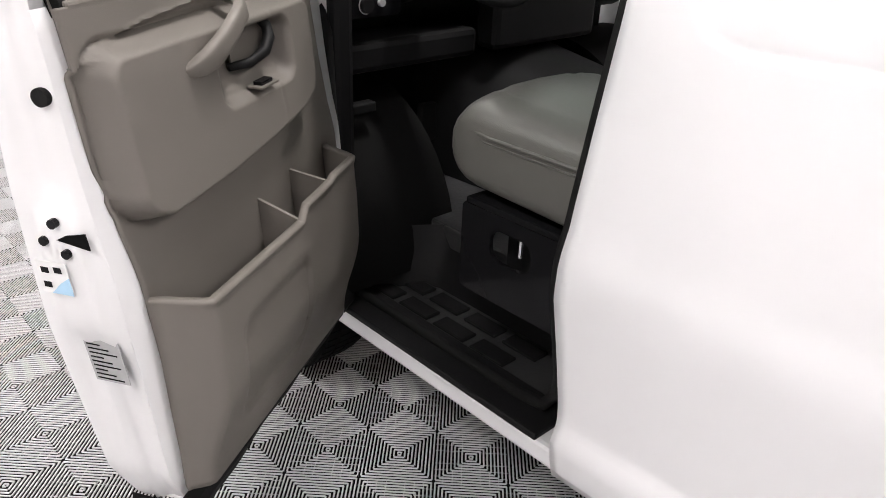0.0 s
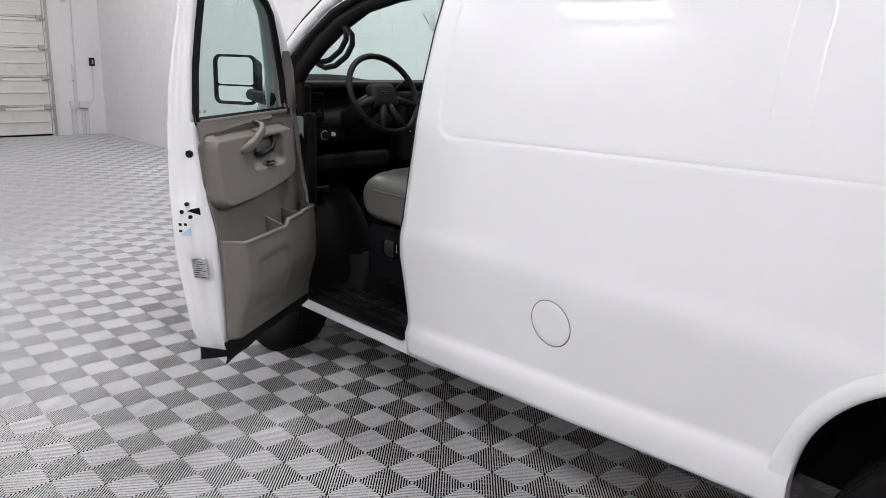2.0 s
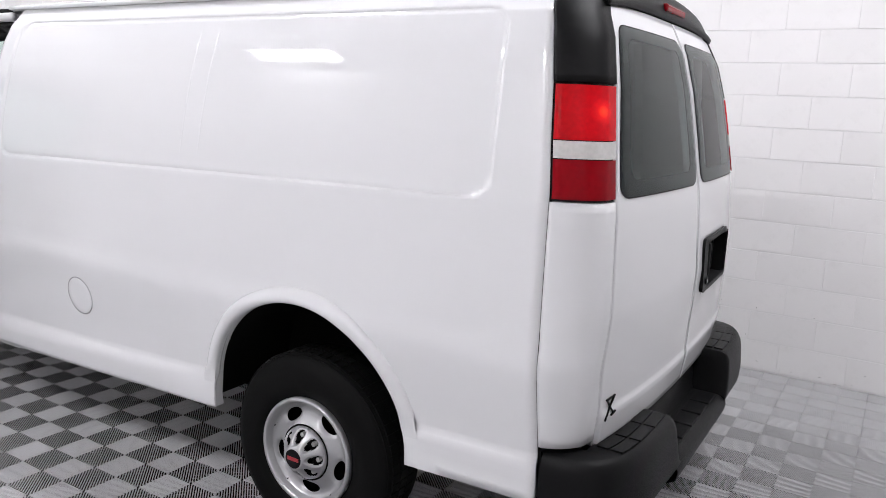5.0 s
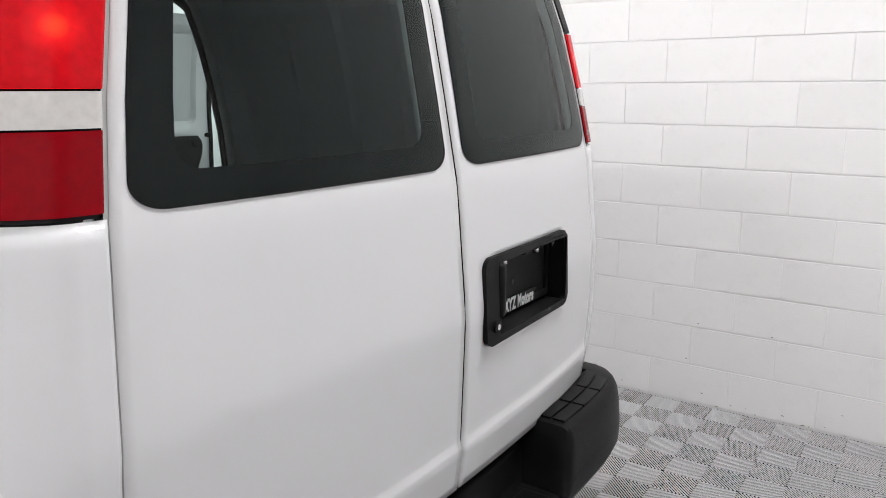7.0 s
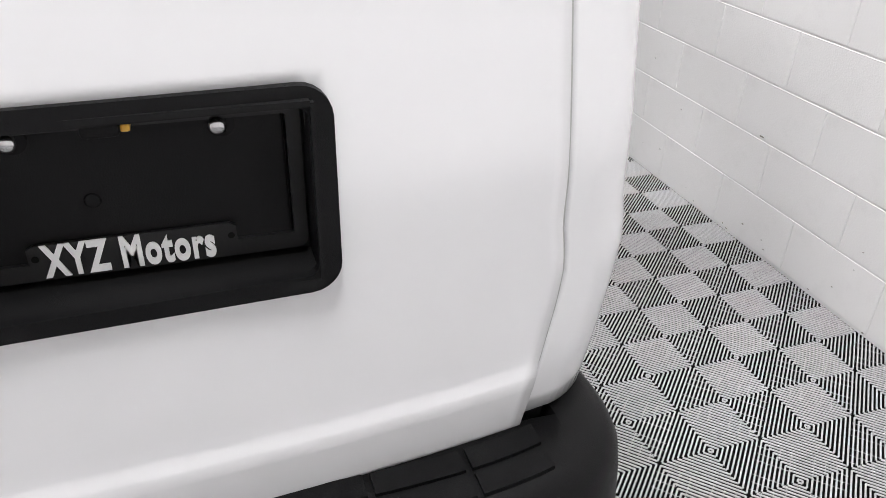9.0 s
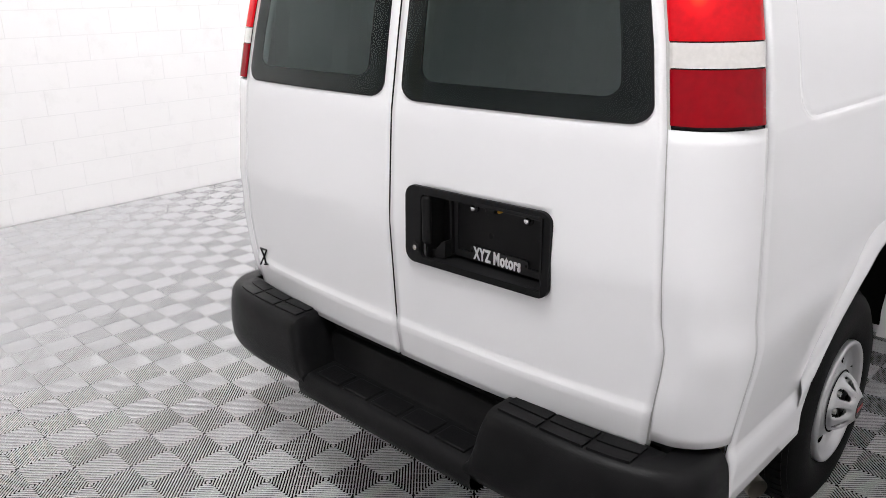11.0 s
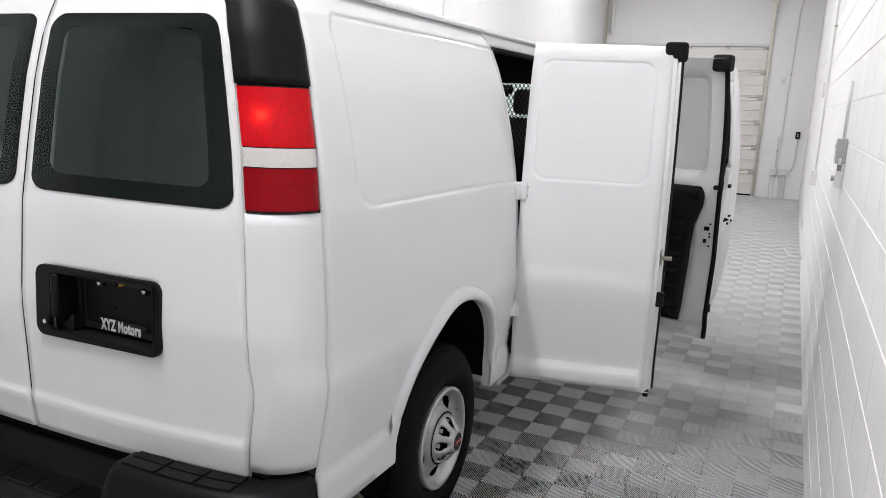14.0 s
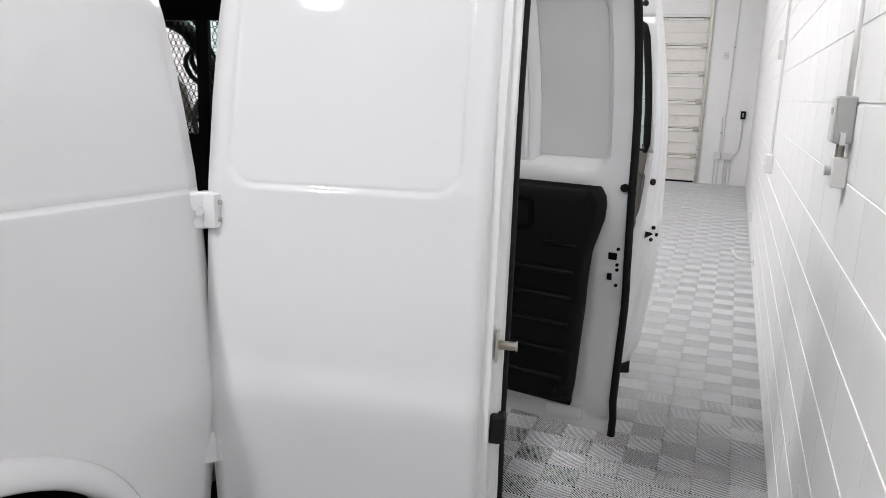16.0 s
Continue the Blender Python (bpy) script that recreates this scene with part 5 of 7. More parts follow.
    part("front_edge", sheet(lambda z, t: L(front_edge(z), skin(z) + (inner(z) - skin(z)) * t, z), edge_z, [0, 1]), WHITE_SATIN, d, smooth=True)
    part("bottom_edge", sheet(lambda a, t: L(a, skin(ZB) + (inner(ZB) - skin(ZB)) * t, ZB), span(0.005, 0.826, 6), [0, 1]), WHITE_SATIN, d)
    part("bottom_flap", sheet(lambda a, t: L(a, inner(0.48) + 0.016 + 0.012 * math.sin(math.pi * t), 0.512 - (0.075 + 0.02 * smoothstep(0.5, 0.86, a)) * t - 0.004 * math.sin(a * 30) * t), span(0.08, 0.872, 40), span(0, 1, 3)), RUBBER, d, "black rubber bottom flap")
    part("flap_end", sheet(lambda z, t: L(rear_edge(0.47) + 0.008 - 0.05 * (0.468 - z) / 0.045 * t, skin(0.46) - 0.004 + (inner(0.46) - skin(0.46) + 0.022) * t, z - 0.016 * (1 - t) * (0.468 - z) / 0.045), span(0.424, 0.468, 4), span(0, 1, 8)), RUBBER, d, "black rubber flap end", smooth=True)
    # plug, latch and labels on the edge
    mid = lambda z, t: skin(z) + (inner(z) - skin(z)) * t
    part("edge_plug", tube(bmesh.new(), [L(rear_edge(1.285) - 0.004, mid(1.285, 0.84), 1.285), L(rear_edge(1.285) + 0.010, mid(1.285, 0.84), 1.285)], 0.014, 16), RUBBER, d, "black rubber plug")
    latch = part("latch_slot", slab([(0.58, 1.062), (0.98, 1.052), (0.98, 1.080), (0.72, 1.072)], lambda t, z, q: L(rear_edge(z) + 0.017 + q, mid(z, t), z), 0.002), DARK_VOID, d, "dark latch slot")
    for t, z in ((0.42, 1.058), (0.60, 1.090), (0.66, 1.040)):
        part("latch_screw", tube(bmesh.new(), [L(rear_edge(z) + 0.014, mid(z, t), z), L(rear_edge(z) + 0.023, mid(z, t), z)], 0.008, 10), GLOSS_BLACK, d)
    if s < 0:
        lb = part("door_label", slab([(0.22, 0.965), (0.60, 0.965), (0.60, 1.022), (0.22, 1.022)], lambda t, z, q: L(rear_edge(z) + 0.0205 + q, mid(z, t), z), 0.001), LABEL_WHITE, d, "white and pale blue label")
        part("label_patch", slab([(0.34, 0.966), (0.60, 0.966), (0.60, 0.998), (0.48, 0.986)], lambda t, z, q: L(rear_edge(z) + 0.0222 + q, mid(z, t), z), 0.0008), LABEL_BLUE, lb)
        for k, (t0, z0) in enumerate(((0.28, 1.002), (0.44, 1.004), (0.27, 0.976))):
            part("label_bar", slab([(t0, z0), (t0 + 0.09, z0), (t0 + 0.09, z0 + 0.010), (t0, z0 + 0.010)], lambda t, z, q: L(rear_edge(z) + 0.0222 + q, mid(z, t), z), 0.0008), GLOSS_BLACK, lb)
        pl = part("data_label", slab([(0.44, 0.785), (0.88, 0.785), (0.88, 0.875), (0.44, 0.875)], lambda t, z, q: L(rear_edge(z) + 0.008 + q, mid(z, t), z), 0.001), LABEL_GREY, d, "grey foil label with plain bars")
        for k in range(9):
            part("label_bar", slab([(0.48, 0.791 + 0.009 * k), (0.82 - 0.09 * (k % 3), 0.791 + 0.009 * k), (0.82 - 0.09 * (k % 3), 0.7935 + 0.009 * k), (0.48, 0.7935 + 0.009 * k)], lambda t, z, q: L(rear_edge(z) + 0.0095 + q, mid(z, t), z), 0.0008), GLOSS_BLACK, pl)
    # window
    bm = bmesh.new()
    rows = [[bm.verts.new(L((w0(z) - 0.012) * (1 - t) + (w1(z) + 0.012) * t, skin(z) + 0.03, z)) for t in span(0, 1, 4)] for z in span(WB - 0.02, WT + 0.01, 14)]
    for r0, r1 in zip(rows, rows[1:]):
        for k in range(4):
            bm.faces.new((r0[k], r0[k + 1], r1[k + 1], r1[k]))
    g = part("window_glass", bm, GLASS_CLEAR, d, "clear side window", smooth=True)
    g.visible_shadow = False
    loop = [L(w0(z), inner(z) + 0.004, z) for z in span(WB, WT, 14)] + [L(w1(z), inner(z) + 0.004, z) for z in span(WT, WB, 14)]
    part("frame_plug", tube(bmesh.new(), [L(0.83, inner(2.005) - 0.004, 2.005), L(0.83, inner(2.005) + 0.010, 2.005)], 0.012, 12), RUBBER, d, "black rubber plug")
    part("window_seal", tube(bmesh.new(), loop, 0.016, 8, closed=True), RUBBER, d, "black window seal", smooth=True)
    for k in range(3):
        part("glass_marking", slab([(0.775 - 0.03 * k, 1.425), (0.757 - 0.03 * k, 1.425), (0.757 - 0.03 * k, 1.437), (0.775 - 0.03 * k, 1.437)], lambda a, b, q: L(a, skin(b) + 0.032 + q, b), 0.0006), LABEL_GREY, g)
    # trim board
    ti_ = lambda z: inner(z) + 0.012

    swoop = lambda a: interp(a, [(0.20, 1.385), (0.50, 1.375), (0.70, 1.360), (0.80, 1.342), (0.86, 1.315)])

    def relief(a, z):
        bot = interp(a, [(0.20, 1.17), (0.24, 1.115), (0.30, 1.090), (0.42, 1.072), (0.60, 1.055), (0.78, 1.052), (0.84, 1.075), (0.86, 1.10)])
        zz = z - (bot - 1.117) * smoothstep(1.33, 1.12, z)
        arm = rrect(a, zz, 0.530, 1.230, 0.320, 0.115, 0.045)
        h = 0.052 * smoothstep(0.003, -0.020, arm)
        h -= 0.007 * math.exp(-((arm - 0.004) / 0.005) ** 2)
        cup = rrect(a, z, 0.455, 1.245, 0.130, 0.065, 0.03)
        h -= 0.052 * smoothstep(0.006, -0.014, cup) * (1 - 0.45 * smoothstep(1.225, 1.19, z))
        if a > 0.30:
            h += 0.012 * smoothstep(-0.003, 0.004, z - swoop(a)) * smoothstep(0.30, 0.34, a)
            h += 0.005 * math.exp(-((z - swoop(a)) / 0.005) ** 2)
        h -= 0.0025 * math.exp(-((a - 0.385) / 0.0025) ** 2) * smoothstep(0.0, -0.01, arm)
        return max(h, -0.006)
    lo_f = lambda z: interp(z, [(0.53, 0.085), (1.0, 0.100), (1.29, 0.115), (1.44, 0.125)])
    hi_a = lambda z: rear_edge(z) - interp(z, [(0.5, 0.060), (0.76, 0.045), (0.94, 0.045), (1.2, 0.024), (1.4, 0.018)])
    trim_ob = part("trim_board", sheet(lambda z, t: L(lo_f(z) + (hi_a(z) - lo_f(z)) * t, ti_(z) + relief(lo_f(z) + (hi_a(z) - lo_f(z)) * t, z), z), span(0.50, 1.02, 18) + span(1.025, 1.405, 100), span(0, 1, 130)), TAUPE, d, "taupe moulded door trim", smooth=True, angle=65)
    thick(trim_ob, 0.008, -1.0)
    part("frame_trim", sheet(lambda z, t: L(rear_edge(z) - 0.022 - 0.028 * t, inner(z) + 0.010, z), span(1.40, 1.44, 3), [0, 1]), TAUPE, d, smooth=True)
    part("belt_trim", new_box((min(L(0, ti_(1.4) - 0.02, 0)[0], L(0, ti_(1.4) + 0.012, 0)[0]), -0.96, 1.392), (max(L(0, ti_(1.4) - 0.02, 0)[0], L(0, ti_(1.4) + 0.012, 0)[0]), -0.150, 1.412), 0.006), TAUPE, d)
    part("mirror_sail", slab([(0.065, 1.405), (0.178, 1.405), (0.215, 1.60), (0.200, 1.68), (0.155, 1.68), (0.10, 1.60)], lambda a, b, q: L(a, inner(b) + 0.004 + q, b), 0.008), TAUPE, d, "taupe mirror sail trim")
    n0 = ti_(1.26)
    hp = [(0.675, 0.040, 1.270), (0.655, 0.058, 1.278), (0.630, 0.066, 1.289), (0.595, 0.070, 1.309), (0.560, 0.070, 1.331), (0.525, 0.066, 1.353), (0.505, 0.050, 1.366), (0.495, 0.010, 1.372)]
    hv = [0.012, 0.019, 0.0225, 0.021, 0.019, 0.018, 0.017, 0.016]
    bm = bmesh.new()
    rows = []
    for (a, n, z), w_ in zip(hp, hv):
        ring = []
        for k in range(20):
            c, e = math.cos(2 * math.pi * k / 20), math.sin(2 * math.pi * k / 20)
            cn, cv = math.copysign(abs(c) ** 0.6, c) * 0.0125, math.copysign(abs(e) ** 0.6, e) * w_
            ring.append(bm.verts.new(L(a + cv * 0.53, n0 + n + cn, z + cv * 0.85)))
        rows.append(ring)
    for r0, r1 in zip(rows, rows[1:]):
        for k in range(20):
            bm.faces.new((r0[k], r0[(k + 1) % 20], r1[(k + 1) % 20], r1[k]))
    bm.faces.new(rows[0])
    bm.faces.new(rows[-1][::-1])
    bmesh.ops.recalc_face_normals(bm, faces=bm.faces[:])
    part("pull_handle", bm, TAUPE, d, "taupe pull handle", smooth=True, angle=50)
    part("latch_lever", tube(bmesh.new(), [L(0.500, n0 + 0.012, 1.236), L(0.465, n0 + 0.038, 1.240), L(0.420, n0 + 0.046, 1.254), L(0.395, n0 + 0.042, 1.277), L(0.382, n0 + 0.030, 1.297), L(0.400, n0 + 0.015, 1.320)], [0.008, 0.010, 0.012, 0.013, 0.012, 0.008], 10), BLACK_PLASTIC, d, "dark latch lever", smooth=True)
    part("lever_bezel", slab(outline(0.435, 1.270, 0.062, 0.040, 0.02), lambda a, b, q: L(a, ti_(b) + 0.012 + q, b), 0.004), TAUPE_DARK, d)
    bez = part("switch_bezel", slab(outline(0.445, n0 + 0.052, 0.034, 0.018, 0.005), lambda a, n, q: L(a, n, 1.192 + q), 0.004), TAUPE_DARK, d)
    part("window_switch", slab(outline(0.445, n0 + 0.052, 0.022, 0.010, 0.003), lambda a, n, q: L(a, n, 1.196 + q), 0.007), GLOSS_BLACK, bez, "black window switch")
    part("lock_button", tube(bmesh.new(), [L(0.185, n0 + 0.004, 1.39), L(0.185, n0 + 0.004, 1.42)], 0.006, 8), BLACK_PLASTIC, d)
    # map pockets
    ztop = lambda a: interp(a, [(0.165, 0.965), (0.335, 0.962), (0.350, 0.955), (0.470, 0.952), (0.495, 0.925), (0.84, 0.934)])

    def pocket(a, t):
        z = 0.515 + t * (ztop(a) - 0.515)
        e0 = smoothstep(0.165, 0.225, a)
        e1 = smoothstep(0.843, 0.812, a)
        prot = 0.094 * e0 * e1 * (0.40 + 0.60 * smoothstep(0, 0.55, t))
        prot -= 0.008 * smoothstep(0.004, -0.012, rrect(a, z, 0.61, 0.725, 0.135, 0.115, 0.04))
        prot += 0.006 * smoothstep(0.955, 1.0, t) * e0 * e1
        return L(a, ti_(z) + 0.002 + max(prot, 0.0), z)
    a_cols = sorted(set(span(0.166, 0.842, 90) + [0.335, 0.34, 0.345, 0.35, 0.47, 0.475, 0.48, 0.485, 0.49, 0.495]))
    pk = part("map_pocket", sheet(pocket, a_cols, span(0, 0.94, 30) + [0.955, 0.97, 0.985, 1.0]), TAUPE, d, "taupe map pocket with three bins", smooth=True, angle=60)
    thick(pk, 0.017, 0)
    for a in (0.342, 0.483):
        part("pocket_divider", slab([(0.0, ztop(a + 0.02) - 0.25), (0.088, ztop(a + 0.02) - 0.25), (0.088, ztop(a + 0.02) - 0.004), (0.0, ztop(a - 0.02) + 0.004)], lambda n, z, q: L(a - 0.004 + q, ti_(z) + n, z), 0.008), TAUPE, d)
    for k in range(9):
        zz = 0.745 + 0.020 * k
        part("speaker_slot", slab([(0.205, zz), (0.310, zz), (0.310, zz + 0.006), (0.205, zz + 0.006)], lambda a, z, q: (L(a, ti_(z) + 0.004 + 0.094 * smoothstep(0.165, 0.225, a) * (0.40 + 0.60 * smoothstep(0, 0.55, (z - 0.515) / 0.487)) + q, z)), 0.003), DARK_VOID, d)
    # outside mirror: black shell with two panes
    part("mirror_arm", tube(bmesh.new(), [L(0.14, skin(1.45), 1.45), L(0.08, skin(1.45) - 0.10, 1.455), L(0.02, -0.18, 1.46)], [0.035, 0.03, 0.03], 8), BLACK_PLASTIC, d)
    mc, mz = -0.275, 1.530
    mirror = part("door_mirror", bmesh.new(), BLACK_PLASTIC, d, "black door mirror with two panes")
    part("mirror_rim", ring_slab(outline(mc, mz, 0.118, 0.125, 0.04, 6), outline(mc, mz, 0.106, 0.113, 0.03, 6), lambda n, z, q: L(0.017 - q, n, z), 0.02), BLACK_PLASTIC, mirror)
    part("mirror_shell", slab(outline(mc, mz, 0.118, 0.125, 0.04, 6), lambda n, z, q: L(-q, mc + (n - mc) * (1 - 2.2 * q), mz + (z - mz) * (1 - 2.2 * q)), 0.09), BLACK_PLASTIC, mirror, smooth=True, angle=50)
    part("main_mirror_pane", slab(outline(mc, 1.574, 0.106, 0.068, 0.025, 6), lambda n, z, q: L(0.003 + q, n, z), 0.003), MIRROR, mirror, "flat mirror pane")
    part("spot_mirror_pane", slab(outline(mc, 1.459, 0.106, 0.038, 0.02, 6), lambda n, z, q: L(0.003 + q, n, z), 0.003), MIRROR, mirror, "wide-angle mirror pane")
    return d


cab_door(-1, 57.5, "driver_door")
cab_door(1, 61.0, "passenger_door")


# ---- swing-out side doors ----
def side_door(pivot_y, direction, W, open_deg, name, inner_view):
    px = 0.985

    def L(a, n, z):
        """a along the door from its hinge, n outward."""
        return (n, direction * a, z)
    skin = lambda z: width(z) + rocker(z) - px
    ZB, ZT = 0.43, 2.045
    d = part(name, bmesh.new(), WHITE_SATIN, van, "white swing-out side door standing open")
    d.matrix_basis = pose(px, pivot_y, 0, 0, 0, -direction * open_deg)
    st = lambda a, z: stamp(a, z, 0.045, W - 0.065, 1.415, 1.965, 0.06, rake=0.0)
    zs = sorted(set(span(ZB, ZT, 60) + [0.505, 0.515, 0.53, 0.54] + [1.415 + 0.0035 * k for k in range(-5, 6)] + [1.965 + 0.0035 * k for k in range(-5, 6)] + [1.44, 1.455, 1.47, 1.94, 1.925]))
    av = sorted(set(span(0.0, W, 20) + [0.045 + 0.0035 * k for k in range(-5, 6)] + [W - 0.065 + 0.0035 * k for k in range(-5, 6)] + [0.07, 0.08, 0.09, 0.105, W - 0.09, W - 0.105, W - 0.12]))
    o = part("outer_skin", sheet(lambda z, a: L(a, skin(z) - st(a, z), z), zs, av), WHITE_PAINT, d, "white stamped outer skin", smooth=True, angle=40)
    thick(o, 0.004, 0)
    inn = lambda z: skin(z) - interp(z, [(0.4, 0.085), (1.3, 0.085), (1.6, 0.055), (2.1, 0.045)])

    def free_edge(z, t):
        step = interp(t, [(0, 0.0), (0.18, 0.004), (0.22, 0.022), (0.55, 0.026), (0.60, 0.040), (1.0, 0.046)])
        return L(W + step, skin(z) + (inn(z) - skin(z)) * t, z)
    part("free_edge", sheet(free_edge, span(ZB, ZT, 30), [0, 0.16, 0.18, 0.22, 0.4, 0.55, 0.60, 0.8, 1.0]), WHITE_SATIN, d, "white stepped door edge", smooth=True, angle=30)
    part("hinge_edge", sheet(lambda z, t: L(0.0, skin(z) + (inn(z) - skin(z)) * t, z), span(ZB, ZT, 20), [0, 1]), WHITE_SATIN, d)
    part("top_edge", sheet(lambda a, t: L(a, skin(ZT) + (inn(ZT) - skin(ZT)) * t, ZT), [0, W + 0.03], [0, 1]), WHITE_SATIN, d)
    part("bottom_edge", sheet(lambda a, t: L(a, skin(ZB) + (inn(ZB) - skin(ZB)) * t, ZB), [0, W + 0.03], [0, 1]), WHITE_SATIN, d)
    W2 = W + 0.046
    # inner pressing: frame round a sunken upper panel
    z0, z1 = 1.40, 1.96

    def pressing(z, a):
        q = rrect(a, z, W2 / 2, (z0 + z1) / 2, W2 / 2 - 0.10, (z1 - z0) / 2, 0.06)
        low = rrect(a, z, W2 / 2 - 0.03, 0.92, W2 / 2 - 0.11, 0.40, 0.05)
        sink = 0.040 * smoothstep(0.010, -0.012, q) + 0.014 * smoothstep(0.01, -0.01, low)
        return L(a, inn(z) + sink, z)
    ipz = sorted(set(span(ZB, ZT, 70)))
    ipa = span(0, W2, 46)
    ip = part("inner_pressing", sheet(pressing, ipz, ipa), WHITE_SATIN, d, "white pressed inner frame", smooth=True, angle=40)
    bm = sheet(lambda a, z: L(a, inn(z) + 0.034, z), span(0.115, W2 - 0.115, 4), span(z0 + 0.02, z1 - 0.02, 8))
    part("inner_panel", bm, GREY_STEEL, d, "pale grey inner panel", smooth=True)
    rib = part("panel_rib", sheet(lambda t, z: L(W2 / 2 - 0.045 + 0.09 * t, inn(z) + 0.030 - 0.022 * math.sin(math.pi * t) ** 0.6 + (0.008 if 0.4 < t < 0.6 else 0), z), span(0, 1, 10), span(z0 - 0.005, z1, 10)), WHITE_SATIN, d, smooth=True, angle=40)
    part("edge_seal", tube(bmesh.new(), [L(W2 - 0.004, inn(z) - 0.006, z) for z in span(ZB, ZT, 24)], 0.014, 8), RUBBER, d, "black rubber edge seal", smooth=True)
    part("edge_plug", tube(bmesh.new(), [L(W2 - 0.03, inn(1.33) + 0.004, 1.33), L(W2 - 0.03, inn(1.33) - 0.012, 1.33)], 0.014, 12), RUBBER, d)
    part("corner_cap", new_box((min(inn(2.0) - 0.03, skin(2.0)) - 0.005, min(direction * (W - 0.035), direction * (W + 0.068)), 1.975), (skin(2.0) + 0.0, max(direction * (W - 0.035), direction * (W + 0.068)), 2.064), 0.016), RUBBER, d, "black foam corner cap")
    if inner_view:
        trim_edge = lambda z: W2 - interp(z, [(0.53, 0.155), (0.60, 0.145), (0.95, 0.14), (1.10, 0.125), (1.22, 0.085), (1.29, 0.08), (1.325, 0.105)])
        tr = part("lower_trim", sheet(lambda z, a: L(0.05 + a * (trim_edge(z) - 0.05), inn(z) - 0.012 - 0.012 * smoothstep(0.0, 0.035, 0.40 - abs(z - 0.92)), z), span(0.53, 1.325, 30), span(0.0, 1.0, 20)), BLACK_PLASTIC, d, "black ribbed trim panel", smooth=True, angle=50)
        thick(tr, 0.02, 1.0)
        for k in range(6):
            z = 0.62 + 0.098 * k
            part("trim_rib", tube(bmesh.new(), [L(0.09 if k < 5 else 0.52, inn(z) - 0.046, z), L(trim_edge(z) - 0.05, inn(z) - 0.046, z)], 0.010, 8), CHARCOAL, tr, smooth=True)
        hb = part("handle_bezel", ring_slab(outline(0.36, 1.21, 0.115, 0.062, 0.03, 6), outline(0.36, 1.21, 0.098, 0.046, 0.02, 6), lambda a, z, q: L(a, inn(z) - 0.044 - q, z), 0.012), GLOSS_BLACK, d, "black handle bezel")
        part("trim_boss", tube(bmesh.new(), [L(W2 - 0.13, inn(1.285) - 0.04, 1.285), L(W2 - 0.13, inn(1.285) - 0.055, 1.285)], [0.026, 0.018], 16), BLACK_PLASTIC, d, smooth=True, angle=40)
        part("trim_boss", tube(bmesh.new(), [L(W2 - 0.19, inn(0.57) - 0.04, 0.57), L(W2 - 0.19, inn(0.57) - 0.055, 0.57)], [0.026, 0.018], 16), BLACK_PLASTIC, d, smooth=True, angle=40)
        part("inner_handle", tube(bmesh.new(), [L(0.33, inn(1.21) - 0.045, 1.245), L(0.335, inn(1.21) - 0.075, 1.22), L(0.335, inn(1.21) - 0.045, 1.18)], 0.013, 8), GLOSS_BLACK, d, "black inner handle", smooth=True)
        part("door_catch", new_box((inn(0.50) - 0.03, min(direction * (W2 - 0.26), direction * (W2 - 0.12)), 0.462), (inn(0.50) - 0.002, max(direction * (W2 - 0.26), direction * (W2 - 0.12)), 0.508), 0.006), WHITE_SATIN, d, "white catch bracket")
        for z, w_ in ((1.085, 0.030), (1.01, 0.016)):
            part("latch_slot", new_box((inn(z) - 0.006, min(direction * (W2 - 0.075), direction * (W2 - 0.075 + w_)), z - 0.012), (inn(z) + 0.004, max(direction * (W2 - 0.075), direction * (W2 - 0.075 + w_)), z + 0.012), 0.002), DARK_VOID, d)
            for e in (-0.028, 0.028):
                part("latch_screw", tube(bmesh.new(), [L(W2 - 0.04, inn(z) - 0.002, z + e), L(W2 - 0.04, inn(z) - 0.009, z + e)], 0.006, 8), GLOSS_BLACK, d)
    else:
        part("striker_plate", slab(outline(0.5, 1.085, 0.26, 0.034, 0.012), lambda t, z, q: L(W + 0.030 + q, skin(z) + (inn(z) - skin(z)) * t, z), 0.004), ZINC, d, "zinc-plated striker plate")
        part("striker_pin", tube(bmesh.new(), [L(W + 0.03, skin(1.085) - 0.042, 1.085), L(W + 0.072, skin(1.085) - 0.042, 1.085), L(W + 0.076, skin(1.085) - 0.042, 1.085)], [0.010, 0.010, 0.013], 10), ZINC, d, "zinc-plated striker pin", smooth=True)
        part("lower_latch", new_box((skin(0.88) - 0.07, min(direction * (W + 0.02), direction * (W + 0.06)), 0.855), (skin(0.88) - 0.03, max(direction * (W + 0.02), direction * (W + 0.06)), 0.925), 0.008), BLACK_PLASTIC, d, "black latch block")
        part("bottom_buffer", tube(bmesh.new(), [L(W + 0.02, skin(0.45) - 0.03, 0.435), L(W + 0.02, skin(0.45) - 0.03, 0.405)], 0.014, 8), RUBBER, d)
        for z in (0.785, 1.353):
            h = part("hinge", new_box((-0.014, -0.062, z - 0.042), (0.014, 0.034, z + 0.042), 0.007), WHITE_PAINT, d, "white painted hinge")
            h.matrix_basis = pose(skin(z) - 0.004, 0, 0, 0, 0, direction * open_deg * 0.55)
            for e in (-0.029, 0.0, 0.029):
                part("hinge_knuckle", tube(bmesh.new(), [(0.012, 0.040, z + e - 0.012), (0.012, 0.040, z + e + 0.012)], 0.015, 14), WHITE_PAINT, h, smooth=True, angle=40)
            part("hinge_pin", tube(bmesh.new(), [(0.012, 0.040, z - 0.046), (0.012, 0.040, z + 0.046)], 0.008, 10), DARK_VOID, h)
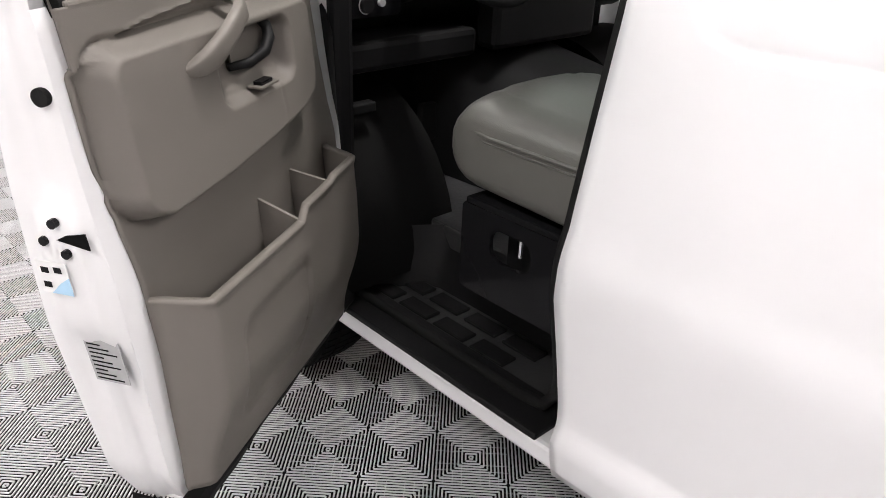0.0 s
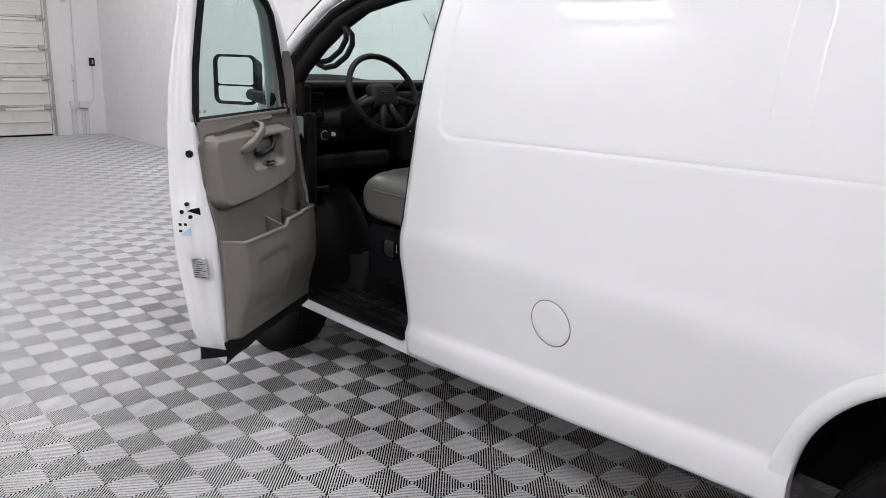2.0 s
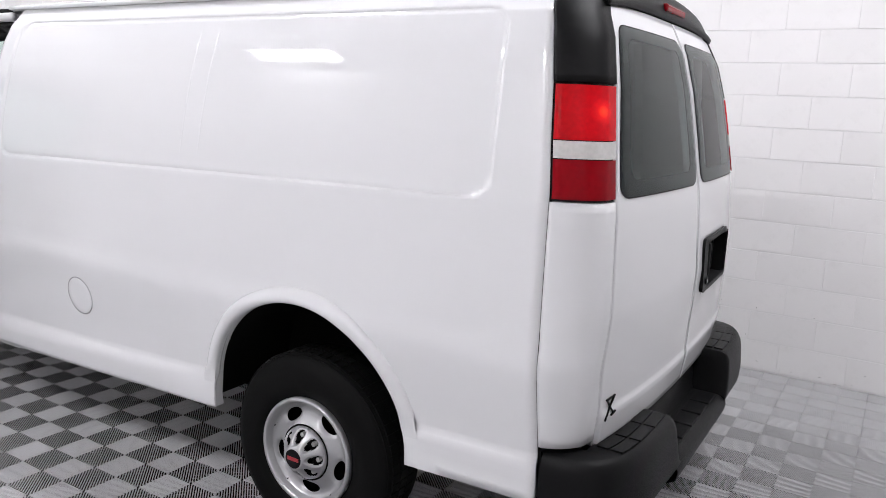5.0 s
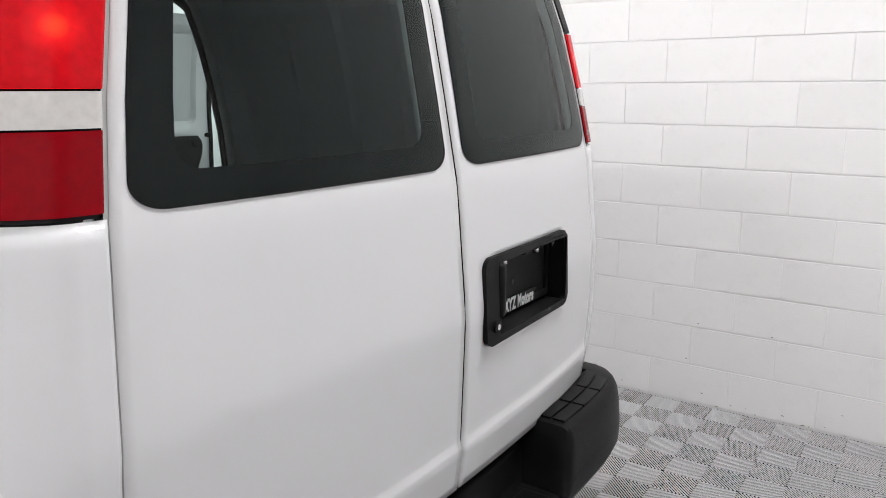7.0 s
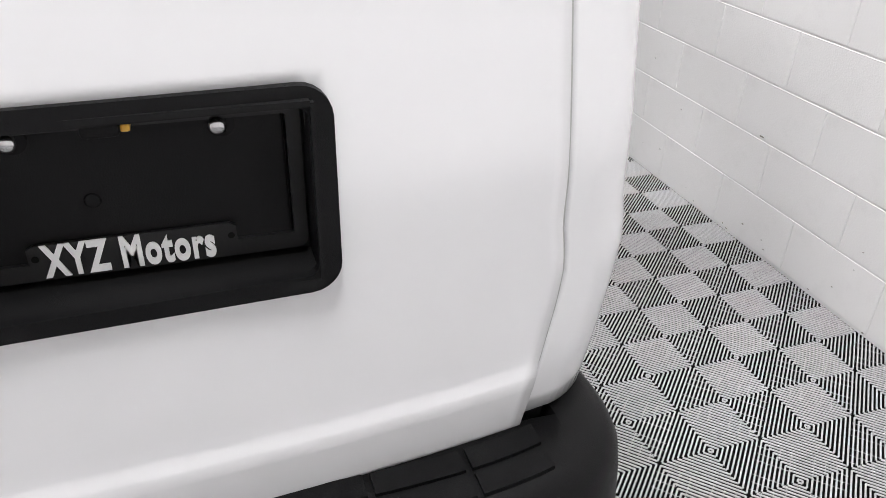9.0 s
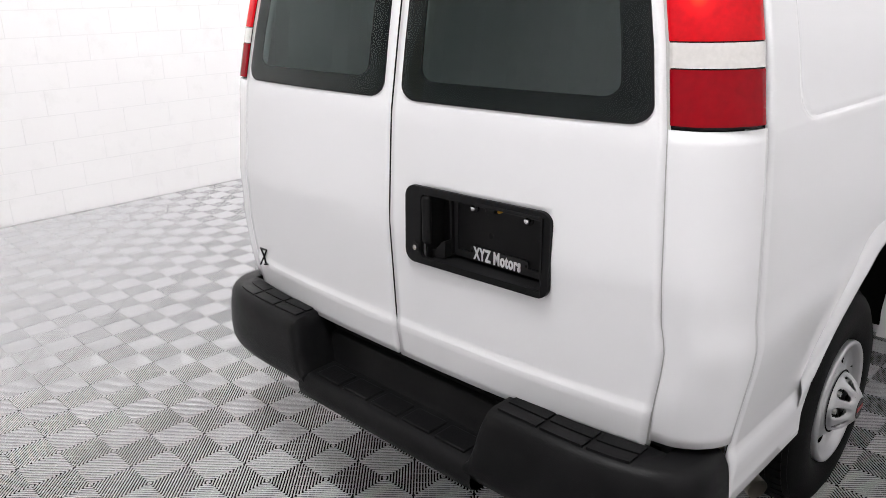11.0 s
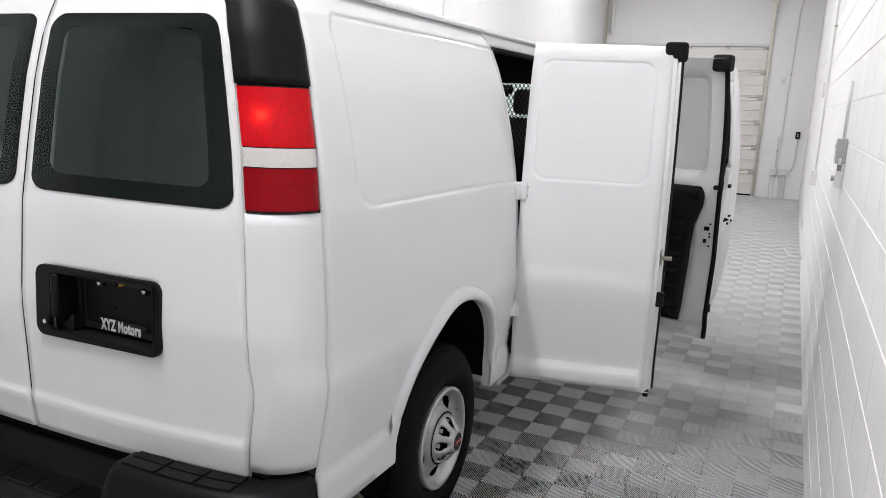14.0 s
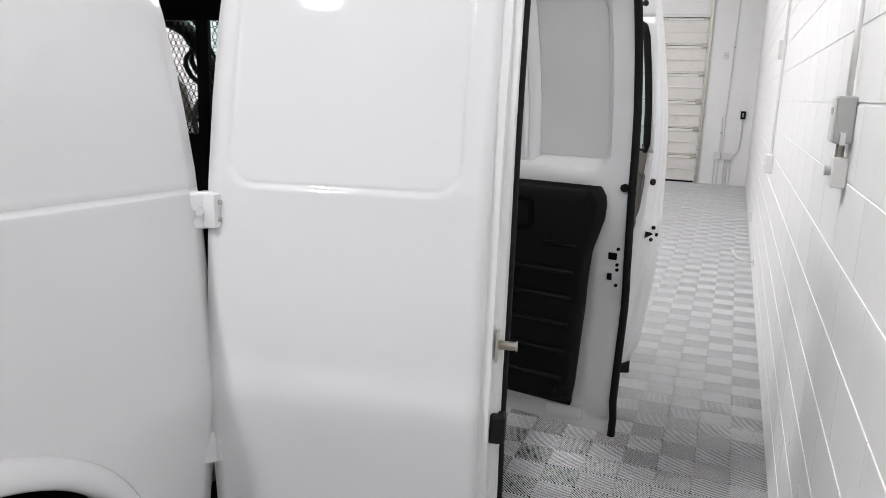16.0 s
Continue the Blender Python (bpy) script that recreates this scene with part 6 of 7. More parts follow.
            part("hinge_bolt", tube(bmesh.new(), [(0.013, -0.028, z), (0.020, -0.028, z)], 0.011, 6), WHITE_PAINT, h)
    return d


side_door(SIDE_A - 0.01, 1, 0.635, 78.5, "rear_side_door", False)
side_door(SIDE_B, -1, 0.775, 79.5, "front_side_door", True)


# ---- room fittings ----
def wall_thing(name, label, category, x, y, z=0.0, turn=0.0, group=""):
    return empty(name, label, category, pose(x, y, z, 0, 0, turn), group)


def conduit(path, r, label, clips=(), mat=None):
    """A pipe with its saddle clips; path in world metres."""
    x, y, z = path[0]
    e = wall_thing("conduit", label, "conduit", x, y, z)
    part("pipe", tube(bmesh.new(), [(a - x, b - y, c - z) for a, b, c in path], r, 10), mat or PIPE_WHITE, e, smooth=True, angle=50)
    for cx, cy, cz in clips:
        part("clip", new_box((cx - x - r * 1.7, cy - y - r * 1.7, cz - z - 0.012), (cx - x + r * 1.7, cy - y + r * 1.7, cz - z + 0.012), 0.003), ZINC, e)
    return e


def bend(path, r=0.06, n=5):
    """Rounds the corners of a pipe's path."""
    out = [Vector(path[0])]
    for a, b, c in zip(path, path[1:], path[2:]):
        a, b, c = Vector(a), Vector(b), Vector(c)
        p, q = b + (a - b).normalized() * r, b + (c - b).normalized() * r
        out += [p * (1 - t) ** 2 + b * 2 * t * (1 - t) + q * t * t for t in (i / n for i in range(n + 1))]
    out.append(Vector(path[-1]))
    return [tuple(v) for v in out]


# left wall: switch boxes with their conduits
WL = WALL_L
conduit([(WL + 0.025, -1.94, 0.02), (WL + 0.025, -1.94, 1.12)], 0.020, "white painted conduit down to the floor", [(WL + 0.015, -1.94, 0.5)])
conduit([(WL + 0.025, -1.94, 1.26), (WL + 0.025, -1.94, CEIL - 0.1)], 0.020, "white painted conduit up the block wall", [(WL + 0.015, -1.94, 2.0), (WL + 0.015, -1.94, 3.4)])
conduit([(WL + 0.02, -1.13, 1.64), (WL + 0.02, -1.13, CEIL - 0.1)], 0.010, "thin white painted conduit up the block wall", [(WL + 0.012, -1.13, 2.6)])


def outlet(x, y, z, turn, label, w=0.10, h=0.14, d=0.05, slots=2, mat=None, group=""):
    e = wall_thing("outlet_box", label, "outlet", x, y, z, turn, group)
    part("body", new_box((-w / 2, 0, -h / 2), (w / 2, d, h / 2), 0.006), mat or PIPE_WHITE, e)
    part("cover_plate", new_box((-w / 2 + 0.004, d, -h / 2 + 0.004), (w / 2 - 0.004, d + 0.004, h / 2 - 0.004), 0.002), mat or PIPE_WHITE, e)
    for k in range(slots):
        zz = (k - (slots - 1) / 2) * 0.04
        part("socket", new_box((-0.014, d + 0.004, zz - 0.014), (0.014, d + 0.006, zz + 0.014), 0.001), GREY_BOX, e)
    return e


outlet(WL, -1.94, 1.19, -90, "white outlet box on the block wall", slots=2)
outlet(WL, -1.13, 1.575, -90, "small white switch box on the block wall", 0.08, 0.13, 0.045, 1, GREY_BOX)

# right wall: disconnect switch with lever, lock hasp and a box under it
WR = WALL_R
sw = wall_thing("disconnect_switch", "grey painted disconnect switch with a bright lever on the block wall", "switch box", WR, 1.60, 1.55, 90)
sw.scale = (0.62, 0.62, 0.62)
part("body", new_box((-0.075, 0, -0.03), (0.075, 0.075, 0.17), 0.008), GREY_BOX, sw)
part("cover", new_box((-0.068, 0.075, -0.022), (0.068, 0.084, 0.162), 0.004), PIPE_WHITE, sw)
part("lever", tube(bmesh.new(), bend([(0.085, 0.05, 0.02), (0.12, 0.06, 0.02), (0.13, 0.065, 0.11)], 0.012), 0.008, 8), CHROME, sw, "bright steel lever", smooth=True)
part("hasp", new_box((-0.105, 0.03, -0.035), (-0.075, 0.055, 0.02), 0.004), CHROME, sw, "bright lock hasp")
part("nipple", tube(bmesh.new(), [(0, 0.035, -0.09), (0, 0.035, -0.03)], 0.018, 12), ZINC, sw, smooth=True, angle=40)
part("lower_box", new_box((-0.06, 0, -0.22), (0.06, 0.06, -0.09), 0.008), PIPE_WHITE, sw, "white lower box")
part("knob", tube(bmesh.new(), [(0, 0.06, -0.15), (0, 0.085, -0.15)], 0.022, 14), GREY_BOX, sw, smooth=True, angle=40)
part("label_plate", new_box((-0.04, 0.084, 0.09), (0.04, 0.0855, 0.12)), LABEL_GREY, sw)
part("riser", tube(bmesh.new(), [(0, 0.03, 0.17), (0, 0.03, 0.62)], 0.013, 10), PIPE_WHITE, sw, smooth=True)
conduit([(WR - 0.016, 5.55, 1.20), (WR - 0.016, 5.55, CEIL - 0.1)], 0.010, "thin white conduit up the block wall", [(WR - 0.01, 5.55, 2.6), (WR - 0.01, 5.55, 3.6)])
outlet(WR, 5.55, 1.17, 90, "small white outlet box on the block wall", 0.09, 0.14, 0.05, 2)
br = wall_thing("wall_bracket", "small white angle bracket on the block wall", "bracket", WR, 5.65, 2.10, 90)
part("plate", new_box((-0.012, 0, -0.02), (0.16, 0.008, 0.02), 0.003), PIPE_WHITE, br)
part("arm", new_box((-0.012, 0.0, -0.16), (0.014, 0.05, -0.02), 0.004), PIPE_WHITE, br)
part("stay", tube(bmesh.new(), [(0.15, 0.012, -0.01), (0.0, 0.045, -0.14)], 0.007, 6), ZINC, br)
outlet(WR, 8.8, 0.30, 90, "low white outlet box near the floor", 0.08, 0.12, 0.04, 2)
hook = wall_thing("floor_hook", "small white steel hook low on the block wall", "hook", WR, 6.75, 0.16, 90)
part("plate", new_box((-0.04, 0, -0.04), (0.04, 0.008, 0.04), 0.003), PIPE_WHITE, hook)
part("hook_bar", tube(bmesh.new(), bend([(0, 0.0, 0), (0, 0.14, 0.02), (0, 0.2, 0.1)], 0.03), 0.010, 8), PIPE_WHITE, hook, smooth=True)

# far wall: sectional door in its tracks
GX0, GX1, GH, GY = -2.0, 1.40, 3.15, WALL_FAR
gd = wall_thing("garage_door", "white sectional overhead door with ribbed panels, closed", "garage door", 0, GY, 0)
NS = 6
for k in range(NS):
    z0, z1 = GH * k / NS, GH * (k + 1) / NS
    sec = part("door_section", new_box((GX0 + 0.005, 0.03, z0 + 0.004), (GX1 - 0.005, 0.08, z1 - 0.004), 0.006), DOOR_PAINT, gd)
    for q in (0.09, 0.5, 0.91):
        part("rib", new_box((GX0 + 0.02, 0.012, z0 + (z1 - z0) * q - 0.012), (GX1 - 0.02, 0.031, z0 + (z1 - z0) * q + 0.012), 0.005), DOOR_PAINT, sec)
    for x in (GX0 + 0.06, -0.9, -0.2, 0.6, GX1 - 0.06):
        part("hinge", new_box((x - 0.05, -0.006, z1 - 0.05), (x + 0.05, 0.03, z1 + (0.05 if k < NS - 1 else -0.006)), 0.006), ZINC, sec, "zinc hinge")
    part("roller", tube(bmesh.new(), [(GX1 - 0.06, -0.012, z1 - 0.02), (GX1 + 0.035, -0.012, z1 - 0.02)], 0.018, 10), GREY_BOX, sec)
for x in (GX0 - 0.04, GX1 + 0.04):
    tr = part("track", new_box((x - 0.006, -0.05, 0.0), (x + 0.006, 0.01, 4.70), 0.002), ZINC, gd, "galvanised track")
    part("track_lip", new_box((x - 0.025, -0.052, 0.0), (x + 0.025, -0.046, 4.70)), ZINC, tr)
    for z in (0.3, 1.1, 1.9, 2.7, 3.5):
        part("track_bracket", new_box((x - 0.03, -0.01, z - 0.03), (x + 0.03, 0.0, z + 0.03), 0.002), ZINC, tr)
part("bottom_seal", new_box((GX0, 0.02, 0.0), (GX1, 0.09, 0.03), 0.008), RUBBER, gd, "black rubber seal")
part("header_trim", new_box((GX0 - 0.05, -0.012, GH), (GX1 + 0.05, 0.02, GH + 0.06), 0.004), PIPE_WHITE, gd)

shaft = wall_thing("torsion_shaft", "dark torsion spring shaft on brackets over the door", "door shaft", -0.30, GY - 0.10, 4.85)
part("rod", tube(bmesh.new(), [(-1.9, 0, 0), (1.9, 0, 0.0)], 0.016, 10), ZINC, shaft, smooth=True)
for x0, x1 in ((-1.45, -0.15), (0.15, 1.35)):
    part("spring", tube(bmesh.new(), [(x0, 0, 0), (x1, 0, 0)], 0.038, 12), BLACK_PLASTIC, shaft, "dark oiled spring", smooth=True, angle=40)
for x in (-1.88, 0.0, 1.82):
    part("bracket", new_box((x - 0.02, -0.05, -0.08), (x + 0.02, 0.10, 0.08), 0.004), GREY_BOX, shaft)
for x in (-1.75, 1.72):
    part("drum", tube(bmesh.new(), [(x - 0.035, 0, 0), (x + 0.035, 0, 0)], 0.075, 18), BLACK_PLASTIC, shaft, smooth=True, angle=40)

op = wall_thing("door_opener", "black jackshaft door opener with hanging chain", "door opener", 1.66, GY - 0.02, 4.62)
part("motor_box", new_box((-0.14, -0.24, -0.22), (0.14, 0.0, 0.22), 0.02), GLOSS_BLACK, op)
part("motor", tube(bmesh.new(), [(-0.05, -0.13, -0.42), (-0.05, -0.13, -0.2)], 0.085, 16), BLACK_PLASTIC, op, smooth=True, angle=40)
part("sprocket", tube(bmesh.new(), [(-0.18, -0.12, 0.08), (-0.155, -0.12, 0.08)], 0.06, 16), ZINC, op)
part("chain_loop", tube(bmesh.new(), bend([(-0.17, -0.18, 0.08), (-0.17, -0.18, -0.8), (-0.17, -0.06, -0.8), (-0.17, -0.06, 0.08)], 0.05), 0.007, 6), ZINC, op)

# conduits and boxes beside the door
FY = GY - 0.018
conduit([(1.82, FY, 0.62), (1.82, FY, 1.30)], 0.011, "short white conduit above the junction box", [(1.82, FY, 1.0)])
conduit(bend([(1.86, FY, 0.64), (1.92, FY, 3.9), (1.98, FY, 4.05), (1.74, FY, 4.40)], 0.08), 0.011, "white painted conduit up to the opener", [(1.90, FY, 2.6)])
for x in (1.75, 1.82, 1.93, 1.98, 2.04):
    conduit([(x, FY, 0.0), (x, FY, 0.50)], 0.011, "short white conduit down to the floor")
conduit(bend([(2.07, FY, 0.58), (2.16, FY, 0.66), (2.18, FY, 0.9), (2.18, FY, 1.28)], 0.05), 0.011, "bent white conduit up to the switch box")
outlet(1.79, GY, 0.56, 180, "white junction box beside the sectional door", 0.13, 0.14, 0.06, 0)
outlet(1.98, GY, 0.56, 180, "white junction box beside the sectional door", 0.17, 0.13, 0.06, 0)
outlet(2.18, GY, 1.35, 180, "black push-button switch box on the far wall", 0.09, 0.15, 0.06, 2, BLACK_PLASTIC)
outlet(1.76, GY, 2.45, 180, "small white box on the far wall", 0.09, 0.12, 0.04, 1)

# under the roof: joists with webs, pipes, heater tube
def joist(y):
    e = wall_thing("roof_joist", "white painted open-web steel roof joist", "joist", 0, y, CEIL - 0.08, 0, "roof joists")
    x0, x1 = (WALL_L if y < JOG_Y else JOG_X), WALL_R
    part("top_chord", new_box((x0, -0.035, -0.04), (x1, 0.035, 0.0), 0.004), PIPE_WHITE, e)
    part("bottom_chord", new_box((x0, -0.03, -0.50), (x1, 0.03, -0.46), 0.004), PIPE_WHITE, e)
    n = max(4, int((x1 - x0) / 0.45))
    for k in range(n):
        a, b = x0 + (x1 - x0) * k / n, x0 + (x1 - x0) * (k + 1) / n
        lo, hi = (-0.47, -0.03) if k % 2 else (-0.03, -0.47)
        part("web", tube(bmesh.new(), [(a, 0, lo), (b, 0, hi)], 0.011, 6), PIPE_WHITE, e)
    return e


for y in (-4.6, -3.0, -1.4, 0.2, 1.8, 3.4, 5.0, 6.6, 8.2, 9.8, 11.4, 13.0, 14.6):
    joist(y)
for x, z, r in ((-1.75, 5.02, 0.035), (-0.9, 4.92, 0.05), (0.9, 5.08, 0.028)):
    p = wall_thing("ceiling_pipe", "white painted pipe hung under the joists", "pipe", x, JOG_Y + 0.3, z, 0, "ceiling pipes")
    part("run", tube(bmesh.new(), [(0, 0, 0), (0, WALL_FAR - JOG_Y - 0.8, 0)], r, 12), PIPE_WHITE, p, smooth=True, angle=50)
    for k in range(5):
        part("coupling", tube(bmesh.new(), [(0, 0.6 + 1.9 * k, 0), (0, 0.72 + 1.9 * k, 0)], r * 1.25, 12), PIPE_WHITE, p, smooth=True, angle=40)
        part("hanger", tube(bmesh.new(), [(0, 0.9 + 1.9 * k, r), (0, 0.9 + 1.9 * k, CEIL - 0.1 - z)], 0.005, 5), ZINC, p)
conduit(bend([(JOG_X - 0.9, JOG_Y - 0.05, 4.66), (JOG_X + 0.03, JOG_Y - 0.05, 4.66), (JOG_X + 0.03, JOG_Y - 0.05, 0.05)], 0.05), 0.014, "thin conduit round the corner of the store room", [(JOG_X + 0.03, JOG_Y - 0.03, 2.2), (JOG_X + 0.03, JOG_Y - 0.03, 3.6)])
flue = wall_thing("vent_pipe", "white painted bent vent pipe on the far wall", "pipe", -1.90, GY - 0.10, 3.4)
part("pipe_run", tube(bmesh.new(), bend([(0, 0, 0), (0, 0, 1.0), (-0.25, -1.4, 1.35), (-0.25, -2.8, 1.45), (-0.25, -2.8, 1.75)], 0.12), 0.045, 12), PIPE_WHITE, flue, smooth=True, angle=50)
part("collar", tube(bmesh.new(), [(0, 0, 0.86), (0, 0, 0.96)], 0.056, 12), ZINC, flue)
ht = wall_thing("tube_heater", "long dark radiant tube heater under a bright reflector", "heater", 1.95, 6.6, 4.55)
part("burner_tube", tube(bmesh.new(), [(0, 0, 0), (0, 6.6, 0)], 0.05, 14), BLACK_PLASTIC, ht, "dark steel tube", smooth=True, angle=50)
thick(part("reflector", sheet(lambda a, y: (0.19 * math.sin(a), y, 0.11 * math.cos(a) - 0.01), [radians(v) for v in span(-80, 80, 8)], [0.0, 6.6]), ZINC, ht, smooth=True), 0.003, out=(0, 0, 1))
for y in (0.4, 3.3, 6.2):
    part("hanger", tube(bmesh.new(), [(0, y, 0.05), (0, y, 1.1)], 0.006, 6), ZINC, ht)
part("burner_box", new_box((-0.15, -0.42, -0.14), (0.15, 0.0, 0.16), 0.015), GREY_BOX, ht)

# loose things on the floor
tool = wall_thing("hand_tool", "black hand tool lying on the floor tiles", "tool", -2.31, -2.50, 0.0, 80)
part("grip", tube(bmesh.new(), [(-0.09, 0, 0.020), (-0.03, 0, 0.022), (0.02, 0.005, 0.020)], [0.017, 0.020, 0.014], 10), BLACK_PLASTIC, tool, smooth=True, angle=60)
part("head", new_box((0.015, -0.018, 0.002), (0.095, 0.026, 0.036), 0.008), BLACK_PLASTIC, tool)
rag = wall_thing("cleaning_rag", "crumpled grey-brown cleaning rag on the floor tiles", "rag", -1.64, -2.38, 0.0, 65)
rg = part("cloth", sheet(lambda a, t: (0.15 * a * math.cos(t) * (1 + 0.18 * math.sin(3 * t)), 0.075 * a * math.sin(t) * (1 + 0.2 * math.cos(5 * t)),
          0.006 + 0.035 * (1 - a * a) * (0.7 + 0.3 * math.sin(4 * t + 5 * a))), span(0.03, 1, 8), [2 * math.pi * k / 30 for k in range(31)]), material("rag_cloth", (0.22, 0.19, 0.15), rough=0.9, var=0.3, scale=14, bump=0.002, bump_scale=90), rag, smooth=True)
thick(rg, 0.004, out=(0, 0, 1))


jamb_post = wall_thing("door_jamb", "weathered timber jamb with a white edge at the wall's end", "jamb", -1.74, -2.82, 0.0)
part("post", new_box((-0.055, -0.11, 0.0), (0.04, 0.11, CEIL - 0.6), 0.006), WOOD, jamb_post)
part("edge_trim", new_box((0.04, 0.06, 0.0), (0.052, 0.118, CEIL - 0.6), 0.003), PIPE_WHITE, jamb_post, "white painted edge trim")


# ---- floor tiles: open ribs in squares set on edge ----
RIBS = 10
PITCH = CELL / math.sqrt(2) / RIBS


def tile_bars():
    """Rib bars of one tile of two cells by two, as (midline start, end)."""
    bars = []
    c = CELL
    for k in range(RIBS):
        r = (k + 0.5) * PITCH * math.sqrt(2)      # distance from a centre along the axes
        a = [(r, 0), (0, r), (-r, 0), (0, -r)]
        bars += [(a[i], a[(i + 1) % 4]) for i in range(4)]
        for sx in (-1, 1):
            for sy in (-1, 1):
                bars.append(((sx * (c - r), sy * c), (sx * c, sy * (c - r))))
    return bars


def tile_geometry():
    verts, faces = [], []
    h = 0.0034
    prof = [(-0.0025, -h), (-0.0023, -0.0018), (-0.0019, -0.0005), (-0.0013, 0.0), (0.0013, 0.0), (0.0019, -0.0005), (0.0023, -0.0018), (0.0025, -h)]
    for (x0, y0), (x1, y1) in tile_bars():
        d = Vector((x1 - x0, y1 - y0)).normalized()
        n = Vector((-d.y, d.x))
        b = len(verts)
        for x, y in ((x0, y0), (x1, y1)):
            for off, z in prof:
                verts.append((x + n.x * off, y + n.y * off, z))
        m = len(prof)
        for k in range(m - 1):
            faces.append((b + k, b + m + k, b + m + 1 + k, b + k + 1))
    # lower cross bars that tie the ribs
    for q in (0.25, 0.5, 0.75):
        for sx in (-1, 1):
            for sy in (-1, 1):
                for px, py, qx, qy in ((q * CELL, 0, q * CELL + (1 - q) * CELL * 0.5, (1 - q) * CELL * 0.5), (0, q * CELL, (1 - q) * CELL * 0.5, q * CELL + (1 - q) * CELL * 0.5)):
                    d = Vector((qx - px, qy - py)).normalized()
                    n = Vector((-d.y, d.x)) * 0.0011
                    b = len(verts)
                    for x, y in ((px, py), (qx, qy)):
                        for e in (-1, 1):
                            verts.append((sx * (x + e * n.x), sy * (y + e * n.y), -0.006))
                    faces.append((b, b + 2, b + 3, b + 1))
    return verts, faces


TV, TF = tile_geometry()
tile_mesh = bpy.data.meshes.new("floor_tile")
tile_mesh.from_pydata(TV, [], TF)
tile_mesh.materials.append(TILE_GREY)
near, far = [], []
TX = 2 * CELL
OFF_X, OFF_Y = -2.2889, 1.9636
for i in range(-40, 41):
    for j in range(-40, 80):
        x, y = OFF_X + i * TX, OFF_Y + j * TX
        if not (WALL_L - 0.15 < x < WALL_R + 0.15 and WALL_BACK - 0.15 < y < WALL_FAR + 0.15):
            continue
        if y > JOG_Y and x < JOG_X:
            continue
        spots = (abs(x + 2.0) < 1.3 and -1.0 < y < 3.2) or (x > 0.9 and -1.9 < y < 3.2 and x < 2.4)
        (near if spots and len(near) < 300 else far).append((x, y))
for x, y in near:
    o = new("floor_tile", tile_mesh)
    o.location = (x, y, 0)
    o.parent = ground
V = np.array(TV)
F = np.array(TF)
allv = np.concatenate([V + np.array((x, y, 0)) for x, y in far])
allf = np.concatenate([F + k * len(V) for k in range(len(far))])
fm = bpy.data.meshes.new("floor_tiles")
fm.from_pydata(allv.tolist(), [], allf.tolist())
fm.materials.append(TILE_GREY)
rest = new("floor_tiles", fm)
rest.parent = ground
rest["kind"] = "stuff"


# ---- painted blocks of the side walls, in running bond ----
BL, BH = 0.4064, 0.2032


def block_geometry(length, sign):
    """One block's proud face with worn arrises; sign: which way it faces along x."""
    a, b, j, w = length / 2, BH / 2, 0.0033, 0.0010
    c = 0.0008
    v = [(0.006, -a + c, -b + j), (0.006, a - c, -b + j), (0.006, a - c, b - j), (0.006, -a + c, b - j),
         (0.0, -a + c * 3, -b + j + w), (0.0, a - c * 3, -b + j + w), (0.0, a - c * 3, b - j - w), (0.0, -a + c * 3, b - j - w)]
    f = [(4, 5, 6, 7)] + [(k, (k + 1) % 4, 4 + (k + 1) % 4, 4 + k) for k in range(4)]
    return [(x * sign, y, z) for x, y, z in v], f


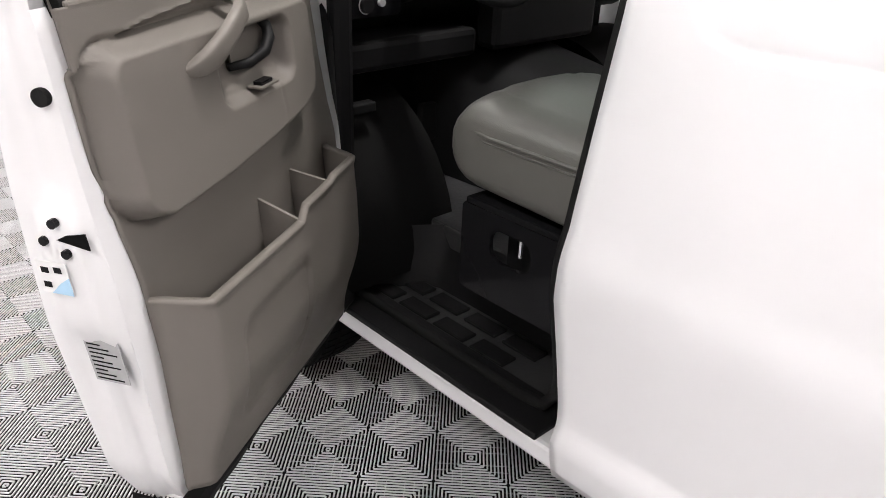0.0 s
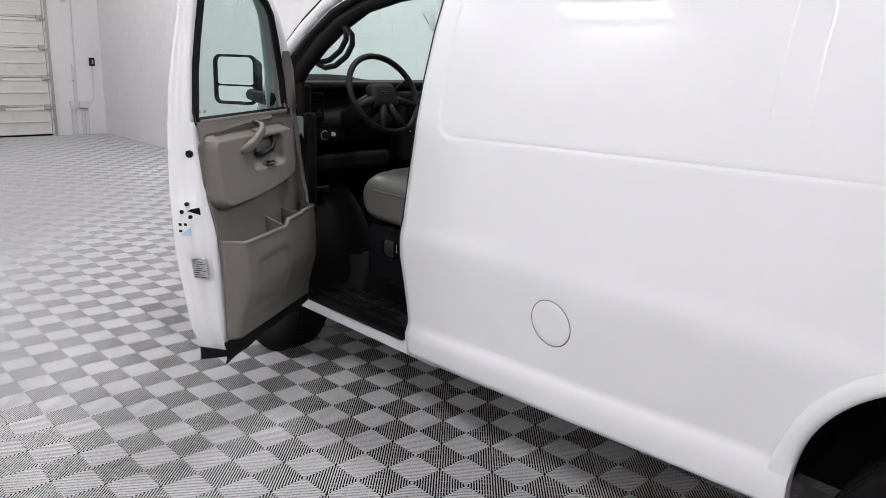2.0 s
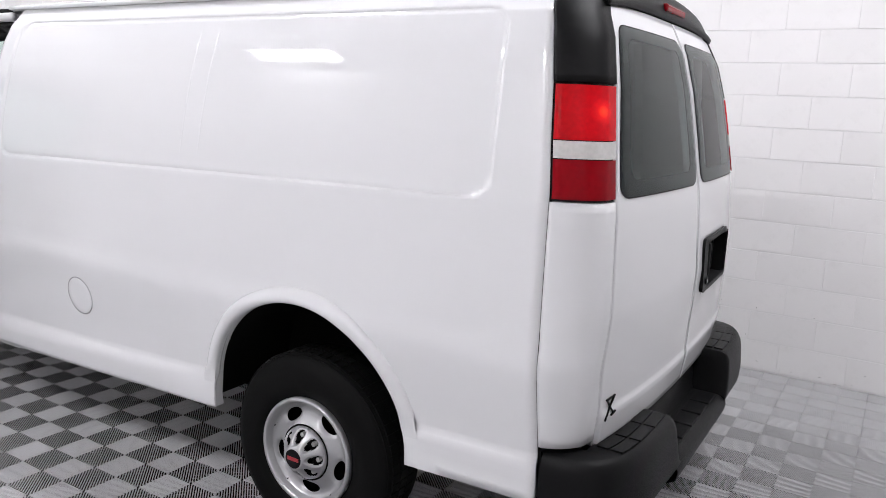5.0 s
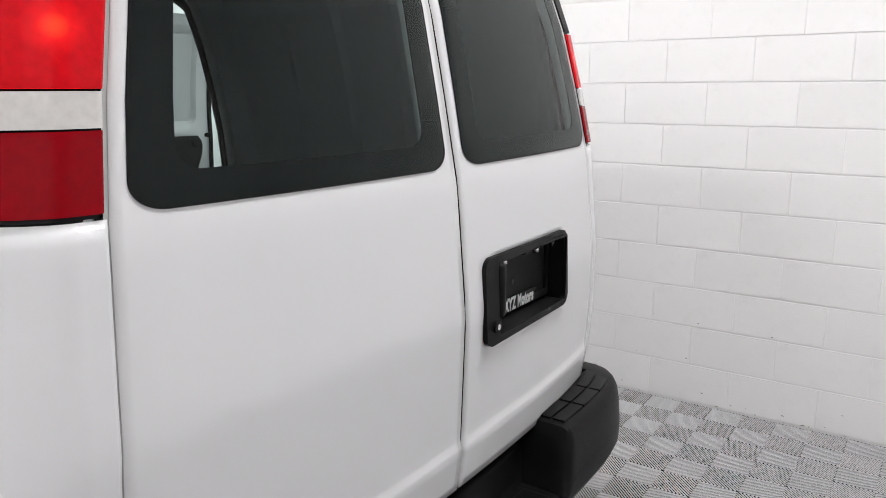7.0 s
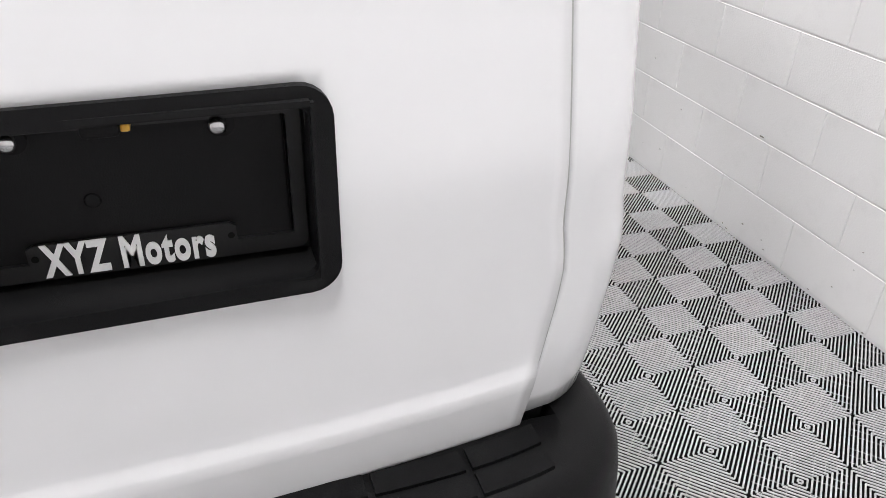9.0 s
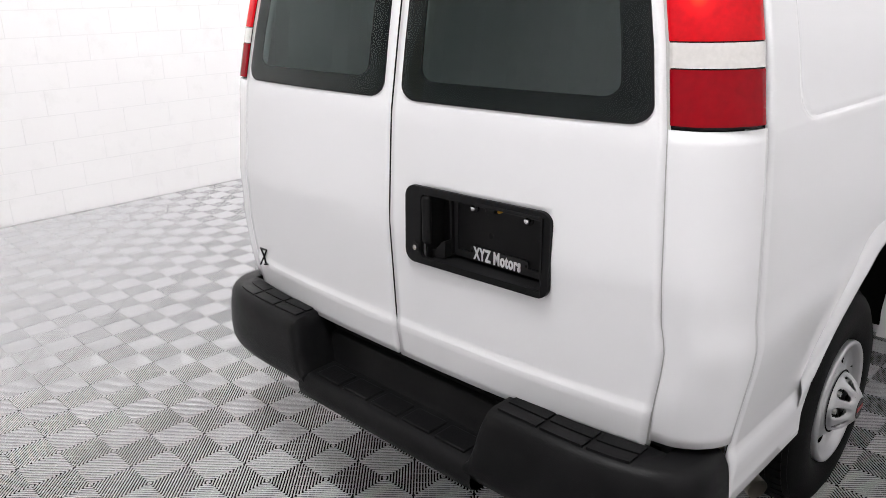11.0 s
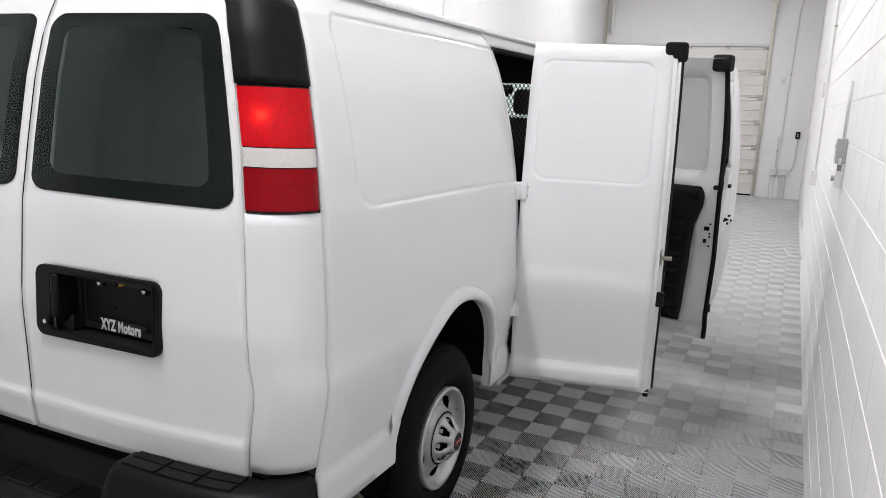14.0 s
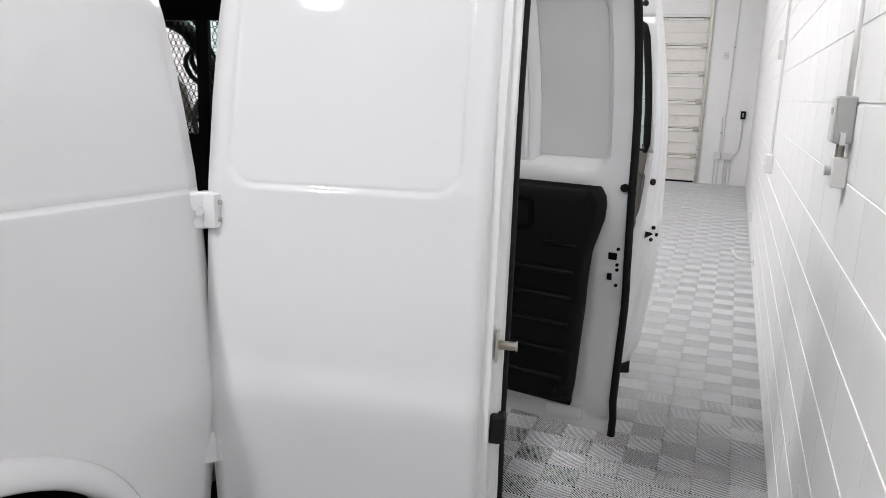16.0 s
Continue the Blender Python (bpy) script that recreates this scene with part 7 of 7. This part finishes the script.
def block_wall(owner, x, sign, y0, y1, keep):
    shared = bpy.data.meshes.new("block")
    shared.from_pydata(*[q if i != 1 else [] for i, q in enumerate((block_geometry(BL, sign)[0], None, block_geometry(BL, sign)[1]))])
    shared.materials.append(BLOCK_PAINT)
    vs, fs = [], []
    for row in range(int(CEIL / BH)):
        z = 0.010 + BH * (row + 0.5)
        y = -5.681 - (BL / 2 if row % 2 else 0)
        while y < y1:
            a, b = max(y, y0), min(y + BL, y1)
            y += BL
            if b - a < 0.02:
                continue
            if keep(a, b, z) and b - a > BL - 0.001:
                o = new("block", shared)
                o.location = (x, (a + b) / 2, z)
                o.parent = owner
                continue
            v, f = block_geometry(b - a, sign)
            n = len(vs)
            vs += [(x + p, (a + b) / 2 + q, z + r) for p, q, r in v]
            fs += [tuple(n + k for k in q) for q in f]
    me = bpy.data.meshes.new("wall_blocks")
    me.from_pydata(vs, [], fs)
    me.materials.append(BLOCK_PAINT)
    o = new("wall_blocks", me)
    o.parent = owner
    o["kind"] = "stuff"


block_wall(wall_right, WALL_R, 1, WALL_BACK, WALL_FAR, lambda a, b, z: -2.0 < a < 3.2 and z < 2.7)
block_wall(wall_left, WALL_L, -1, WALL_BACK, JOG_Y, lambda a, b, z: False)


# worn paint: chips and scuffs low on the wall
def paint_chips(owner, x, count, y0, y1):
    rng = random.Random(11)
    bm = bmesh.new()
    for k in range(count):
        y = rng.uniform(y0, y1)
        z = 0.012 + 0.55 * rng.random() ** 2.6
        w, h = rng.uniform(0.002, 0.008) * (2.6 if rng.random() < 0.15 else 1), rng.uniform(0.0015, 0.004)
        n = rng.randint(5, 8)
        ring = []
        for i in range(n):
            a, r = 2 * math.pi * i / n, rng.uniform(0.5, 1.0)
            ring.append((y + w * r * math.cos(a), z + h * r * math.sin(a)))
        front = [bm.verts.new((x - 0.0012, p, q)) for p, q in ring]
        back = [bm.verts.new((x + 0.001, p, q)) for p, q in ring]
        bm.faces.new(front)
        for i in range(n):
            bm.faces.new((front[i], back[i], back[(i + 1) % n], front[(i + 1) % n]))
    o = mesh_ob("paint_chips", bm, CHIP, owner)
    o["kind"] = "stuff"


paint_chips(wall_right, WALL_R, 130, -3.4, 6.0)
